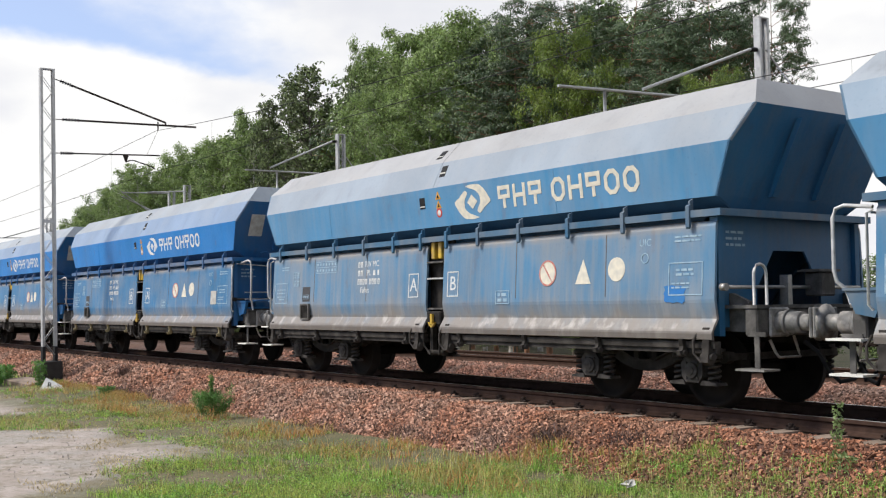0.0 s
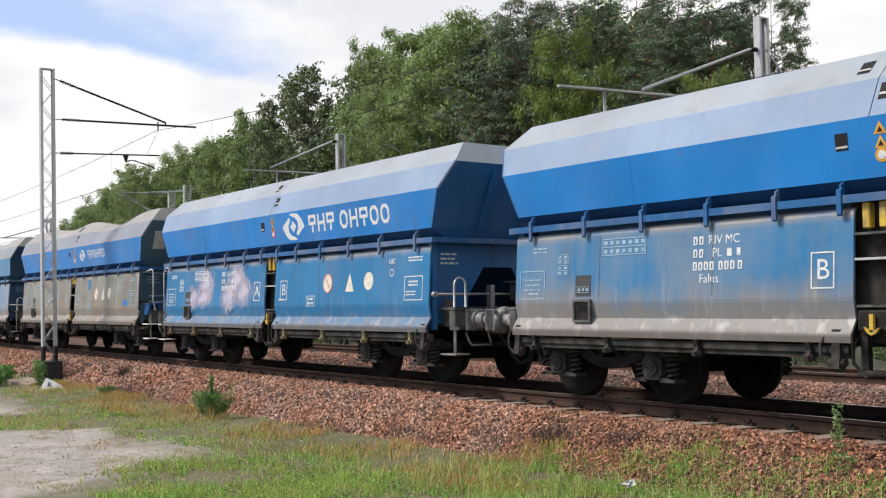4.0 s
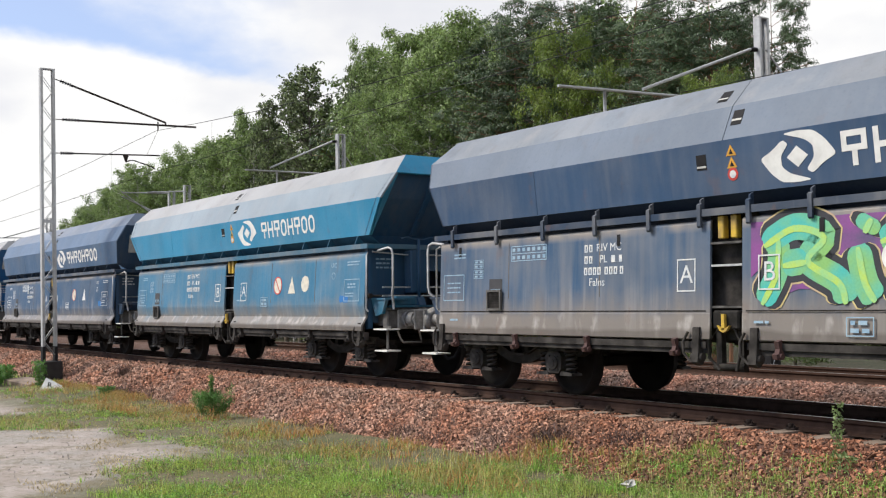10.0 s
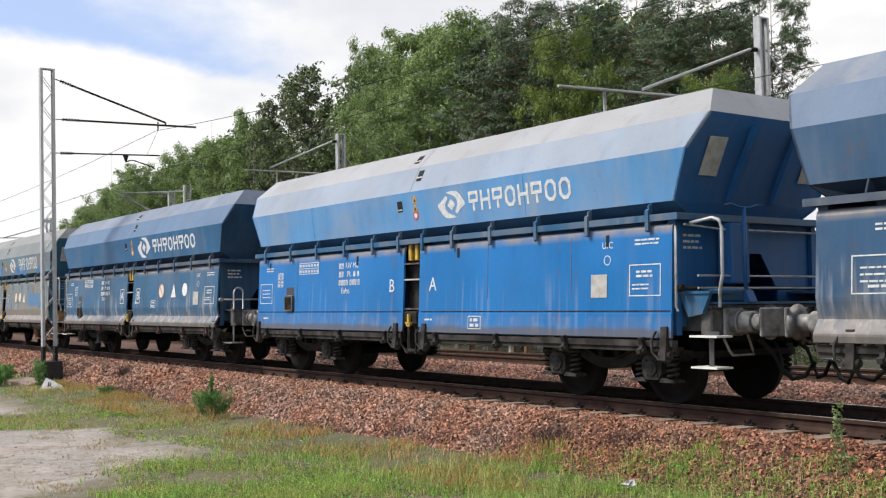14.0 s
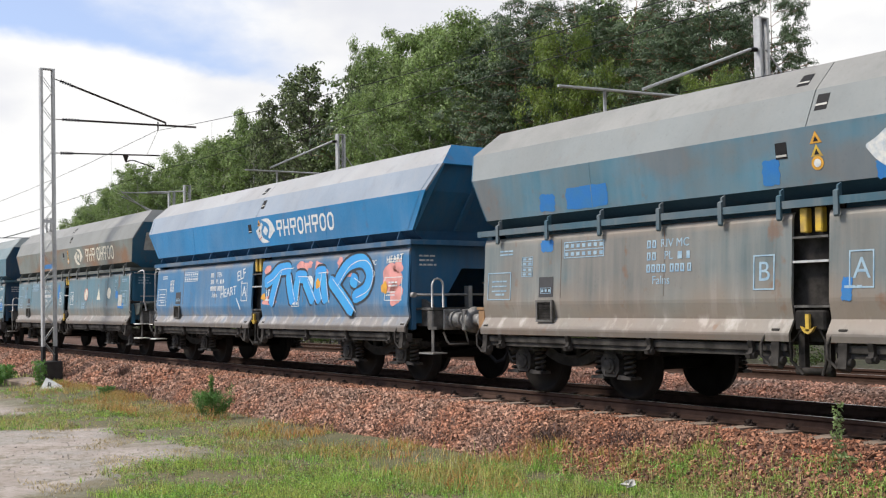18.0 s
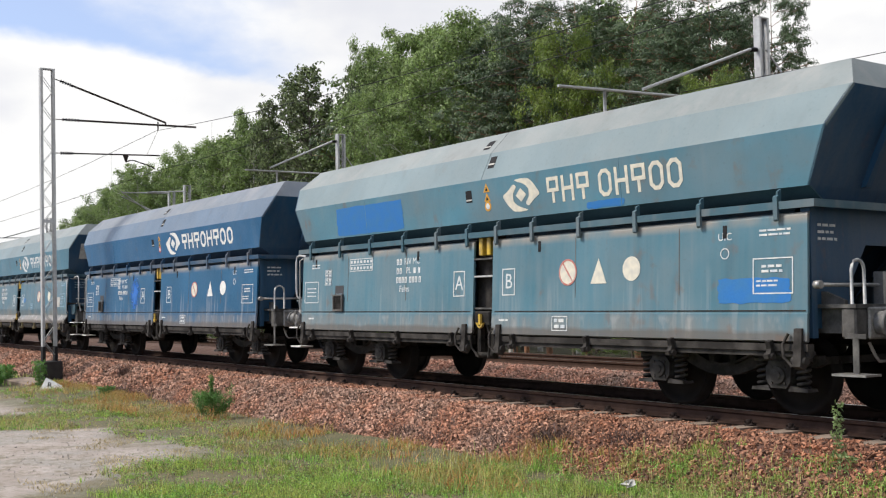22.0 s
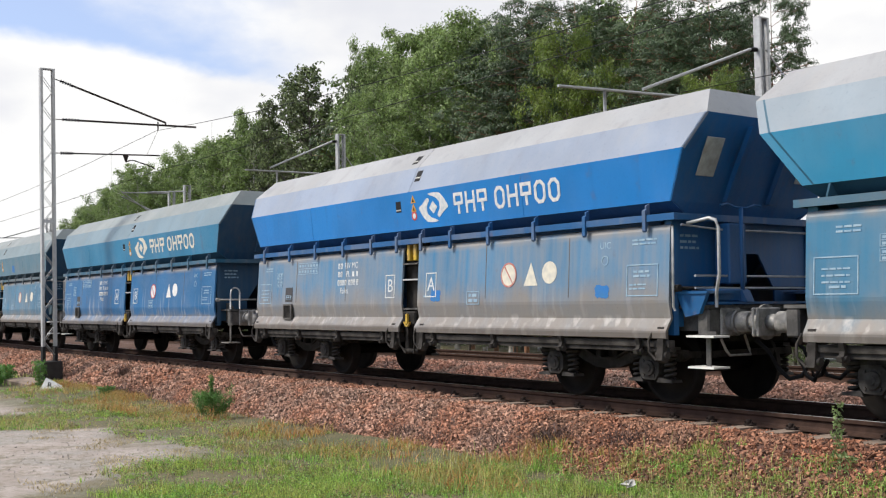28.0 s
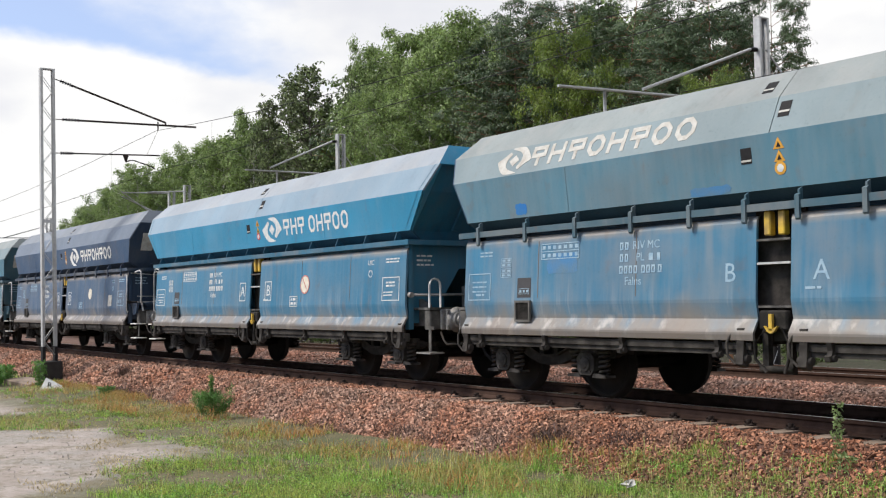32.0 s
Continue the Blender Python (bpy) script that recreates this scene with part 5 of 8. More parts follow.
def mark_wagon(k, w, near, sp):
    style = sp.get("style", "lip")
    up, fl, fr = near["upper"], near["flap", -1], near["flap", 1]
    d = dict(MARKS)
    d.update(sp.get("marks", {}))
    ink, ink2 = d["ink"], d["ink2"]

    def on(parent, panel, x, z, name, me, m, label="", turn=None, lift=0.0):
        if not lift and parent is fr:
            lift = d.get("raised", 0.0)
        p = panel_pose(panel, x, z)
        if lift:
            p = p @ pose(0, 0, lift)
        return put(name, me, m, parent, p @ turn if turn else p, label)
    # operator's mark and name in plain shapes
    lx, lz, ls, lp = d["logo"]
    on(up, lp, lx, lz, "emblem", mesh_of(f"swirl_{ls}", lambda bm: (swirl(bm), bmesh.ops.scale(bm, vec=(ls, ls, 1), verts=bm.verts[:]))), d["logo_mat"], "pale two-bladed emblem")
    wx, wl, wh = d["word"]
    step = wl / 8.4
    for i in range(8):
        x = wx + step * (i + (0.4 if i > 2 and d["split"] else 0))
        on(up, lp, x, lz + 0.01, "name_block", mesh_of(f"letter_{wl}_{wh}_{i}", letter_block(step * 0.8, wh, step * 0.17, (2, 1, 2, 0, 1, 2, 0, 0)[i])), d["logo_mat"])
    # openings and stickers by the middle
    on(up, "upper", -0.34, 2.94, "square_opening", mesh_of("square_opening", lambda bm: box(bm, (-0.075, -0.09, 0), (0.075, 0.09, 0.003))), BLACK)
    on(up, "upper", -0.34, 2.885, "opening_ledge", mesh_of("opening_ledge", lambda bm: box(bm, (-0.07, -0.012, 0), (0.07, 0.012, 0.006))), WORNPLATE)
    for panel, x, z in (("roof", 0.13, 3.42), ("top", -0.24, 3.74)):
        on(up, panel, x, z, "roof_slot", mesh_of("roof_slot", lambda bm: box(bm, (-0.075, -0.1, 0), (0.075, 0.1, 0.003))), BLACK)
        on(up, panel, x, z - 0.03, "slot_ledge", mesh_of("slot_ledge", lambda bm: box(bm, (-0.07, -0.012, 0), (0.07, 0.014, 0.006))), WORNPLATE)
    for z, m in ((3.03, ORANGE), (2.89, YELLOW if k % 2 else ORANGE)):
        on(up, "upper", 0.11, z, "warning_sticker", mesh_of("warn_tri", lambda bm: prism(bm, [(-0.075, -0.06), (0.075, -0.06), (0, 0.07)], 0, 0.003, "z")), m)
        on(up, "upper", 0.11, z - 0.01, "sticker_mark", mesh_of("warn_mark", lambda bm: prism(bm, [(-0.03, -0.03), (0.03, -0.03), (0, 0.03)], 0.003, 0.005, "z")), BLACK)
    on(up, "upper", 0.11, 2.76, "round_sticker", mesh_of("warn_disc", disc(0.075)), ORANGE if k % 3 else REDP)
    on(up, "upper", 0.11, 2.76, "sticker_centre", mesh_of("warn_disc_in", disc(0.045, 16, 0.005)), WORNWHITE)
    # letters A and B by the middle opening
    a, b = d["ab"]
    for word, x, f in ((a, d["ax"], fl), (b, d["bx"], fr)):
        on(f, style, x, 1.62, "letter", text_mesh(word, 0.31), ink)
        if d["boxed"]:
            on(f, style, x, 1.62, "letter_frame", mesh_of("ab_frame", lambda bm: rect_frame(bm, -0.145, -0.195, 0.145, 0.195, 0.016)), ink)
    # round and triangular symbols
    for kind, x in d["symbols"]:
        if kind == "no":
            on(fr, style, x, 1.72, "round_sign", mesh_of("sym_disc", disc(0.165)), d["disc_mat"], "white disc with a red ring")
            on(fr, style, x, 1.72, "sign_ring", mesh_of("sym_ring", ring(0.18, 0.024, d=0.006)), d["ring_mat"])
            on(fr, style, x, 1.72, "sign_bar", mesh_of("sym_bar", lambda bm: box(bm, (-0.16, -0.011, 0), (0.16, 0.011, 0.007))), d["ring_mat"], turn=pose(0, 0, 0, 0, 0, -52))
        elif kind == "tri":
            on(fr, style, x, 1.72, "triangle_sign", mesh_of("sym_tri", lambda bm: prism(bm, [(-0.15, -0.165), (0.15, -0.165), (0, 0.165)], 0, 0.003, "z")), d["sym_mat"])
        elif kind == "disc":
            on(fr, style, x, 1.73, "disc_sign", mesh_of("sym_plain", disc(0.155)), d["sym_mat"])
        elif kind == "plate":
            on(fr, style, x, 1.52, "white_plate", mesh_of("white_plate", lambda bm: box(bm, (-0.15, -0.15, 0), (0.15, 0.15, 0.006))), WORNPLATE)
    # writing at the right end of the side
    if d["uic"]:
        on(fr, style, 4.6, 2.04, "lettering", text_mesh("UIC", 0.125), ink2)
        on(fr, style, 4.6, 1.85, "ring_mark", mesh_of("uic_ring", ring(0.065, 0.012)), ink2)
    on(fr, style, 5.27, 1.58, "notice_frame", mesh_of("notice", lambda bm: rect_frame(bm, -0.27, -0.2, 0.27, 0.2, 0.014)), ink2)
    on(fr, style, 5.27, 1.66, "notice_lines", mesh_of("notice_lines", bars(2, 0.3, 0.028, 0.055, 3)), ink2)
    on(fr, style, 5.2, 1.5, "notice_lines", mesh_of("notice_lines_low", bars(2, 0.3, 0.02, 0.05, 4)), ink2)
    on(fr, style, 5.3, 2.06, "small_writing", mesh_of("top_lines", bars(2, 0.42, 0.022, 0.05, 5)), ink2)
    # number block: bars for the running number, letters where they can be read
    nx = d["nx"]
    for i, word in enumerate((d["reg"], "PL")):
        for x in (-0.045, 0.045):
            on(fl, style, nx - 0.36 + x, 2.02 - 0.15 * i, "number_bar", mesh_of("num_digit", lambda bm: rect_frame(bm, -0.031, -0.05, 0.031, 0.05, 0.02)), ink)
        on(fl, style, nx + 0.02 - 0.1 * i, 2.02 - 0.15 * i, "lettering", text_mesh(word, 0.145), ink)
    on(fl, style, nx + 0.22, 1.87, "owner_bar", mesh_of("owner_bar", bars(1, 0.3, 0.09, 0.1, 7)), ink)
    for x in (-0.29, -0.205, -0.12, -0.035, 0.1, 0.185, 0.27, 0.38):
        on(fl, style, nx - 0.12 + x, 1.72, "number_bar", mesh_of("num_digit", lambda bm: rect_frame(bm, -0.031, -0.05, 0.031, 0.05, 0.02)), ink)
    on(fl, style, nx - 0.2, 1.57, "lettering", text_mesh("Falns", 0.15), ink)
    on(fl, style, d.get("tx", -3.55), 2.02, "load_table", mesh_of("load_table", table_grid(0.78, 0.22, 2, 7)), ink2)
    on(fl, style, -4.72, 1.75, "data_frame", mesh_of("data_frame", table_grid(0.24, 0.13, 2, 2, 0.008)), ink2)
    on(fl, style, -4.72, 1.9, "data_frame", mesh_of("data_frame", table_grid(0.24, 0.13, 2, 2, 0.008)), ink2)
    on(fl, style, -5.35, 1.56, "notice_frame", mesh_of("notice", lambda bm: rect_frame(bm, -0.27, -0.2, 0.27, 0.2, 0.014)), ink2)
    on(fl, style, -5.35, 1.56, "notice_lines", mesh_of("notice_lines_left", bars(3, 0.34, 0.02, 0.07, 9)), ink2)
    on(fl, style, -5.2, 2.04, "small_writing", mesh_of("top_lines_left", bars(2, 0.3, 0.022, 0.05, 11)), ink2)
    if d["dark_panel"]:
        on(fl, style, -4.3, 1.53, "dark_label", mesh_of("dark_label", lambda bm: box(bm, (-0.15, -0.14, 0), (0.15, 0.14, 0.003))), DARKP)
        on(fl, style, -4.3, 1.48, "label_marks", mesh_of("dark_marks", table_grid(0.22, 0.08, 1, 3, 0.006)), FADED, lift=0.003)
    # braking-weight box and axle-distance line low on the flaps
    low_panel, low_at = ("band", 1.03) if style == "flat" else ("lip", 1.40)
    on(fr, low_panel, 1.75, low_at, "brake_box", mesh_of("brake_box", lambda bm: rect_frame(bm, -0.16, -0.1, 0.16, 0.1, 0.012)), ink2)
    on(fr, low_panel, 1.75, low_at, "brake_lines", mesh_of("brake_lines", bars(2, 0.22, 0.045, 0.08, 21)), ink2)
    on(fr, low_panel, 0.55, low_at + 0.04, "axle_line", mesh_of("axle_line", bars(1, 0.26, 0.028, 0.05, 22)), ink2)
    on(fl, low_panel, -5.3, low_at + 0.04, "axle_line", mesh_of("axle_line", bars(1, 0.26, 0.028, 0.05, 22)), ink2)
    # card holder with a wire grille
    z = 1.2 if style == "lip" else 1.36
    vm = pose(-4.3, -1.45, z)
    v = put("card_holder", mesh_of("card_holder", lambda bm: rect_frame(bm, -0.17, -0.15, 0.17, 0.15, 0.03, 0.035)), SOLEGREY, fl, vm @ pose(0, 0, 0, 90) @ pose(0, 0, 0.012), "grilled card holder")
    put("holder_back", mesh_of("holder_back", lambda bm: [box(bm, (-0.14, -0.12, 0.004), (0.14, 0.12, 0.01))] + [box(bm, (-0.14, -0.115 + 0.035 * i, 0.01), (0.14, -0.1 + 0.035 * i, 0.02)) for i in range(7)]), UNDER, fl, vm @ pose(0, 0, 0, 90) @ pose(0, 0, 0.012))
    # vertical welds on the flaps and sides
    for x, f in ((-4.0, fl), (-2.1, fl), (2.05, fr), (3.9, fr)):
        on(f, style, x, 1.78, "weld_seam", mesh_of("weld_seam", lambda bm: box(bm, (-0.006, -0.4, -0.002), (0.006, 0.4, 0.002))), sp["mats"][1])
    for x in (-3.4, 2.9):
        on(up, "upper", x, 2.85, "weld_seam", mesh_of("weld_seam_up", lambda bm: box(bm, (-0.006, -0.3, -0.002), (0.006, 0.3, 0.002))), sp["mats"][0])
    if style == "flat":
        for x, f in ((-5.2, fl), (-1.75, fl), (1.3, fr), (4.6, fr)):
            on(f, "flat", x, 2.1, "slot", mesh_of("flap_slot", lambda bm: box(bm, (-0.03, -0.075, 0), (0.03, 0.075, 0.003))), BLACK)
        for x, f in ((-3.0, fl), (3.0, fr)):
            on(f, "flat", x, 1.195, "panel_joint", mesh_of("panel_joint", lambda bm: box(bm, (-2.7, -0.008, -0.002), (2.7, 0.008, 0.002))), UNDER)
    # end writing
    put("end_writing", mesh_of("end_writing", bars(3, 0.34, 0.03, 0.075, 13)), ink2, near["end"], pose(5.6625, -1.0, 2.05, 90, 0, 90))
    # patches of fresh paint
    for i, (panel, x, z, rx, rz, m) in enumerate(d["patches"]):
        f = up if panel in ("upper", "roof") else fr if x > 0 else fl
        me = mesh_of(f"patch_{rx}_{rz}", daub(rx, rz, int(rx * 997 + rz * 313)))
        on(f, panel, x, z, "paint_patch", me, m, turn=pose(0, 0, 0, 0, 0, (i * 37 % 9) - 4 if rx < 0.3 else 0), lift=0.0004)
    for i, (f, layers) in enumerate(d["graffiti"]):
        par = fr if f > 0 else fl
        for j, (kind, m, lift, rows) in enumerate(layers):
            for q, row in enumerate(rows):
                if kind == "blob":
                    x, zz, rx, rz = row
                    on(par, style, x, zz, "sprayed_blot", mesh_of(f"blob_{k}_{i}_{j}_{q}", blob(rx, rz, q + j * 9, 0.0)), m, lift=lift)
                elif kind == "field":
                    xa, xb, za, zb = row
                    on(par, style, (xa + xb) / 2, (za + zb) / 2, "sprayed_ground", mesh_of(f"field_{k}", sprayed_field((xb - xa) / 2, (zb - za) / 2, k)), m, lift=lift)
                elif kind == "word":
                    x, zz, size, word, tilt = row
                    on(par, style, x, zz, "sprayed_lettering", text_mesh(word, size), m, turn=pose(0, 0, 0, 0, 0, tilt), lift=lift)
                else:
                    cx, cz = row[0]
                    on(par, style, cx, cz, "sprayed_stroke", mesh_of(f"stroke_{k}_{i}_{j}_{q}", ribbon([(a - cx, b - cz) for a, b in row], kind, 0.0)), m, lift=lift + 0.0002 * q)


MARKS = dict(ink=WORNWHITE, ink2=FADED, logo=(1.0, 2.86, 1.0, "upper"), word=(1.78, 2.95, 0.33), split=True, logo_mat=WORNWHITE, ab=("A", "B"), ax=-0.6, bx=0.62, boxed=True,
             symbols=(("no", 2.4), ("tri", 3.2), ("disc", 3.85)), disc_mat=CREAM, ring_mat=PINKRED, sym_mat=CREAM, uic=True, nx=-1.95, reg="RIV MC", dark_panel=True, patches=(), graffiti=())

# graffiti strokes as (x, z) on the flap
BUBBLE = [[(0.74, 2.0), (0.72, 1.62), (0.52, 1.28)], [(0.55, 1.92), (0.95, 2.1), (1.32, 1.98), (1.12, 1.74), (1.5, 1.5), (1.58, 1.28)], [(1.1, 1.73), (0.8, 1.7)], [(1.88, 2.14), (1.8, 2.0)], [(1.72, 1.86), (1.8, 1.5), (1.92, 1.3)],
          [(1.98, 1.9), (2.5, 2.02), (3.5, 2.12)], [(2.22, 1.92), (2.25, 1.6), (2.2, 1.24)], [(3.45, 2.06), (2.95, 1.96), (2.78, 1.86), (3.42, 1.75), (3.4, 1.55), (2.72, 1.42), (3.35, 1.26)],
          [(3.86, 2.06), (4.4, 2.16), (4.85, 2.06), (5.08, 1.86)], [(3.98, 2.06), (4.0, 1.7), (4.1, 1.08)], [(4.55, 1.88), (4.7, 1.7), (4.58, 1.5)]]
BLOCK = [[(0.37, 1.78), (0.69, 1.87), (1.01, 2.03), (1.53, 2.05)], [(1.01, 2.0), (0.82, 1.64), (0.69, 1.32)], [(1.4, 1.95), (1.53, 1.6), (1.66, 1.36)], [(1.72, 1.88), (2.2, 1.86)], [(1.8, 1.84), (1.74, 1.38)], [(2.1, 1.82), (2.3, 1.6), (2.5, 1.38)],
         [(2.53, 1.92), (2.95, 1.93)], [(2.66, 1.9), (2.62, 1.6), (2.75, 1.38)], [(2.82, 1.92), (2.9, 1.6), (2.98, 1.36)], [(3.08, 1.8), (3.53, 1.5), (3.98, 1.18)], [(3.3, 1.68), (3.72, 2.02), (4.24, 2.09), (4.5, 1.86), (4.38, 1.58), (3.95, 1.44)], [(3.85, 1.8), (4.1, 1.7)]]
SILVERS = [[(1.0, 1.98), (0.62, 1.78), (0.52, 1.48), (0.85, 1.38), (1.12, 1.62)], [(1.18, 2.0), (1.15, 1.62), (1.3, 1.36)], [(2.08, 1.98), (1.7, 1.93), (1.6, 1.74), (2.0, 1.6), (2.06, 1.42), (1.58, 1.34)], [(2.42, 2.0), (2.48, 1.65), (2.42, 1.36)], [(2.85, 2.0), (2.95, 1.65), (2.9, 1.36)], [(2.92, 1.82), (3.28, 2.0), (3.5, 1.76), (3.55, 1.4), (3.95, 1.32)]]
PATCHY = [("upper", -4.3, 2.70, 0.16, 0.12, BLUEP), ("upper", -3.5, 2.72, 0.4, 0.15, BLUEP), ("upper", -0.5, 2.72, 0.12, 0.14, BLUEP), ("upper", 0.95, 2.62, 0.16, 0.1, BLUEP), ("upper", 1.75, 2.65, 0.2, 0.13, BLUEP), ("upper", 2.6, 2.63, 0.2, 0.14, BLUEP), ("upper", 4.3, 2.62, 0.18, 0.12, BLUEP),
          ("lip", 3.45, 1.68, 0.2, 0.22, DULLBLUE), ("lip", 4.2, 1.62, 0.6, 0.2, DULLBLUE), ("lip", 4.75, 1.45, 0.16, 0.1, BLUEP), ("lip", 0.45, 1.42, 0.07, 0.12, BLUEP), ("lip", 1.1, 1.42, 0.07, 0.12, BLUEP), ("lip", 2.4, 2.05, 0.1, 0.07, BLUEP), ("lip", 3.2, 2.04, 0.1, 0.08, BLUEP), ("lip", -4.3, 2.1, 0.13, 0.08, BLUEP), ("lip", 1.2, 2.08, 0.09, 0.07, BLUEP)]
STD_SYM = (("no", 2.75), ("tri", 3.47), ("disc", 4.1))
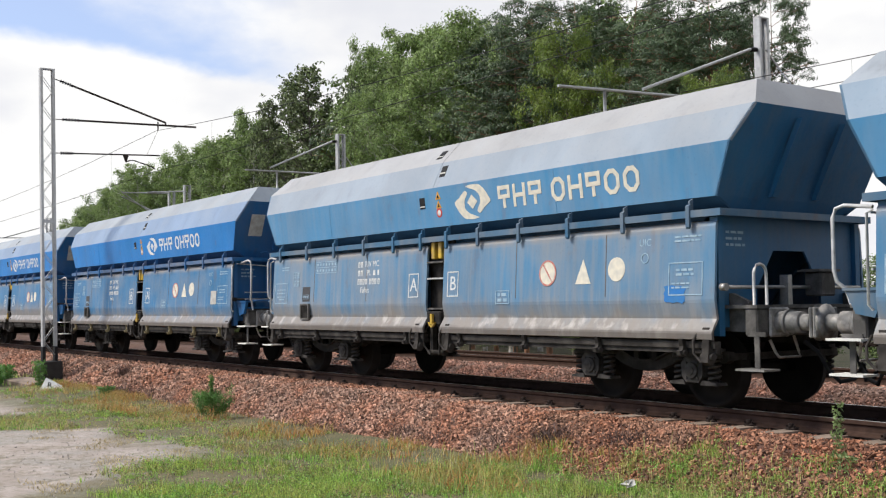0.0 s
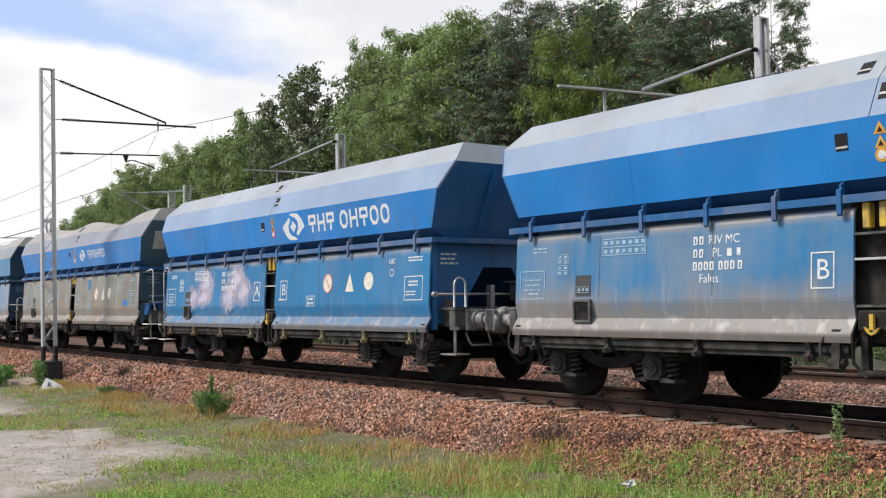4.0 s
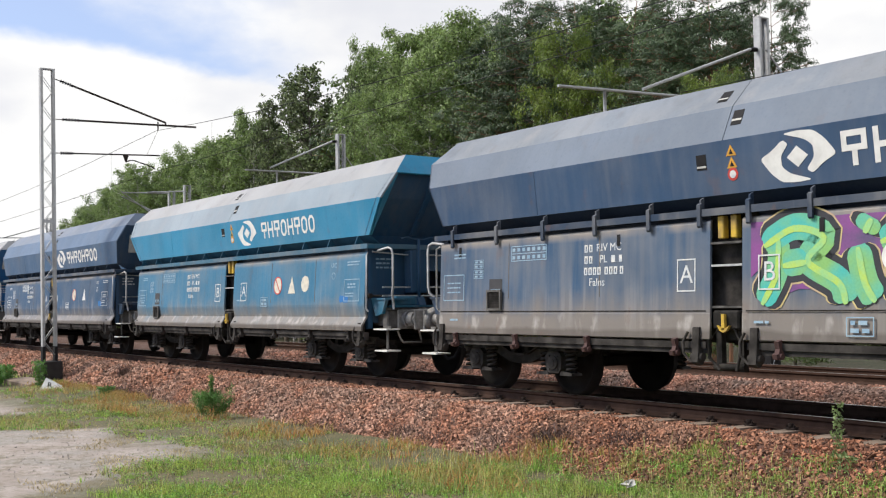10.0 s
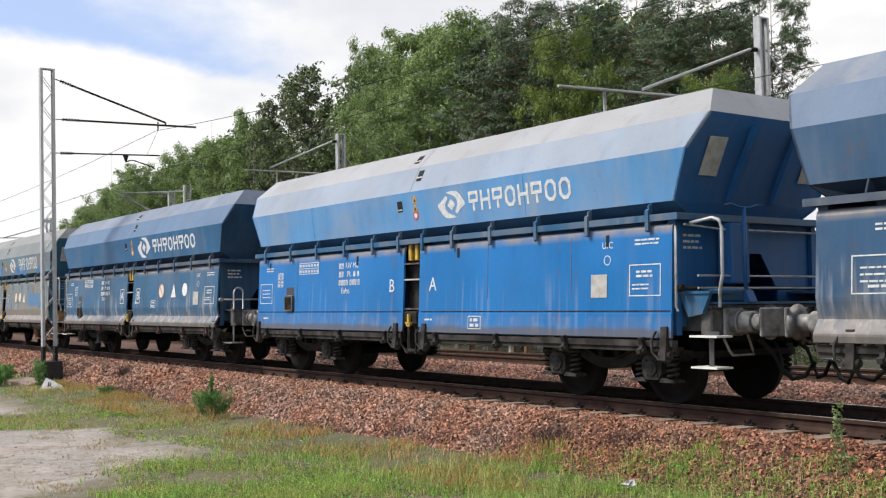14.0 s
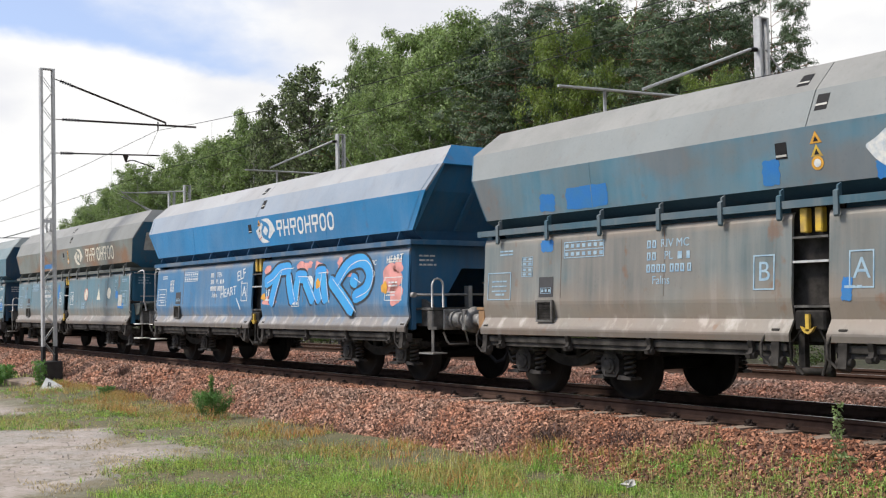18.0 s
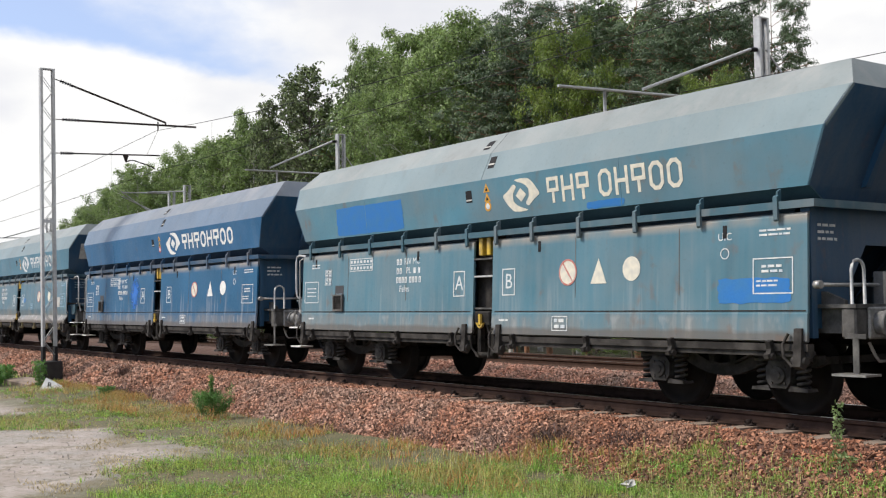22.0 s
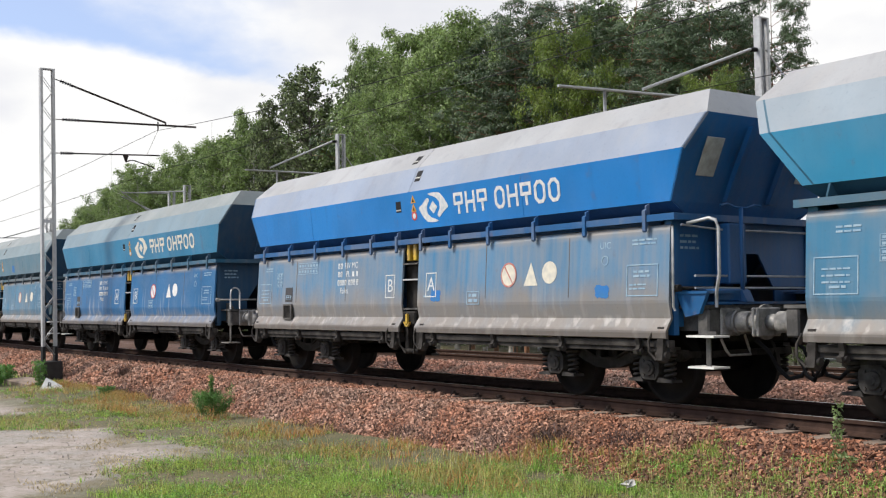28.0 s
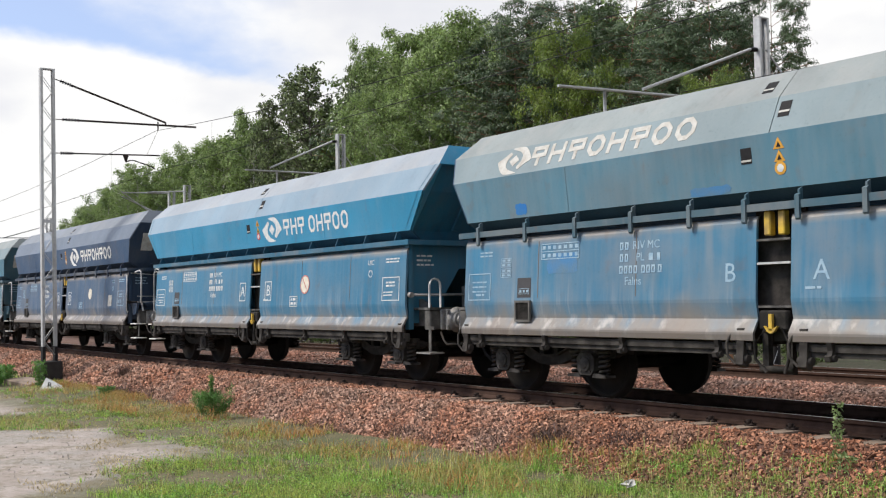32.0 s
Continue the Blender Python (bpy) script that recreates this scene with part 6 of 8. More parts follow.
SPECIAL = {
    -1: dict(ab=("B", "A")),
    0: dict(bx=0.5, logo_mat=CREAM, symbols=STD_SYM, patches=[("lip", 5.1, 1.4, 0.17, 0.1, BLUEP)], ink2=FADED),
    1: dict(word=(1.51, 2.6, 0.31), logo=(0.87, 2.86, 0.82, "upper"), symbols=(("no", 2.5), ("tri", 3.05), ("disc", 3.5), ("plate", 4.8)), ab=("B", "A")),
    2: dict(word=(1.34, 2.53, 0.31), logo=(0.72, 2.86, 0.8, "upper"), symbols=(("no", 2.55), ("tri", 3.0), ("disc", 3.4)), ab=("B", "A"), patches=[("lip", 4.6, 1.55, 0.22, 0.12, BLUEP)]),
    3: dict(ink2=WORNWHITE, graffiti=[(-1, [("blob", SPRAYHAZE, 0.0005, [(-3.95, 1.55, 0.5, 0.35), (-3.3, 1.8, 0.6, 0.5)]), ("blob", SPRAYHAZE, 0.0012, [(-3.4, 1.5, 0.6, 0.28), (-1.6, 1.85, 0.55, 0.45)]), ("blob", SPRAYHAZE, 0.0019, [(-2.0, 1.55, 0.6, 0.4), (-1.2, 1.6, 0.5, 0.4)])])]),
    4: dict(boxed=False, symbols=(("no", 2.28), ("tri", 2.9), ("disc", 3.42)), logo=(0.9, 2.88, 0.6, "upper"), word=(1.5, 1.62, 0.24), split=False, ink=FADED, ab=("B", "A"), sym_mat=CREAM, patches=[("upper", -3.6, 2.86, 0.16, 0.14, BLUEP), ("lip", 1.6, 2.0, 0.12, 0.14, BLUEP), ("lip", 4.75, 1.45, 0.18, 0.08, BLUEP), ("upper", 3.0, 3.02, 0.16, 0.1, BLUEP)]),
    5: dict(ring_mat=REDP, disc_mat=WORNWHITE, boxed=False, logo=(0.54, 2.86, 1.05, "upper"), word=(1.4, 3.0, 0.42), symbols=(("no", 0.78),), ax=-1.52, bx=1.55),
    6: dict(word=(1.7, 3.13, 0.37), logo=(1.0, 2.86, 1.05, "upper"), split=False, logo_mat=WHITE, sym_mat=WHITE, raised=0.019, graffiti=[(1, [("field", PURPLE, 0.004, [(0.36, 5.5, 1.5, 2.19)]), (0.47, PALEYELLOW, 0.006, BUBBLE), (0.43, OUTLINE, 0.0085, BUBBLE), (0.29, GREENS, 0.012, BUBBLE), (0.075, LIME, 0.0155, [[(a, b - 0.02) for a, b in r] for r in BUBBLE])])], symbols=(("tri", 3.0), ("disc", 4.05), ("disc", 2.15))),
    7: dict(ring_mat=REDP, bx=0.75, split=False, word=(1.7, 2.45, 0.33), logo=(0.87, 2.86, 1.0, "upper"), ab=("B", "A"), logo_mat=WHITE, symbols=(("no", 2.35), ("tri", 2.95), ("disc", 3.5)), patches=[("lip", 5.0, 1.42, 0.16, 0.06, BLUEP)]),
    8: dict(nx=-2.5, tx=-3.2, word=(1.78, 3.1, 0.36), logo_mat=WHITE, split=False, boxed=False, ink2=WORNWHITE, sym_mat=WHITE, symbols=(("no", 2.42), ("tri", 3.4)), patches=[("lip", 4.9, 1.45, 0.14, 0.07, BLUEP)]),
    9: dict(ab=("B", "A"), boxed=False, split=False, ink2=WORNWHITE, logo=(1.12, 2.86, 0.8, "upper"), word=(1.7, 2.5, 0.3), symbols=(("plate", 4.45),)),
    10: dict(split=False, ink=WHITE, ink2=WORNWHITE, ab=("A", "B"), symbols=(("no", 2.3), ("tri", 3.1), ("disc", 3.8), ("plate", 4.5)), sym_mat=WHITE),
    11: dict(ink=FADED, ab=("B", "A"), logo=(1.1, 2.86, 0.9, "upper"), word=(2.1, 2.35, 0.4), symbols=(("no", 1.7), ("disc", 2.2), ("tri", 2.75)), patches=PATCHY),
    12: dict(split=False, reg="TEN", logo_mat=WORNWHITE, ink2=WORNWHITE, symbols=(("disc", 2.3),), sym_mat=WORNWHITE, logo=(0.38, 2.86, 0.95, "upper"), word=(1.02, 2.5, 0.33),
             graffiti=[(1, [("blob", PINK, 0.0003, [(0.5, 2.02, 0.14, 0.13), (2.0, 2.05, 0.25, 0.12), (2.3, 2.1, 0.08, 0.07), (2.6, 2.05, 0.11, 0.1), (2.75, 1.9, 0.22, 0.2), (3.45, 2.1, 0.1, 0.09), (3.7, 1.98, 0.28, 0.16), (5.2, 1.75, 0.3, 0.25), (5.35, 1.5, 0.2, 0.2), (0.6, 1.42, 0.3, 0.09), (5.4, 1.95, 0.15, 0.12)]), (0.34, OUTLINE, 0.0018, BLOCK), (0.245, SPRAYBLUE, 0.0044, BLOCK), (0.016, WORNWHITE, 0.007, [[(a + 0.115, b) for a, b in s] for s in BLOCK]), ("blob", ORANGE, 0.008, [(2.65, 1.72, 0.09, 0.09), (5.0, 1.6, 0.1, 0.1), (0.35, 1.5, 0.1, 0.07)]), ("word", WHITE, 0.009, [(5.3, 2.08, 0.17, "HEART", 4)])]),
                       (-1, [("word", WORNWHITE, 0.001, [(-1.42, 1.62, 0.27, "HEART", 6), (-0.78, 1.98, 0.3, "ELF", 10), (-0.74, 1.78, 0.2, "*", 0)]), (0.035, WORNWHITE, 0.001, [[(-1.0, 1.5), (-0.75, 1.25)]])])]),
    13: dict(ink2=FADED, ab=("B", "A"), logo_mat=CREAM, logo=(1.15, 2.86, 0.9, "upper"), word=(2.0, 2.55, 0.38), symbols=(("no", 2.0), ("tri", 3.15), ("disc", 4.05), ("plate", 5.0)), patches=[("upper", -2.1, 2.68, 0.7, 0.07, BLUEP), ("lip", 5.05, 1.38, 0.24, 0.07, BLUEP), ("lip", 4.7, 1.68, 0.1, 0.1, BLUEP), ("lip", -0.8, 1.85, 0.09, 0.22, BLUEP)]),
    14: dict(ink2=WORNWHITE, logo_mat=CREAM, logo=(0.9, 2.86, 0.9, "upper"), word=(1.6, 2.55, 0.36), symbols=(("no", 1.9), ("tri", 2.5), ("disc", 3.1)), patches=[("upper", -3.32, 2.82, 1.1, 0.25, BLUEP), ("flat", 5.0, 1.42, 0.5, 0.14, BLUEP), ("upper", 2.6, 2.6, 0.35, 0.05, BLUEP)]),
    15: dict(nx=-2.5, tx=-3.2, split=False, logo_mat=WHITE, ink2=WORNWHITE, sym_mat=WHITE, ax=-1.02, bx=0.8, symbols=(("no", 2.39), ("tri", 3.3), ("disc", 4.0)), word=(1.75, 3.1, 0.36), patches=[("flat", -1.6, 1.68, 0.42, 0.52, DIMHAZE)]),
    16: dict(word=(1.64, 3.05, 0.36), logo=(0.82, 2.86, 1.0, "upper"), split=False, ab=("B", "A"), symbols=(("no", 2.6), ("tri", 3.2), ("disc", 3.8), ("plate", 4.9)), patches=[("lip", 0.8, 1.62, 0.16, 0.07, BLUEP), ("lip", -2.9, 1.78, 0.16, 0.16, BLUEP), ("lip", -3.45, 1.88, 0.42, 0.07, BLUEP)]),
    17: dict(logo_mat=WHITE, ab=("B", "A"), symbols=(), graffiti=[(1, [(0.46, OUTLINE, 0.0012, SILVERS), (0.29, SILVER, 0.0035, SILVERS), (0.02, PURPLE, 0.0055, [[(a - 0.08, b) for a, b in r] for r in SILVERS])])]),
    18: dict(word=(1.36, 2.55, 0.33), logo=(0.67, 2.86, 0.9, "upper"), ab=("B", "A"), symbols=(("no", 2.6), ("tri", 3.1), ("disc", 3.5)), patches=[("lip", 0.75, 1.45, 0.13, 0.09, BLUEP), ("lip", 4.55, 1.45, 0.13, 0.08, BLUEP)]),
    19: dict(sym_mat=WHITE, ring_mat=REDP, disc_mat=WORNWHITE, ax=-0.87, logo_mat=CREAM, logo=(0.95, 2.86, 1.0, "upper"), word=(1.75, 2.95, 0.35), symbols=(("no", 1.9), ("tri", 2.95), ("disc", 3.35))),
    20: dict(boxed=False, ab=("B", "A"), ink=FADED, logo_mat=WORNPLATE, logo=(-4.6, 3.38, 0.85, "roof"), word=(-4.05, 3.3, 0.32), split=False, symbols=(("no", 2.7), ("tri", 3.55), ("disc", 4.2)), patches=[("upper", 1.6, 2.75, 0.16, 0.12, BLUEP), ("upper", -4.4, 2.66, 0.12, 0.08, BLUEP), ("upper", -0.9, 2.6, 0.3, 0.05, DULLBLUE), ("lip", -3.5, 1.85, 0.3, 0.14, DULLBLUE)]),
    21: dict(logo=(0.75, 2.86, 0.95, "upper"), word=(1.4, 2.6, 0.32), symbols=(("no", 2.2),), ink2=WORNWHITE),
    22: dict(logo_mat=WHITE, split=False, symbols=(("disc", 2.6), ("plate", 4.4))),
}


def mark_train():
    for sp in SPECS:
        k = sp["k"]
        w, near = NEAR[k]
        d = dict(sp)
        d["mats"] = near["mats"]
        d["marks"] = SPECIAL.get(k, {})
        mark_wagon(k, w, near, d)


mark_train()

# ---- overhead line ----
def lattice_mast(name, x, y, z0, z1, wx, wy, label, lean=0.0, base=True):
    """Mast of two channel posts with zigzag lacing on both faces; wide side along y."""
    t = new(name)
    t.matrix_basis = pose(x, y, z0, lean, 0, 0)
    tagged(t, label, "mast", group="overhead line masts")
    h = z1 - z0
    for sy in (-1, 1):
        bm = bmesh.new()
        o, i, f, e = sy * wy, sy * (wy - 0.012), sy * (wy - 0.07), wx - 0.012
        prism(bm, [(-wx, o), (wx, o), (wx, f), (e, f), (e, i), (-e, i), (-e, f), (-wx, f)], 0, h, "z")
        part("post", bm, GALV, t)
    n = max(2, int(h / 0.415))
    for sx in (-1, 1):
        for i in range(n):
            bm = bmesh.new()
            za, zb = 0.2 + (h - 0.4) * i / n, 0.2 + (h - 0.4) * (i + 1) / n
            s = 1 if i % 2 else -1
            cyl(bm, (sx * (wx + 0.006), -s * (wy - 0.05), za), (sx * (wx + 0.006), s * (wy - 0.05), zb), 0.009, 5)
            part("lacing_bar", bm, GALV, t)
    bm = bmesh.new()
    box(bm, (-wx, -wy, h), (wx, wy, h + 0.03))
    part("cap_plate", bm, GALV, t)
    return t


def rod(name, pts, r, material, parent, label=""):
    bm = bmesh.new()
    tube(bm, pts, r, 7)
    return part(name, bm, material, parent, label)


def insulator(parent, a, z):
    bm = bmesh.new()
    a, z = Vector(a), Vector(z)
    for i in range(6):
        p = a.lerp(z, (i + 0.3) / 6)
        q = a.lerp(z, (i + 0.7) / 6)
        cyl(bm, p, q, 0.055, 9, 0.03)
    cyl(bm, a, z, 0.022, 6)
    part("insulator", bm, BLACK, parent, "dark ribbed insulator")


def mast_foot(m, z):
    bm = bmesh.new()
    rounded(bm, (-0.32, -0.28, z - 0.55), (0.32, 0.28, z + 0.06), 0.02)
    part("foundation", bm, DARKBASE, m, "dark bituminous foundation block")


def build_masts():
    near = lattice_mast("catenary_mast", -31.3, 8.57, -0.2, 8.03, 0.085, 0.2, "grey lattice catenary mast with cantilever arms", lean=0.98)
    mast_foot(near, 0.0)
    bm = bmesh.new()
    for sy in (-1, 1):
        a, b = sorted((sy * 0.207, sy * 0.125))
        box(bm, (-0.102, a, 0.05), (0.102, b, 0.47))
    part("black_foot", bm, BLACK, near)
    bm = bmesh.new()
    box(bm, (0.087, -0.13, 3.9), (0.095, 0.13, 4.0))
    part("batten_plate", bm, GALV, near)
    # arms reach over the track (towards +y), each on an insulator with a clevis
    for y0, z0, y1, z1, r in ((0.2, 8.0, 3.434, 6.97, 0.03), (0.2, 6.85, 4.395, 6.90, 0.03), (0.2, 5.89, 3.245, 5.975, 0.021)):
        def along(u):
            return (0.04 * u, y0 + (y1 - y0) * u, z0 + (z1 - z0) * u)
        rod("cantilever_arm", [along(0.15), along(1.0)], r, RUSTY, near)
        rod("clevis", [along(0.0), along(0.06)], 0.016, STEEL, near)
        insulator(near, along(0.05), along(0.17))
    rod("hanger", [(0.04, 3.434, 6.98), (0.04, 3.44, 6.86)], 0.025, RUSTY, near)
    rod("messenger_clamp", [(0.04, 3.2, 6.98), (0.04, 3.2, 6.72)], 0.02, RUSTY, near)
    bm = bmesh.new()
    prism(bm, [(2.13, 5.945), (2.31, 5.945), (2.24, 5.73), (2.2, 5.73)], 0.02, 0.05, "x")
    part("bracket", bm, RUSTY, near)
    rod("registration_arm", [(0.035, 2.22, 5.74), (0.035, 2.38, 5.79), (0.035, 2.46, 5.79), (0.035, 3.0, 5.63), (0.035, 3.1, 5.56)], 0.018, RUSTY, near)
    rod("stay_wire", [(0.035, 3.2, 6.72), (0.035, 2.85, 5.97)], 0.005, RUSTY, near)
    # far-side masts, arms reach back over the far track (towards -y): x, top, sloping arm, level tube
    for x, top, slope, level in ((-35.7, 7.75, ((20.05, 7.48), (17.49, 6.32)), ((16.52, 6.19), (20.36, 6.25))), (-16.17, 7.83, ((20.01, 7.07), (16.53, 5.78)), ((14.18, 5.6), (20.36, 5.86))),
                                 (-52.85, 7.16, ((20.3, 7.1), (17.9, 7.0)), ((17.85, 7.05), (19.6, 5.9))), (-50.8, 7.27, ((20.3, 7.0), (18.4, 6.85)), ((17.2, 6.6), (19.3, 5.7))), (-75, 7.4, ((20.3, 6.9), (17.5, 6.0)), ((17.2, 6.0), (20.3, 6.1))), (-100, 7.4, ((20.3, 6.9), (17.5, 6.0)), ((17.2, 6.0), (20.3, 6.1)))):
        m = lattice_mast("catenary_mast", x, 20.5, -0.8, top, 0.09, 0.17, "grey lattice catenary mast behind the far track", lean=0.6)
        mast_foot(m, 0.1)
        bm = bmesh.new()
        for sy in (-1, 1):
            lo, hi = sorted((sy * 0.177, sy * 0.095))
            box(bm, (-0.107, lo, 0.15), (0.107, hi, 1.6))
        part("black_foot", bm, BLACK, m)

        def local(p):
            return (0.0, p[0] - 20.5 + 0.0105 * (p[1] + 0.8), p[1] + 0.8 - 0.0105 * (p[0] - 20.5))
        a, b = (local(p) for p in slope)
        rod("cantilever_arm", [a, b], 0.035, GALV, m)
        insulator(m, (0, -0.14, a[2] + 0.02), a)
        c, d = (local(p) for p in level)
        rod("cantilever_arm", [c, d], 0.032, GALV, m)
        if top > 7.6:
            y = c[1] + 1.25
            rod("drop_tube", [(0, y, c[2] + 0.05), (0, y, c[2] - 0.75)], 0.035, GALV, m)
        rod("stay", [(0, 0.14, top + 0.8 - 0.7), (0.35, 0.62, top + 0.8 - 1.6)], 0.02, GALV, m)


def wire(name, pts, r=0.008):
    bm = bmesh.new()
    tube(bm, pts, r, 5)
    ob = part(name, bm, BLACK, None)
    tagged(ob, "thin dark overhead line wire", "wire", group="overhead wires")


def build_wires():
    """Sagging messenger and level contact wire over each track, joined by droppers."""
    for xm, ym, zs, zc, sag, r in ((-31.3, 11.62, 6.57, 5.36, 0.98, 0.0075), (-16.2, 17.8, 5.86, 5.42, 0.25, 0.008)):
        span = 50.0

        def messenger(x):
            u = ((x - xm) / span) % 1.0
            return (x, ym - 0.2 * math.sin((x - xm) / 45.0), zs - (sag if x > xm else sag * 0.5) * 4 * u * (1 - u))

        def contact(x):
            u = ((x - xm) / span) % 1.0
            return (x, ym - 0.2 * math.sin((x - xm) / 45.0), zc - 0.10 * 4 * u * (1 - u) - (0.004 * (xm - x) if x < xm else 0.0))
        xs = [xm + span * i / 14 for i in range(-56, 43)]
        wire("messenger_wire", [messenger(x) for x in xs], r)
        wire("contact_wire", [contact(x) for x in xs], r)
        for i in range(-12, 10):
            x = xm + (i + 0.5) * 8.3
            wire("dropper", [messenger(x), contact(x)], 0.0025)


DARKBASE = mat("dark_bitumen_block", (0.03, 0.027, 0.026), 0.9, 0, 0.4, 5)
build_masts()
build_wires()

# ---- trees ----
BARK = mat("grey_brown_bark", (0.12, 0.1, 0.085), 0.95, 0, 0.4, 3, 0.6, 30)
BIRCHBARK = mat("white_birch_bark", (0.5, 0.48, 0.45), 0.9, 0, 0.5, 4, 0.4, 30, hue=(0.1, 0.09, 0.085))
PINEBARK = mat("orange_pine_bark", (0.26, 0.13, 0.075), 0.95, 0, 0.4, 3, 0.6, 30, hue=(0.12, 0.08, 0.06))
LEAF = {"birch": mat("birch_leaves", (0.215, 0.30, 0.10), 0.5, 0, 0.35, 0.3, 0, island=0.6, hue=(0.15, 0.225, 0.075), trans=0.42),
        "aspen": mat("aspen_leaves", (0.15, 0.195, 0.08), 0.5, 0, 0.35, 0.3, 0, island=0.85, hue=(0.08, 0.11, 0.05), trans=0.3),
        "pine": mat("pine_needles", (0.062, 0.105, 0.04), 0.5, 0, 0.35, 0.4, 0, island=0.5, hue=(0.032, 0.06, 0.028), trans=0.15),
        "maple": mat("yellow_green_leaves", (0.165, 0.225, 0.03), 0.5, 0, 0.35, 0.35, 0, island=0.4, hue=(0.10, 0.165, 0.03), trans=0.35),
        "oak": mat("dark_green_leaves", (0.14, 0.205, 0.06), 0.5, 0, 0.35, 0.35, 0, island=0.5, hue=(0.085, 0.135, 0.042), trans=0.25)}


def raw_mesh(name, verts, faces_n, loops):
    me = bpy.data.meshes.new(name)
    me.vertices.add(len(verts))
    me.vertices.foreach_set("co", verts.astype(np.float32).ravel())
    me.loops.add(len(loops))
    me.loops.foreach_set("vertex_index", loops.astype(np.int32))
    n = len(loops) // faces_n
    me.polygons.add(n)
    me.polygons.foreach_set("loop_start", np.arange(0, n * faces_n, faces_n, dtype=np.int32))
    me.polygons.foreach_set("use_smooth", np.zeros(n, dtype=bool))
    me.update(calc_edges=True)
    return me


def leaf_mesh(name, centres, size, rng, droop=0.3, narrow=0.55, facing=None):
    """Many small leaves, each a folded diamond, round the given centres (n x 3); facing: the way each one mostly looks."""
    n = len(centres)
    a = rng.normal(size=(n, 3))
    a[:, 2] -= droop
    if facing is not None:
        c = facing + rng.normal(size=(n, 3)) * 0.45
        c /= np.linalg.norm(c, axis=1)[:, None]
        a -= (a * c).sum(1)[:, None] * c
    a /= np.linalg.norm(a, axis=1)[:, None]
    b = np.cross(c, a) if facing is not None else np.cross(a, rng.normal(size=(n, 3)))
    b /= np.linalg.norm(b, axis=1)[:, None]
    c = np.cross(a, b)
    s = size * rng.uniform(0.6, 1.35, n)[:, None]
    v = np.stack([centres - a * s * 0.5, centres + b * s * narrow * 0.5 + c * s * 0.12, centres + a * s * 0.5, centres - b * s * narrow * 0.5 + c * s * 0.12], 1).reshape(-1, 3)
    return raw_mesh(name, v, 4, np.arange(4 * n))


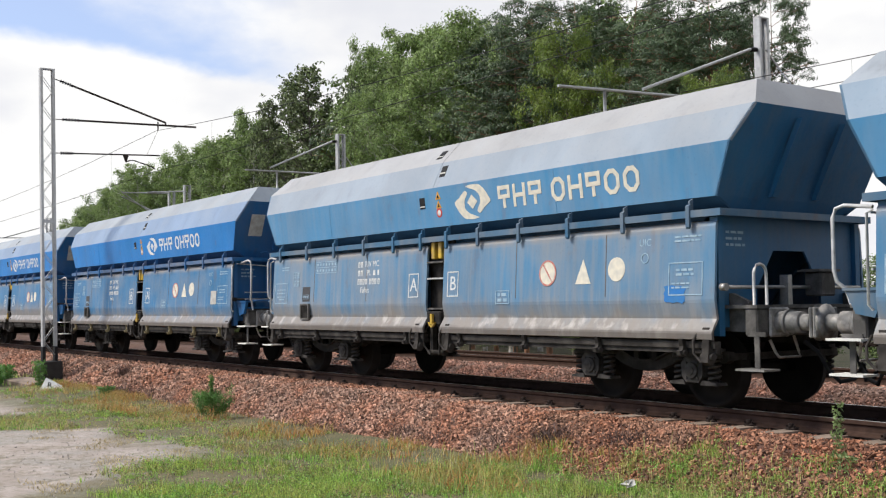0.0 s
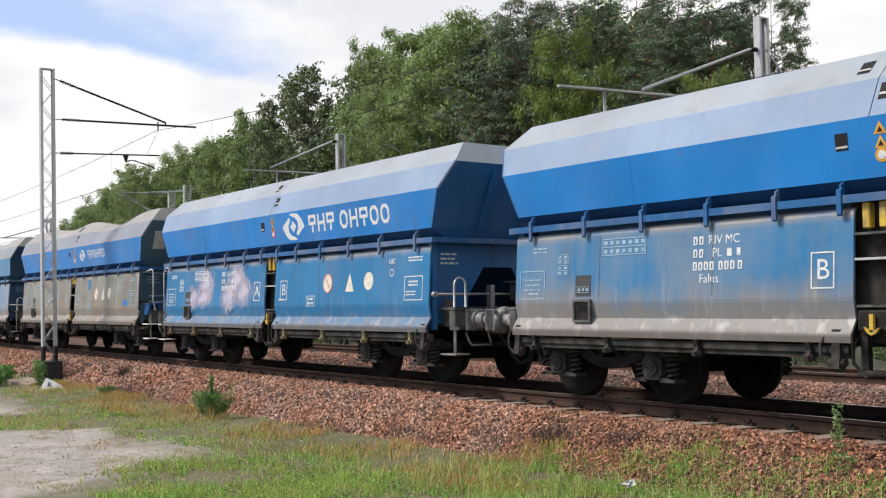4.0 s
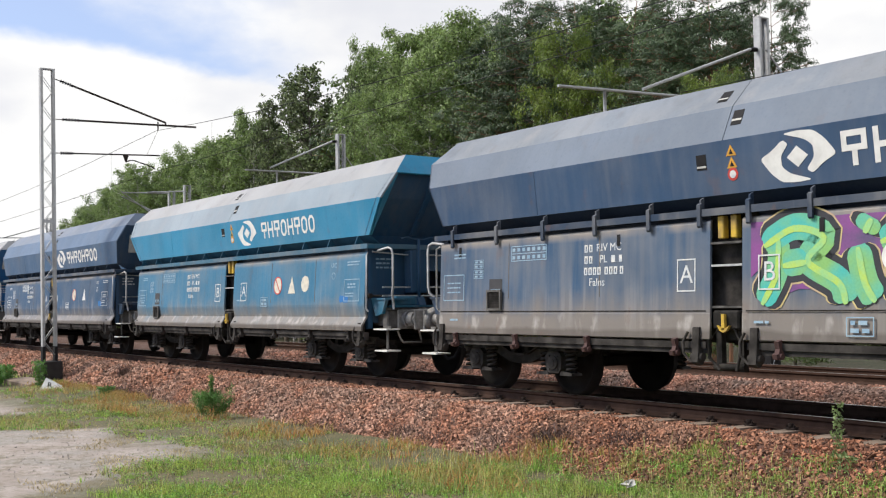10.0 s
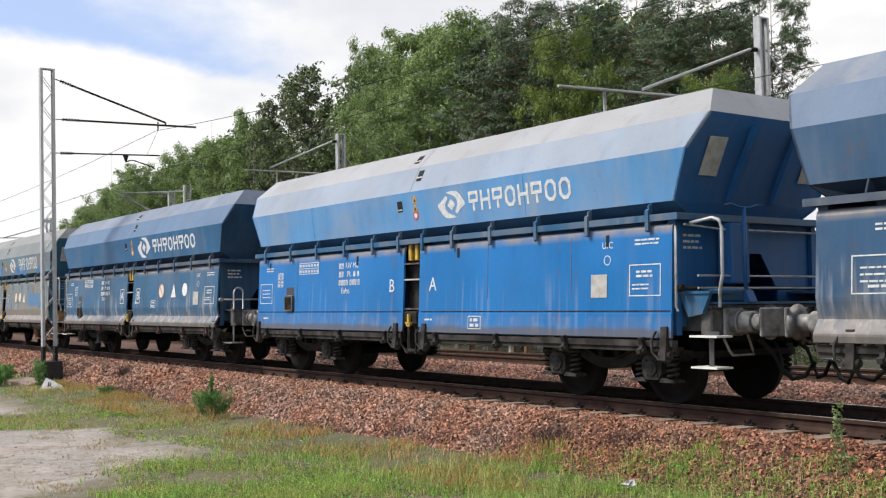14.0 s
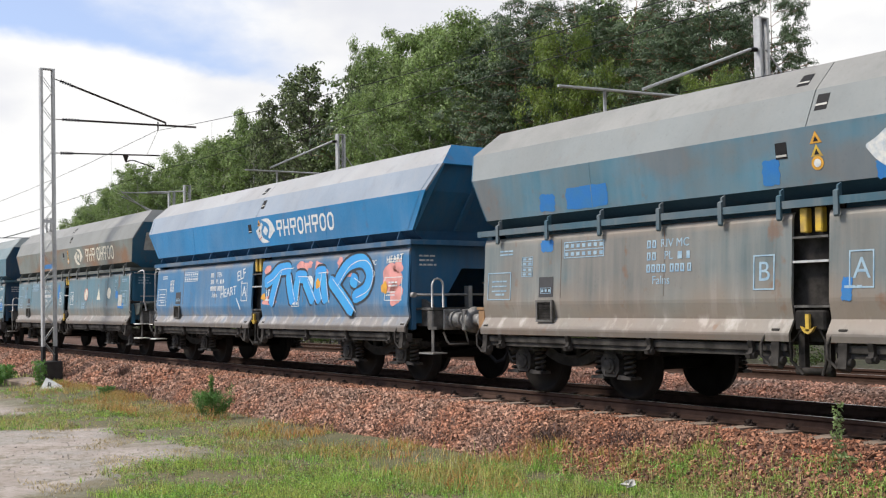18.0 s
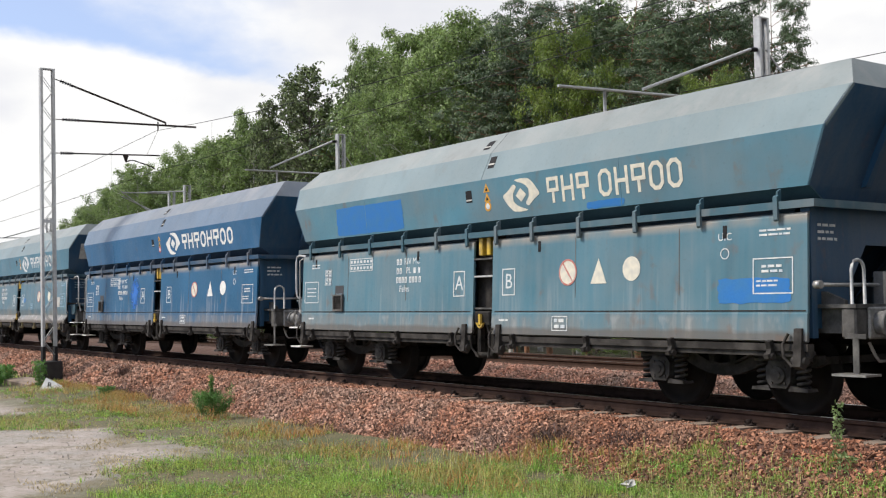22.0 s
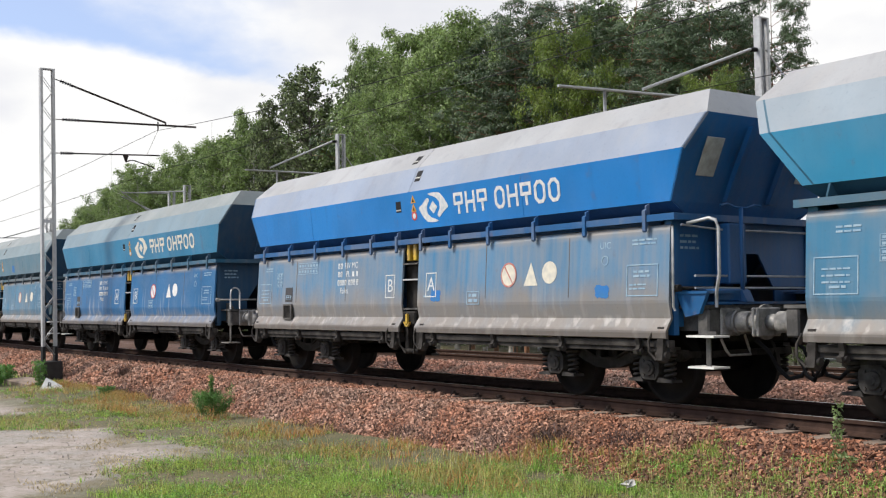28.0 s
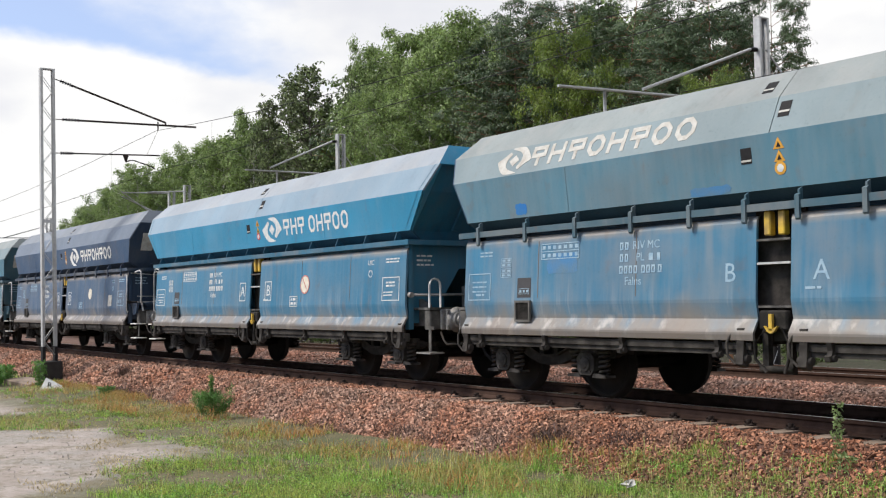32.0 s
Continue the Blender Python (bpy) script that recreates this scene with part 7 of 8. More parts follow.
def make_tree(kind, seed, h, r, n, low=0.25, leaf=0.2):
    """A trunk with limbs and twigs; the crown is many small tufts of leaves at the twigs, denser outside, with gaps between the limbs."""
    rng = np.random.default_rng(seed)
    bm = bmesh.new()
    bend = rng.normal(size=2) * 0.25

    def axis(u):
        return Vector((bend[0] * math.sin(u * 3), bend[1] * math.sin(u * 2.3), u * h * 0.97))
    for i in range(8):
        cyl(bm, axis(i / 8), axis((i + 1) / 8), 0.0105 * h * (1 - i / 8.6), 7, 0.0105 * h * (1 - (i + 1) / 8.6), caps=False)
    tufts = []
    limbs = {"pine": 44, "aspen": 36}.get(kind, 42)
    for i in range(limbs):
        f = (i + rng.uniform(0, 1)) / limbs
        u = low + (0.985 - low) * f
        a = i * 2.4 + rng.uniform(-0.5, 0.5)
        if kind == "pine":
            L, rise = r * (0.25 + 0.95 * math.sin(math.pi * (0.12 + 0.82 * f) ** 0.9)) * rng.uniform(0.55, 1.1), rng.uniform(-0.05, 0.3)
        elif kind == "aspen":
            L, rise = r * (1.0 - 0.8 * f ** 1.3) * rng.uniform(0.5, 1.1), rng.uniform(0.7, 1.3)
        elif kind == "birch":
            L, rise = r * (0.30 + 0.80 * math.sin(math.pi * (0.15 + 0.8 * f) ** 0.8)) * rng.uniform(0.55, 1.1), rng.uniform(0.25, 0.9)
        else:
            L, rise = r * (0.4 + 0.75 * math.sin(math.pi * (0.1 + 0.82 * f))) * rng.uniform(0.65, 1.1), rng.uniform(0.1, 0.7)
        p0 = axis(u)
        p1 = p0 + Vector((math.cos(a) * L, math.sin(a) * L, L * rise))
        p1.z = min(p1.z, h * (0.98 + 0.04 * rng.random()))
        cyl(bm, p0, p1, 0.004 * h * (1.1 - u), 5, 0.012, caps=False)
        twigs = 8 if kind == "pine" else 7
        for q in range(twigs):
            w = 0.3 + 0.7 * (q + rng.uniform(0, 0.6)) / twigs
            side = rng.choice((-1, 1)) * rng.uniform(0.5, 1.2)
            l = L * 0.36 * (1.25 - w) + 0.12 * r
            b0 = p0.lerp(p1, min(1, w))
            b1 = b0 + Vector((math.cos(a + side) * l, math.sin(a + side) * l, l * rng.uniform(-0.25, 0.55)))
            cyl(bm, b0, b1, 0.012, 3, 0.005, caps=False)
            for v in (0.45, 1.0) if kind != "pine" else (0.3, 0.65, 1.0):
                tufts.append((*(b0.lerp(b1, v) + Vector(rng.normal(size=3)) * 0.05 * r), rng.uniform(0.65, 1.35)))
        tufts.append((*p1, 1.2))
    tufts = np.array(tufts)
    spread = {"pine": 0.072, "aspen": 0.075, "birch": 0.10}.get(kind, 0.10) * r
    weight = tufts[:, 3] ** 2
    pick = rng.choice(len(tufts), n, p=weight / weight.sum())
    off = rng.normal(size=(n, 3))
    off /= np.linalg.norm(off, axis=1)[:, None]
    off[:, 2] = np.abs(off[:, 2]) * 0.8 - 0.25 if kind == "pine" else off[:, 2] * 0.8
    centres = tufts[pick, :3] + off * (tufts[pick, 3:4] * spread * rng.uniform(0.25, 1.25, (n, 1)))
    out = centres * np.array([1, 1, 0])
    out /= np.linalg.norm(out, axis=1)[:, None] + 0.3
    facing = off * 0.6 + out * 0.45 + np.array([0, 0, 0.45])
    t = new({"birch": "birch_tree", "aspen": "aspen_tree", "pine": "pine_tree", "maple": "maple_tree", "oak": "oak_tree"}[kind])
    part("trunk", bm, {"birch": BIRCHBARK, "pine": PINEBARK}.get(kind, BARK), t)
    put("crown", leaf_mesh("crown", centres, leaf, rng, narrow=0.22 if kind == "pine" else 0.6, facing=facing), LEAF[kind], t)
    return t


LABELS = {"birch": "green birch with a pale slender trunk and airy crown", "aspen": "tall aspen with loose dark-silver leaves",
          "pine": "dark green pine with reddish upper trunk", "maple": "broad tree with yellow-green summer leaves", "oak": "dense dark green broadleaf tree"}


def build_trees():
    def stock(rows):
        return {k: [make_tree(k, 11 + i, 14, r, n, low, leaf) for i in range(c)] for k, c, r, n, low, leaf in rows}
    front = stock((("birch", 3, 2.9, 26000, 0.28, 0.13), ("aspen", 2, 2.5, 6500, 0.3, 0.165), ("pine", 3, 3.3, 42000, 0.34, 0.15), ("maple", 1, 3.6, 26000, 0.2, 0.14)))
    back = stock((("birch", 2, 3.0, 11000, 0.3, 0.2), ("pine", 2, 3.3, 15000, 0.34, 0.24), ("oak", 2, 3.8, 11000, 0.25, 0.21)))
    used = set()

    def plant(protos, kind, x, y, h, wide=1.0):
        p = random.choice(protos[kind])
        s = h / 14
        m = Matrix.LocRotScale((x, y, terrain(x, y) - 0.1), Euler((radians(random.uniform(-2, 2)), radians(random.uniform(-2, 2)), random.uniform(0, 6.28))), None)
        if p.name not in used:
            used.add(p.name)
            t = p
            t.matrix_basis = m
        else:
            t = copy_thing(p, m)
        t.scale = (s * wide, s * wide, s)
        tagged(t, LABELS[kind], "tree", group="trees of the wood")

    for kind, x, y, h, w in TREES:
        plant(front, kind, x, y, h, w)
    # the wood behind: filled in from tree kinds at random, never above the wood's edge
    for row, y in enumerate((33.5, 37.5, 43.0)):
        for x in np.arange(-170, -14, 2.6 + 0.5 * row):
            u = x / y
            if u > -0.93:
                continue
            top = wood_top(u) * y
            kind = random.choices(("birch", "pine", "oak"), (4, 5 if u > -1.55 else 1, 2))[0]
            plant(back, kind, x + random.uniform(-1.0, 1.0), y + random.uniform(-1.2, 1.2), top * random.uniform(0.78, 0.97) + 1.9, random.uniform(0.8, 1.1))
    # low scrub along the far edge of the railway land
    for x in np.arange(-100, -12, 2.2):
        plant(back, "oak", x + random.uniform(-0.6, 0.6), random.uniform(24.5, 27.5), random.uniform(2.2, 4.2), random.uniform(1.5, 2.0))
    for p in [o for l in (*front.values(), *back.values()) for o in l]:
        if p.name not in used:
            for o in (*p.children, p):
                bpy.data.objects.remove(o)


# the wood's edge: x / y of a direction, and how steeply it stands above the eye there
SKYLINE = [(-3.583, 0.242), (-3.288, 0.297), (-3.055, 0.346), (-2.847, 0.354), (-2.641, 0.385), (-2.457, 0.381), (-2.261, 0.378), (-2.144, 0.418), (-2.061, 0.387), (-1.775, 0.33), (-1.733, 0.366), (-1.671, 0.438), (-1.558, 0.417), (-1.488, 0.451), (-1.392, 0.449), (-1.248, 0.426), (-1.171, 0.441), (-0.837, 0.367), (-0.83, 0.312), (-0.808, 0.248)]


def wood_top(u):
    for (a, za), (b, zb) in zip(SKYLINE, SKYLINE[1:]):
        if a <= u <= b:
            return za + (zb - za) * (u - a) / (b - a)
    return SKYLINE[0][1] if u < SKYLINE[0][0] else SKYLINE[-1][1]


TREES = [("aspen", -56.0, 30, 16.8, 1.03), ("aspen", -60.0, 30.5, 16.7, 0.9), ("aspen", -57.7, 30.2, 15.3, 0.9), ("aspen", -61.0, 30, 15.5, 0.71), ("birch", -48.5, 30, 16.4, 0.5), ("birch", -48.4, 30.5, 15.8, 0.75),
         ("birch", -45.1, 30, 16.4, 0.8), ("birch", -45.5, 31, 16.3, 0.75), ("birch", -41.6, 30, 16.1, 0.85), ("birch", -40.8, 31, 15.4, 0.8), ("birch", -37.6, 30, 14.6, 0.75), ("birch", -41.0, 28.5, 13.0, 0.9),
         ("birch", -44.9, 28.5, 12.9, 0.68), ("pine", -39.9, 31, 14.6, 0.8), ("pine", -36.5, 30, 13.8, 0.8), ("pine", -37.3, 32, 16.3, 0.9), ("pine", -34.8, 32, 16.0, 1.0), ("maple", -31.8, 28.5, 13.1, 0.52),
         ("maple", -29.9, 28, 11.1, 0.6), ("pine", -29.8, 30, 14.6, 1.0), ("pine", -26.5, 29, 13.4, 1.0), ("pine", -27.0, 31, 13.2, 0.8), ("pine", -25.2, 32, 14.2, 0.5), ("pine", -25.4, 30, 12.3, 0.6),
         ("maple", -23.7, 27, 9.7, 0.5), ("pine", -27.0, 28, 12.0, 0.8), ("birch", -64.3, 30, 14.9, 0.85), ("birch", -67.1, 30, 13.6, 0.85), ("birch", -72.8, 31, 14.2, 0.85), ("birch", -74.2, 30, 13.8, 0.85),
         ("birch", -80.9, 31, 14.4, 0.85), ("birch", -82.6, 30, 13.4, 0.85), ("birch", -87.8, 30, 13.6, 0.85), ("birch", -94.6, 31, 13.2, 0.85), ("birch", -97.0, 30, 11.5, 0.85), ("birch", -105.1, 31, 10.4, 0.85),
         ("aspen", -51.4, 30.5, 16.0, 0.5), ("pine", -35.8, 28.8, 12.7, 0.85)]
build_trees()

# ---- ballast stones, grass and weeds ----
def stone_field(name, label, material, spots, sizes, seed):
    """Loose angular stones at the spots (n x 3): ONE heap of stuff."""
    rng = np.random.default_rng(seed)
    base = np.array([(-1, -1, -1), (1, -1, -1), (1, 1, -1), (-1, 1, -1), (-1, -1, 1), (1, -1, 1), (1, 1, 1), (-1, 1, 1)]) * 0.62
    tris = np.array([(0, 2, 1), (0, 3, 2), (4, 5, 6), (4, 6, 7), (0, 1, 5), (0, 5, 4), (1, 2, 6), (1, 6, 5), (2, 3, 7), (2, 7, 6), (3, 0, 4), (3, 4, 7)])
    n = len(spots)
    v = base[None] * rng.uniform(0.55, 1.4, (n, 8, 3)) * rng.uniform([1.0, 0.6, 0.35], [1.6, 1.05, 0.75], (n, 3))[:, None, :]
    q, _ = np.linalg.qr(rng.normal(size=(n, 3, 3)))
    v = np.einsum("nij,nkj->nki", q, v) * (sizes * 0.5)[:, None, None] + spots[:, None, :]
    loops = (tris[None] + 8 * np.arange(n)[:, None, None]).reshape(-1)
    ob = put(name, raw_mesh(name, v.reshape(-1, 3), 3, loops), material)
    tagged(ob, label, "ballast", kind="stuff")


def build_stones():
    rng = np.random.default_rng(5)

    def scatter(x0, x1, y0, y1, per, smin, smax, lift):
        n = int((x1 - x0) * (y1 - y0) * per)
        x, y = rng.uniform(x0, x1, n), rng.uniform(y0, y1, n)
        # the heap's foot is ragged
        keep = y > TOE_Y - 0.15 + 0.28 * np.sin(x * 0.9) * np.sin(x * 0.37 + 1) + rng.normal(size=n) * 0.12
        x, y = x[keep], y[keep]
        z = np.array([bed_z(b) for b in y]) + rng.uniform(-0.012, lift, len(x))
        return np.stack([x, y, z], 1), rng.uniform(smin, smax, len(x)) * (1 + 0.35 * (rng.random(len(x)) > 0.93))
    edge = YC - 0.86
    A = [scatter(-11.5, -4, 8.35, 10.06, 1700, 0.026, 0.06, 0.028), scatter(-11.5, -4, 10.0, edge, 1000, 0.026, 0.05, 0.004)]
    stone_field("ballast_stones", "rust-stained red-brown crushed stone beside the rail", RUSTSTONES, np.concatenate([a for a, _ in A]), np.concatenate([s for _, s in A]), 6)
    A = [scatter(-14.5, -11.5, 8.35, 10.06, 1700, 0.026, 0.06, 0.028), scatter(-14.5, -11.5, 10.0, edge, 1000, 0.026, 0.05, 0.004), scatter(-24, -14.5, 8.35, edge, 1100, 0.036, 0.068, 0.035), scatter(-48, -24, 8.35, edge, 420, 0.055, 0.09, 0.04)]
    stone_field("ballast_stones", "loose red-brown crushed stone on the track shoulder", STONES, np.concatenate([a for a, _ in A]), np.concatenate([s for _, s in A]), 1)
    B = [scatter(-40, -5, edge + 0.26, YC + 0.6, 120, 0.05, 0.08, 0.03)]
    stone_field("oily_ballast_stones", "dark oily stones between the rails", SHADESTONES, B[0][0], B[0][1], 2)
    n = 3000
    x, y = rng.uniform(-28, -10.5, n), rng.uniform(3.0, 7.6, n)
    keep = np.array([rng.random() < 0.15 + sandy(a, b) for a, b in zip(x, y)])
    P = np.stack([x, y, [terrain(a, b) + 0.003 for a, b in zip(x, y)]], 1)[keep]
    stone_field("pebbles", "small pebbles and crumbs on the sandy track", PEBBLE, P, rng.uniform(0.008, 0.026, len(P)) * (1 + (rng.random(len(P)) > 0.95)), 4)
    D = [scatter(-22, -6, YC + 0.9, YC2 - 0.9, 430, 0.045, 0.085, 0.03), scatter(-36, -22, YC + 0.9, YC2 - 0.9, 160, 0.07, 0.11, 0.03)]
    stone_field("far_ballast_stones", "greyish red stones between the tracks", FARSTONES, np.concatenate([a for a, _ in D]), np.concatenate([s for _, s in D]), 3)


PEBBLE = mat("sandy_pebble", (0.42, 0.38, 0.35), 0.9, 0, 0.3, 2, 0.2, 40, island=0.3)
# near-black stone colour carries the shade beneath the wagons
SHADESTONES = mat("shaded_black_stone", (0.018, 0.015, 0.014), 0.8, 0, 0.4, 3, 0.2, 40, island=0.4)


def blades(name, label, material, roots, heights, widths, seed, lean=0.35, category="grass"):
    """Upright grass blades, each a bent tapering strip: ONE patch of stuff."""
    rng = np.random.default_rng(seed)
    n = len(roots)
    a = rng.uniform(0, 2 * np.pi, n)
    side = np.stack([np.cos(a), np.sin(a), np.zeros(n)], 1) * widths[:, None] / 2
    b = rng.uniform(0, 2 * np.pi, n)
    drift = np.stack([np.cos(b), np.sin(b), np.zeros(n)], 1) * (heights * lean * rng.uniform(0.2, 1.3, n))[:, None]
    up = np.zeros((n, 3))
    up[:, 2] = heights
    mid = roots + up * 0.55 + drift * 0.35
    tip = roots + up * rng.uniform(0.85, 1.0, (n, 1)) + drift
    v = np.stack([roots - side, roots + side, mid + side * 0.8, mid - side * 0.8, tip + side * 0.15, tip - side * 0.15], 1).reshape(-1, 3)
    loops = (np.array([(0, 1, 2, 3), (3, 2, 4, 5)])[None] + 6 * np.arange(n)[:, None, None]).reshape(-1)
    ob = put(name, raw_mesh(name, v, 4, loops), material)
    tagged(ob, label, category, kind="stuff")


def sandy(x, y):
    """How bare the ground is (1: open sand)."""
    n = 0.9 * noise.noise((x * 0.35, y * 0.5, 2)) + 0.5 * noise.noise((x * 1.1, y * 1.3, 5))
    edge = 6.2 - max(0.0, x + 14.5) * 1.0 + n
    edge -= 2.4 * min(1.0, max(0.0, 2.2 - abs(x + 20.4)))
    if x < -22.6:
        edge += 0.8
    return min(1.0, max(0.0, (edge - y) / 0.7))


def build_grass():
    rng = np.random.default_rng(8)

    def spots(x0, x1, y0, y1, per, test):
        n = int((x1 - x0) * (y1 - y0) * per)
        P = np.stack([rng.uniform(x0, x1, n), rng.uniform(y0, y1, n), np.zeros(n)], 1)
        keep = np.array([rng.random() < test(p[0], p[1]) for p in P])
        P = P[keep]
        P[:, 2] = [max(terrain(p[0], p[1]), bed_z(p[1]) if p[1] > TOE_Y - 0.3 else -9) - 0.01 for p in P]
        return P

    def meadow(x, y):
        toe = TOE_Y + 0.05 + 0.3 * noise.noise((x * 0.5, 1, 1)) + (0.35 if x > -11 else 0) * (1 + noise.noise((x, 3, 2))) + 0.42 * min(1, max(0, (x + 9.6) / 1.6))
        patch = 0.1 + (0.32 if x > -11.5 else 0) + 1.0 * noise.noise((x * 0.8, y * 0.9, 4)) + 0.6 * noise.noise((x * 2.3, y * 2.5, 4))
        return (1 - sandy(x, y)) * max(0.05, min(1, patch + 0.2)) * min(1, max(0, (toe - y) / 0.35))

    def lush(x, y):
        # thinner towards the dry foot of the ballast
        return meadow(x, y) * (1.0 if x > -10.5 else min(1, max(0.25, (8.15 + 0.5 * noise.noise((x * 0.7, 2, 8)) - y) / 0.8)))
    def tufts(P, many, spread, low, high):
        """Blades in tufts round the spots: their roots and heights, each tuft of a height of its own."""
        n = len(P)
        own = rng.uniform(low, high, n) * np.array([0.75 + 0.9 * max(0, noise.noise((p[0] * 1.4, p[1] * 1.4, 12)) + 0.2) for p in P])
        i = np.repeat(np.arange(n), rng.integers(many // 2, many * 3 // 2, n))
        Q = P[i].copy()
        Q[:, :2] += rng.normal(size=(len(i), 2)) * spread
        return Q, own[i] * rng.uniform(0.45, 1.15, len(i))
    g, h = tufts(spots(-13.5, -4.5, 3.6, 9.75, 260, lush), 14, 0.028, 0.03, 0.14)
    blades("grass", "fresh green grass along the foot of the ballast", GRASS, g, h, rng.uniform(0.004, 0.009, len(g)), 1, 0.42)
    g, h = tufts(spots(-30, -13.5, 4.2, 9.2, 120, lush), 13, 0.035, 0.02, 0.10)
    blades("grass", "short patchy grass beside the sandy track", GRASS, g, h, rng.uniform(0.006, 0.012, len(g)), 2, 0.5)
    # broad-leaved herbs and clover between the grass
    for word, material, seed, per, size, rows in (("bright green clover and low herbs in the grass", HERB, 41, 95, 0.026, (-13.5, -4.5, 3.8, 9.7)), ("yellow-green low herbs in the dry grass", HERBDRY, 42, 34, 0.026, (-22, -5, 4.0, 9.2)), ("small green herbs beside the sandy track", HERB, 43, 26, 0.034, (-30, -13.5, 4.2, 9.0)), ("olive moss and creeping weeds on bare soil", MOSS, 44, 30, 0.026, (-28, -8, 3.8, 9.0))):
        P = spots(*rows, per, lush)
        i = np.repeat(np.arange(len(P)), rng.integers(10, 34, len(P)))
        r2 = rng.uniform(0.04, 0.11, len(P))[i]
        d = rng.normal(size=(len(i), 3)) * r2[:, None] * np.array([1, 1, 0.5])
        d[:, 2] = np.abs(d[:, 2]) + 0.015
        lr = np.random.default_rng(seed)
        ob = put("herbs", leaf_mesh("herbs", P[i] + d, size, lr, droop=0.0, narrow=0.6, facing=d / (np.linalg.norm(d, axis=1)[:, None] + 1e-6) * 0.5 + np.array([0, 0, 0.8])), material)
        tagged(ob, word, "herbs", kind="stuff")
    g = spots(-48, -30, 4.5, 9.0, 130, meadow)
    blades("grass", "short grass far along the railway", GRASS, g, rng.uniform(0.06, 0.18, len(g)), rng.uniform(0.018, 0.03, len(g)), 3, 0.5)
    near_toe = lambda x, y: meadow(x, y) * min(1, max(0.4, 1 - (TOE_Y - y) / 1.6))
    g = spots(-30, -4.5, 4.0, 9.6, 900, lambda x, y: (0.45 if x > -12 else 1.0) * meadow(x, y) * min(1, max(0.12, 0.5 + 2.2 * noise.noise((x * 0.9, y * 1.1, 15)))))
    blades("dry_grass", "straw-yellow and rust-brown dry grass stems", STRAW, g, rng.uniform(0.04, 0.16, len(g)), rng.uniform(0.005, 0.009, len(g)), 4, 0.5)
    g = spots(-12.5, -4.5, 6.5, 9.7, 190, meadow)
    blades("grass_stalks", "tall pale green seed stalks in the grass", STALK, g, rng.uniform(0.1, 0.28, len(g)), rng.uniform(0.006, 0.011, len(g)), 9, 0.25)
    g = spots(-30, -9, 6.9, 9.25, 1050, lambda x, y: min(1, near_toe(x, y) * 1.6) * (noise.noise((x * 0.6, y, 6)) > -0.1))
    blades("dry_grass", "orange-brown withered plants at the ballast foot", SORREL, g, rng.uniform(0.05, 0.2, len(g)), rng.uniform(0.008, 0.014, len(g)), 5, 0.6)
    g = spots(-28, -11, 3.2, 7.0, 500, lambda x, y: sandy(x, y) * (noise.noise((x * 0.8, y * 0.8, 8)) > 0.12))
    blades("dry_grass", "thin dry tufts on bare sand", STRAW, g, rng.uniform(0.02, 0.06, len(g)), rng.uniform(0.006, 0.012, len(g)), 6, 0.9)
    # leafy stems that stand above the grass at the ballast foot
    P = spots(-13.0, -4.5, 7.4, 9.7, 9, lush)
    i = np.repeat(np.arange(len(P)), 26)
    tall = rng.uniform(0.12, 0.30, len(P))
    up = rng.random(len(i)) ** 0.8
    d = rng.normal(size=(len(i), 3)) * np.stack([0.035 * (1.2 - up)] * 2 + [np.full(len(i), 0.01)], 1)
    d[:, 2] += up * tall[i]
    ob = put("herbs", leaf_mesh("herbs", P[i] + d, 0.034, np.random.default_rng(45), droop=-0.5, narrow=0.4, facing=d * np.array([8, 8, 0]) + np.array([0, 0, 0.7])), HERB)
    tagged(ob, "leafy green weed stems above the grass", "herbs", kind="stuff")
    # dead brown weeds in clumps on the ballast foot
    P = []
    for cx, cy, n, r in ((-16.3, 8.55, 700, 0.5), (-15.5, 8.7, 220, 0.4), (-13.9, 8.95, 160, 0.2), (-13.0, 8.9, 90, 0.2), (-11.7, 9.05, 110, 0.25), (-10.8, 9.2, 420, 0.2), (-9.55, 9.3, 200, 0.22), (-23.2, 8.4, 900, 1.0), (-20.3, 8.25, 320, 0.4), (-25.5, 8.5, 420, 0.9), (-33, 8.6, 900, 1.5), (-19.8, 8.5, 150, 0.3), (-27.3, 9.3, 160, 0.2),
                         (-14, 14.6, 900, 1.0), (-12.6, 14.1, 500, 0.4), (-11, 14.4, 900, 0.8), (-16.4, 14.9, 700, 0.8), (-18.6, 14.7, 600, 1.0), (-9.5, 14.2, 700, 0.6), (-23, 14.8, 500, 1.6)):
        c = rng.normal(size=(n, 2)) * r * 0.55 * np.array([1.4, 0.6])
        P += [(cx + a, cy + b, bed_z(cy + b) - 0.01) for a, b in c]
    P = np.array(P)
    blades("dead_weeds", "dead dark-brown weed stems on the ballast", DEAD, P, rng.uniform(0.04, 0.2, len(P)) * np.where(P[:, 0] < -24, 1.5, 1) * np.where(P[:, 1] > 12, 1.7, 1), rng.uniform(0.005, 0.012, len(P)) * np.where(P[:, 0] < -24, 2.2, 1) * np.where(P[:, 1] > 12, 1.8, 1), 7, 0.95, "weeds")


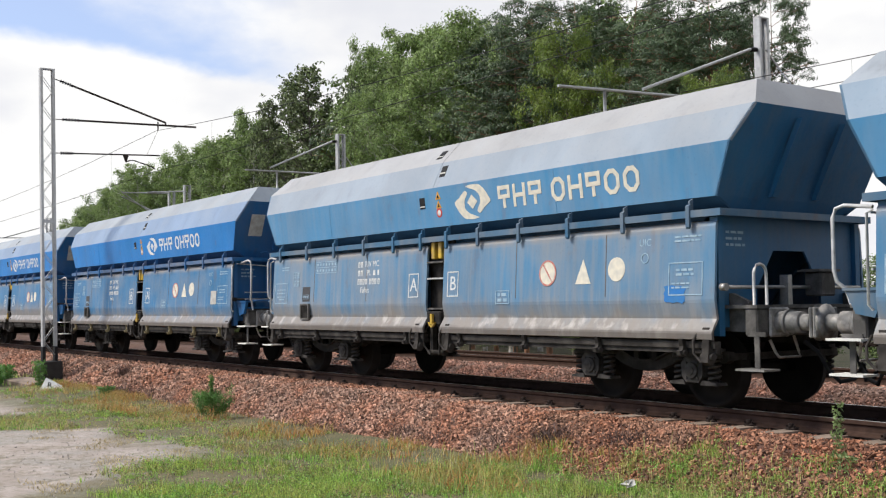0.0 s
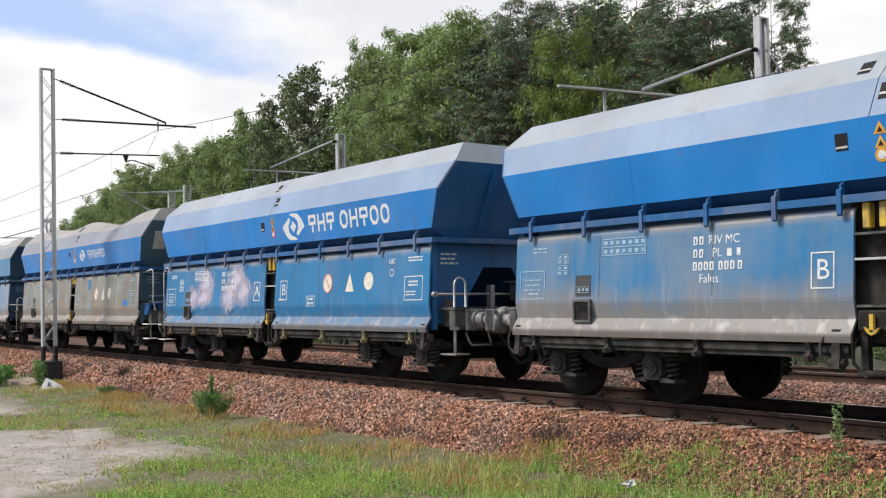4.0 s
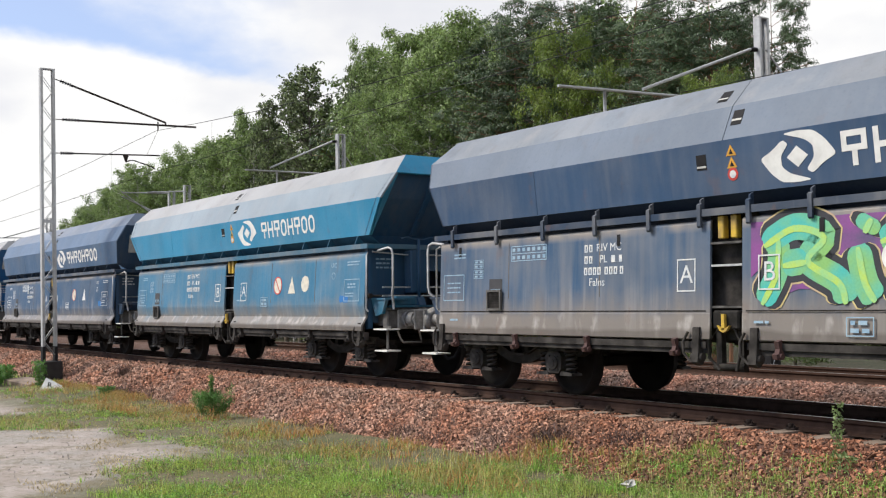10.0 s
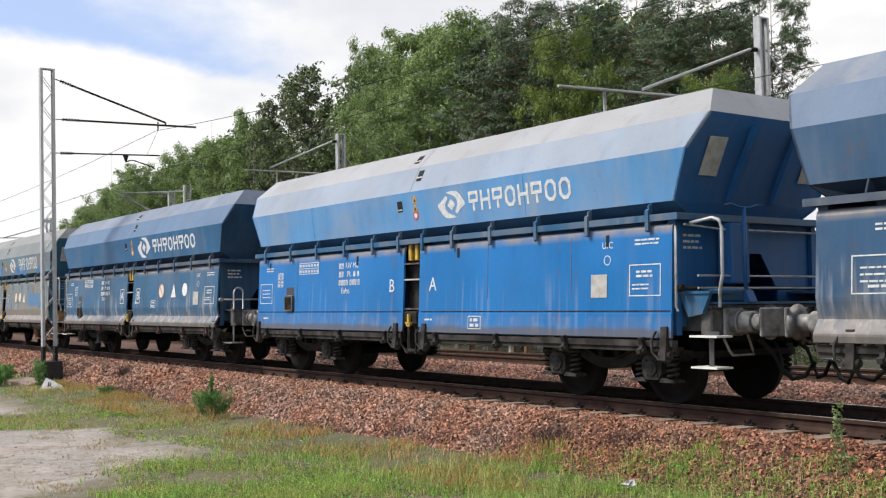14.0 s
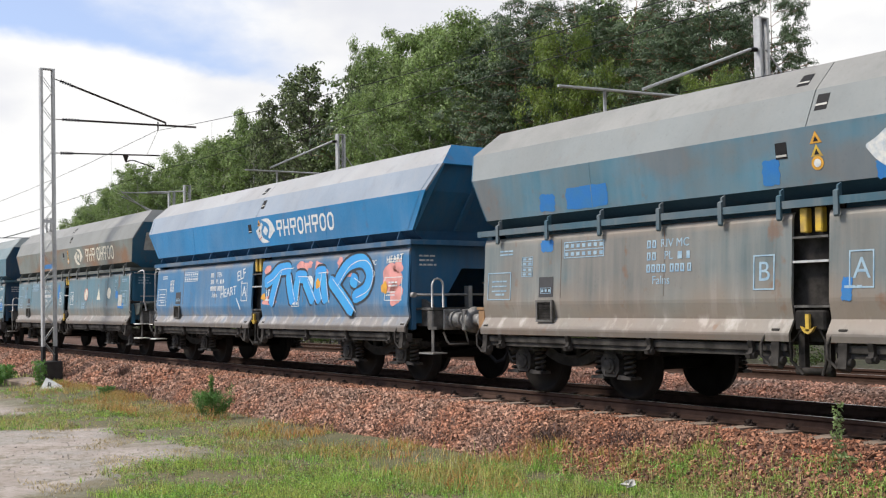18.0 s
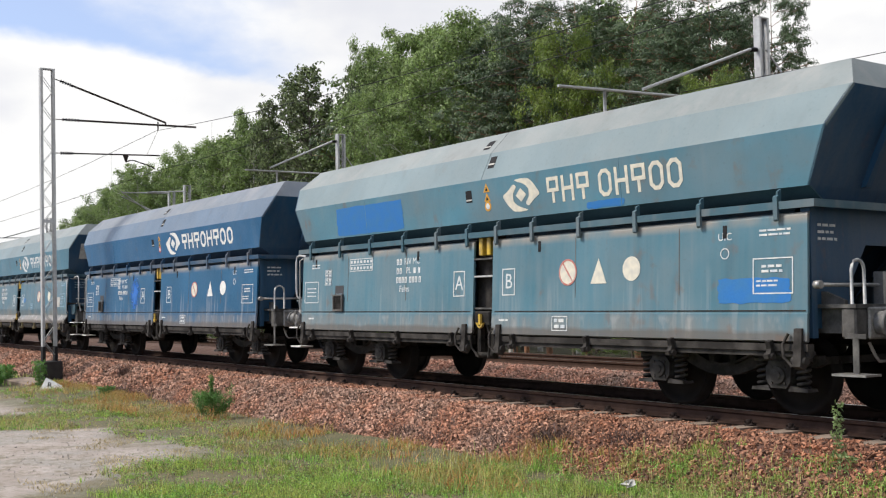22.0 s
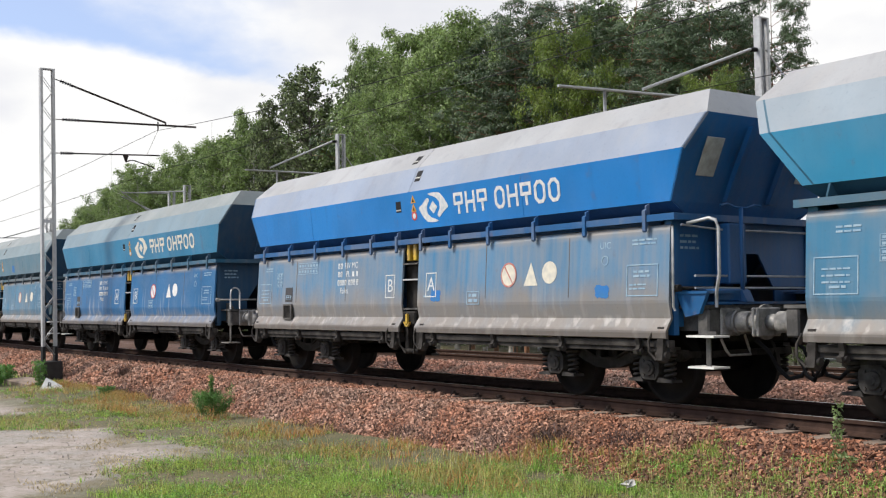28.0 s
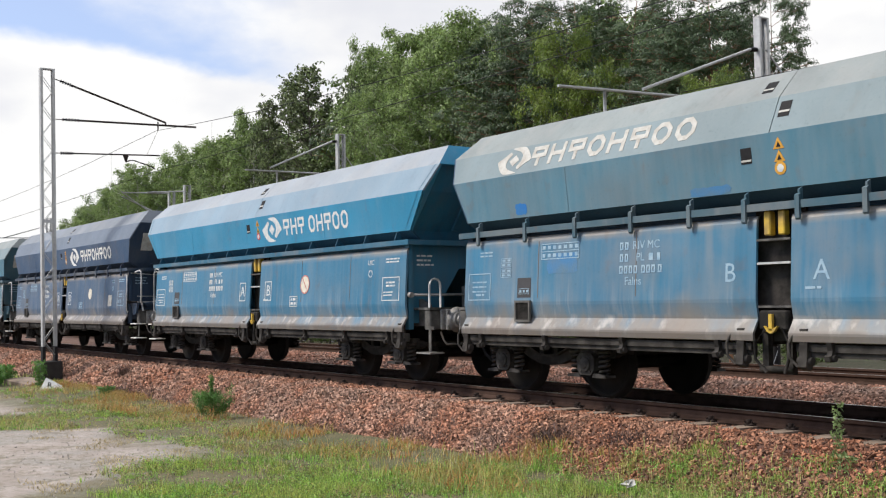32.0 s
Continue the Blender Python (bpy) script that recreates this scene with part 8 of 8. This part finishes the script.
GRASS = mat("grass_blade", (0.24, 0.43, 0.075), 0.6, 0, 0.5, 1.6, 0, island=0.7, hue=(0.40, 0.45, 0.12), trans=0.4)
HERB = mat("green_herb_leaf", (0.17, 0.34, 0.07), 0.6, 0, 0.4, 1.2, 0, island=0.6, hue=(0.26, 0.36, 0.09), trans=0.3)
HERBDRY = mat("yellowing_herb_leaf", (0.30, 0.32, 0.07), 0.6, 0, 0.4, 1.2, 0, island=0.5, hue=(0.36, 0.25, 0.08), trans=0.3)
MOSS = mat("olive_moss_leaf", (0.12, 0.135, 0.05), 0.7, 0, 0.4, 1.2, 0, island=0.6, hue=(0.16, 0.12, 0.06), trans=0.2)
STRAW = mat("straw_blade", (0.55, 0.45, 0.25), 0.7, 0, 0.3, 0.6, 0, island=0.4, hue=(0.24, 0.2, 0.09), trans=0.2)
STALK = mat("pale_stalk", (0.36, 0.42, 0.14), 0.7, 0, 0.3, 0.8, 0, island=0.4, hue=(0.45, 0.38, 0.16), trans=0.3)
SORREL = mat("rusty_plant", (0.46, 0.23, 0.08), 0.7, 0, 0.5, 1.6, 0, island=0.5, hue=(0.38, 0.33, 0.10), trans=0.2)
DEAD = mat("dead_stem", (0.105, 0.068, 0.06), 0.85, 0, 0.4, 0.8, 0, island=0.5, hue=(0.12, 0.075, 0.06))
FRESH = mat("fresh_green_leaf", (0.11, 0.24, 0.05), 0.55, 0, 0.3, 2, 0, island=0.35, hue=(0.08, 0.17, 0.04), trans=0.3)
NEEDLE = mat("young_pine_needles", (0.11, 0.235, 0.05), 0.6, 0, 0.3, 2, 0, island=0.5, hue=(0.06, 0.15, 0.04), trans=0.2)


def small_plant(name, label, category, x, y, z, h, r, n, leaf, material, seed, stem=0.012, cone=False, stems=1):
    """A young plant: stems with leaves along them."""
    rng = np.random.default_rng(seed)
    t = new(name)
    t.location = (x, y, z)
    tagged(t, label, category)
    C = []
    for s in range(stems):
        bm = bmesh.new()
        bx, by = rng.normal(size=2) * r * 0.4 * (stems > 1)
        cyl(bm, (bx * 0.3, by * 0.3, 0), (bx, by, h * 0.97 * (1 - 0.2 * (s > 0))), stem, 6, stem * 0.3)
        for i in range(9 if cone else 6):
            u = 0.1 + 0.8 * i / 9
            a = i * 2.4 + s
            L = r * (1.05 - u) if cone else r * 0.6
            cyl(bm, (bx * u, by * u, u * h), (bx * u + math.cos(a) * L, by * u + math.sin(a) * L, u * h + L * 0.35), stem * 0.4, 5, stem * 0.15)
        part("stem", bm, BARK if cone else FRESHSTEM, t)
        m = n // stems
        u = rng.random(m) ** (1.25 if cone else 0.8)
        a = rng.uniform(0, 6.28, m)
        if cone:
            # needles sit in brushes along the branches, the lowest whorl the widest, a thin leader on top
            i = rng.integers(0, 17, m)
            bu = 0.04 + 0.62 * rng.random(17) ** 1.2
            bl = r * np.where(bu < 0.4, rng.uniform(0.7, 1.25, 17), rng.uniform(0.25, 0.55, 17))
            ba = rng.uniform(0, 6.28, 17)
            f = np.sqrt(rng.random(m))
            lead = rng.random(m) < 0.14
            jit = rng.normal(size=(m, 3)) * r * 0.11
            q = np.stack([np.cos(ba[i]) * bl[i] * f, np.sin(ba[i]) * bl[i] * f, h * bu[i] + bl[i] * f * f * 0.75], 1)
            q[lead] = np.stack([np.zeros(lead.sum()), np.zeros(lead.sum()), h * rng.uniform(0.4, 1.0, lead.sum())], 1)
            C.append(q + jit * np.where(lead, 0.5, 1.0)[:, None])
            continue
        rad = r * (0.9 - 0.5 * np.abs(u - 0.4)) * np.sqrt(rng.random(m))
        C.append(np.stack([bx * u + np.cos(a) * rad, by * u + np.sin(a) * rad, 0.06 * h + u * h * 0.94 + rad * 0.2], 1))
    put("foliage", leaf_mesh("foliage", np.concatenate(C), leaf, rng, droop=-0.6 if cone else 0.1, narrow=0.08 if cone else 0.45), material, t)


PALEWEED = mat("pale_green_weed", (0.22, 0.30, 0.12), 0.6, 0, 0.3, 2, 0, island=0.4, hue=(0.14, 0.22, 0.07), trans=0.3)
FRESHSTEM = mat("green_stem", (0.12, 0.17, 0.06), 0.7)


def build_small():
    small_plant("young_pine", "small bright green self-sown pine on the ballast foot", "young pine", -18.85, 8.05, -0.72, 0.76, 0.33, 5200, 0.085, NEEDLE, 1, cone=True)
    small_plant("sapling", "leafy green sapling beside the mast foundation", "sapling", -28.95, 7.75, -0.74, 0.72, 0.2, 230, 0.1, FRESH, 2, 0.01, stems=3)
    small_plant("tall_weed", "tall pale green flowering weed by the rails", "weed", -6.75, 9.55, -0.62, 0.9, 0.085, 200, 0.05, PALEWEED, 3, 0.006)
    small_plant("tall_weed", "leafy green weed at the ballast edge", "weed", -6.55, 9.35, -0.66, 0.45, 0.16, 130, 0.06, PALEWEED, 4, 0.006, stems=3)
    small_plant("weed", "low bright green weed in the grass", "weed", -7.2, 9.35, -0.7, 0.28, 0.08, 90, 0.09, FRESH, 5, 0.006)
    small_plant("weed", "small bright green weed clump", "weed", -25.2, 8.15, -0.72, 0.22, 0.18, 200, 0.08, FRESH, 6, 0.006, stems=3)
    for i, (x, y) in enumerate(((-31.4, 7.3), (-30.7, 6.95), (-32.4, 7.5))):
        small_plant("weed", "green herb clump on the verge", "weed", x, y, -0.75, 0.5, 0.4, 420, 0.11, FRESH, 20 + i, 0.006, stems=4)
    # fallen triangular board with a letter
    t = new("railway_board")
    t.matrix_basis = pose(-28.4, 7.95, -0.74, 62, 0, 62)
    tagged(t, "white triangular board with a black letter, leaning on the ground", "sign")
    bm = bmesh.new()
    prism(bm, [(-0.4, 0.0), (0.33, 0.0), (-0.28, 0.34)], -0.012, 0.012, "z")
    part("board", bm, WHITE, t)
    put("lettering", text_mesh("R", 0.22), BLACK, t, pose(-0.17, 0.12, 0.014))
    bm = bmesh.new()
    rounded(bm, (-0.75, -0.35, -0.1), (0.75, 0.35, 0.12), 0.03)
    ob = part("concrete_slab", bm, CONCRETE, None)
    ob.matrix_basis = pose(-30.6, 7.85, -0.72, 2, 3, 12)
    tagged(ob, "weathered concrete slab beside the mast foot", "slab")
    bm = bmesh.new()
    for i in range(5):
        a = i * 1.3
        plate(bm, [(0.09 * math.cos(a), 0.07 * math.sin(a), 0.02 + 0.03 * (i % 2)), (0.1 * math.cos(a + 1.5), 0.07 * math.sin(a + 1.5), 0.05), (0.02, 0.03 * i - 0.05, 0.1), (-0.05, 0.0, 0.03)], 0.004)
    ob = part("litter", bm, WORNPLATE, None)
    ob.matrix_basis = pose(-8.5, 8.35, -0.68)
    tagged(ob, "crumpled pale plastic litter in the grass", "litter")


build_stones()
build_grass()
build_small()


# ---- what moves ----
def travel(t):
    """How far the train has gone."""
    return SPEED * t


def motions():
    times = [0.0, 8.0, 16.0, 24.0, 32.0]
    for w, x in WAGONS:
        walk(w, [(t, pose(x + travel(t), YC, 0)) for t in times])
    spin = [2 * i / FPS for i in range(481)]
    for ws, x in WHEELS:
        walk(ws, [(t, pose(x, 0, 0.462) @ Matrix.Rotation(travel(t) / 0.46, 4, "Y")) for t in spin])


motions()
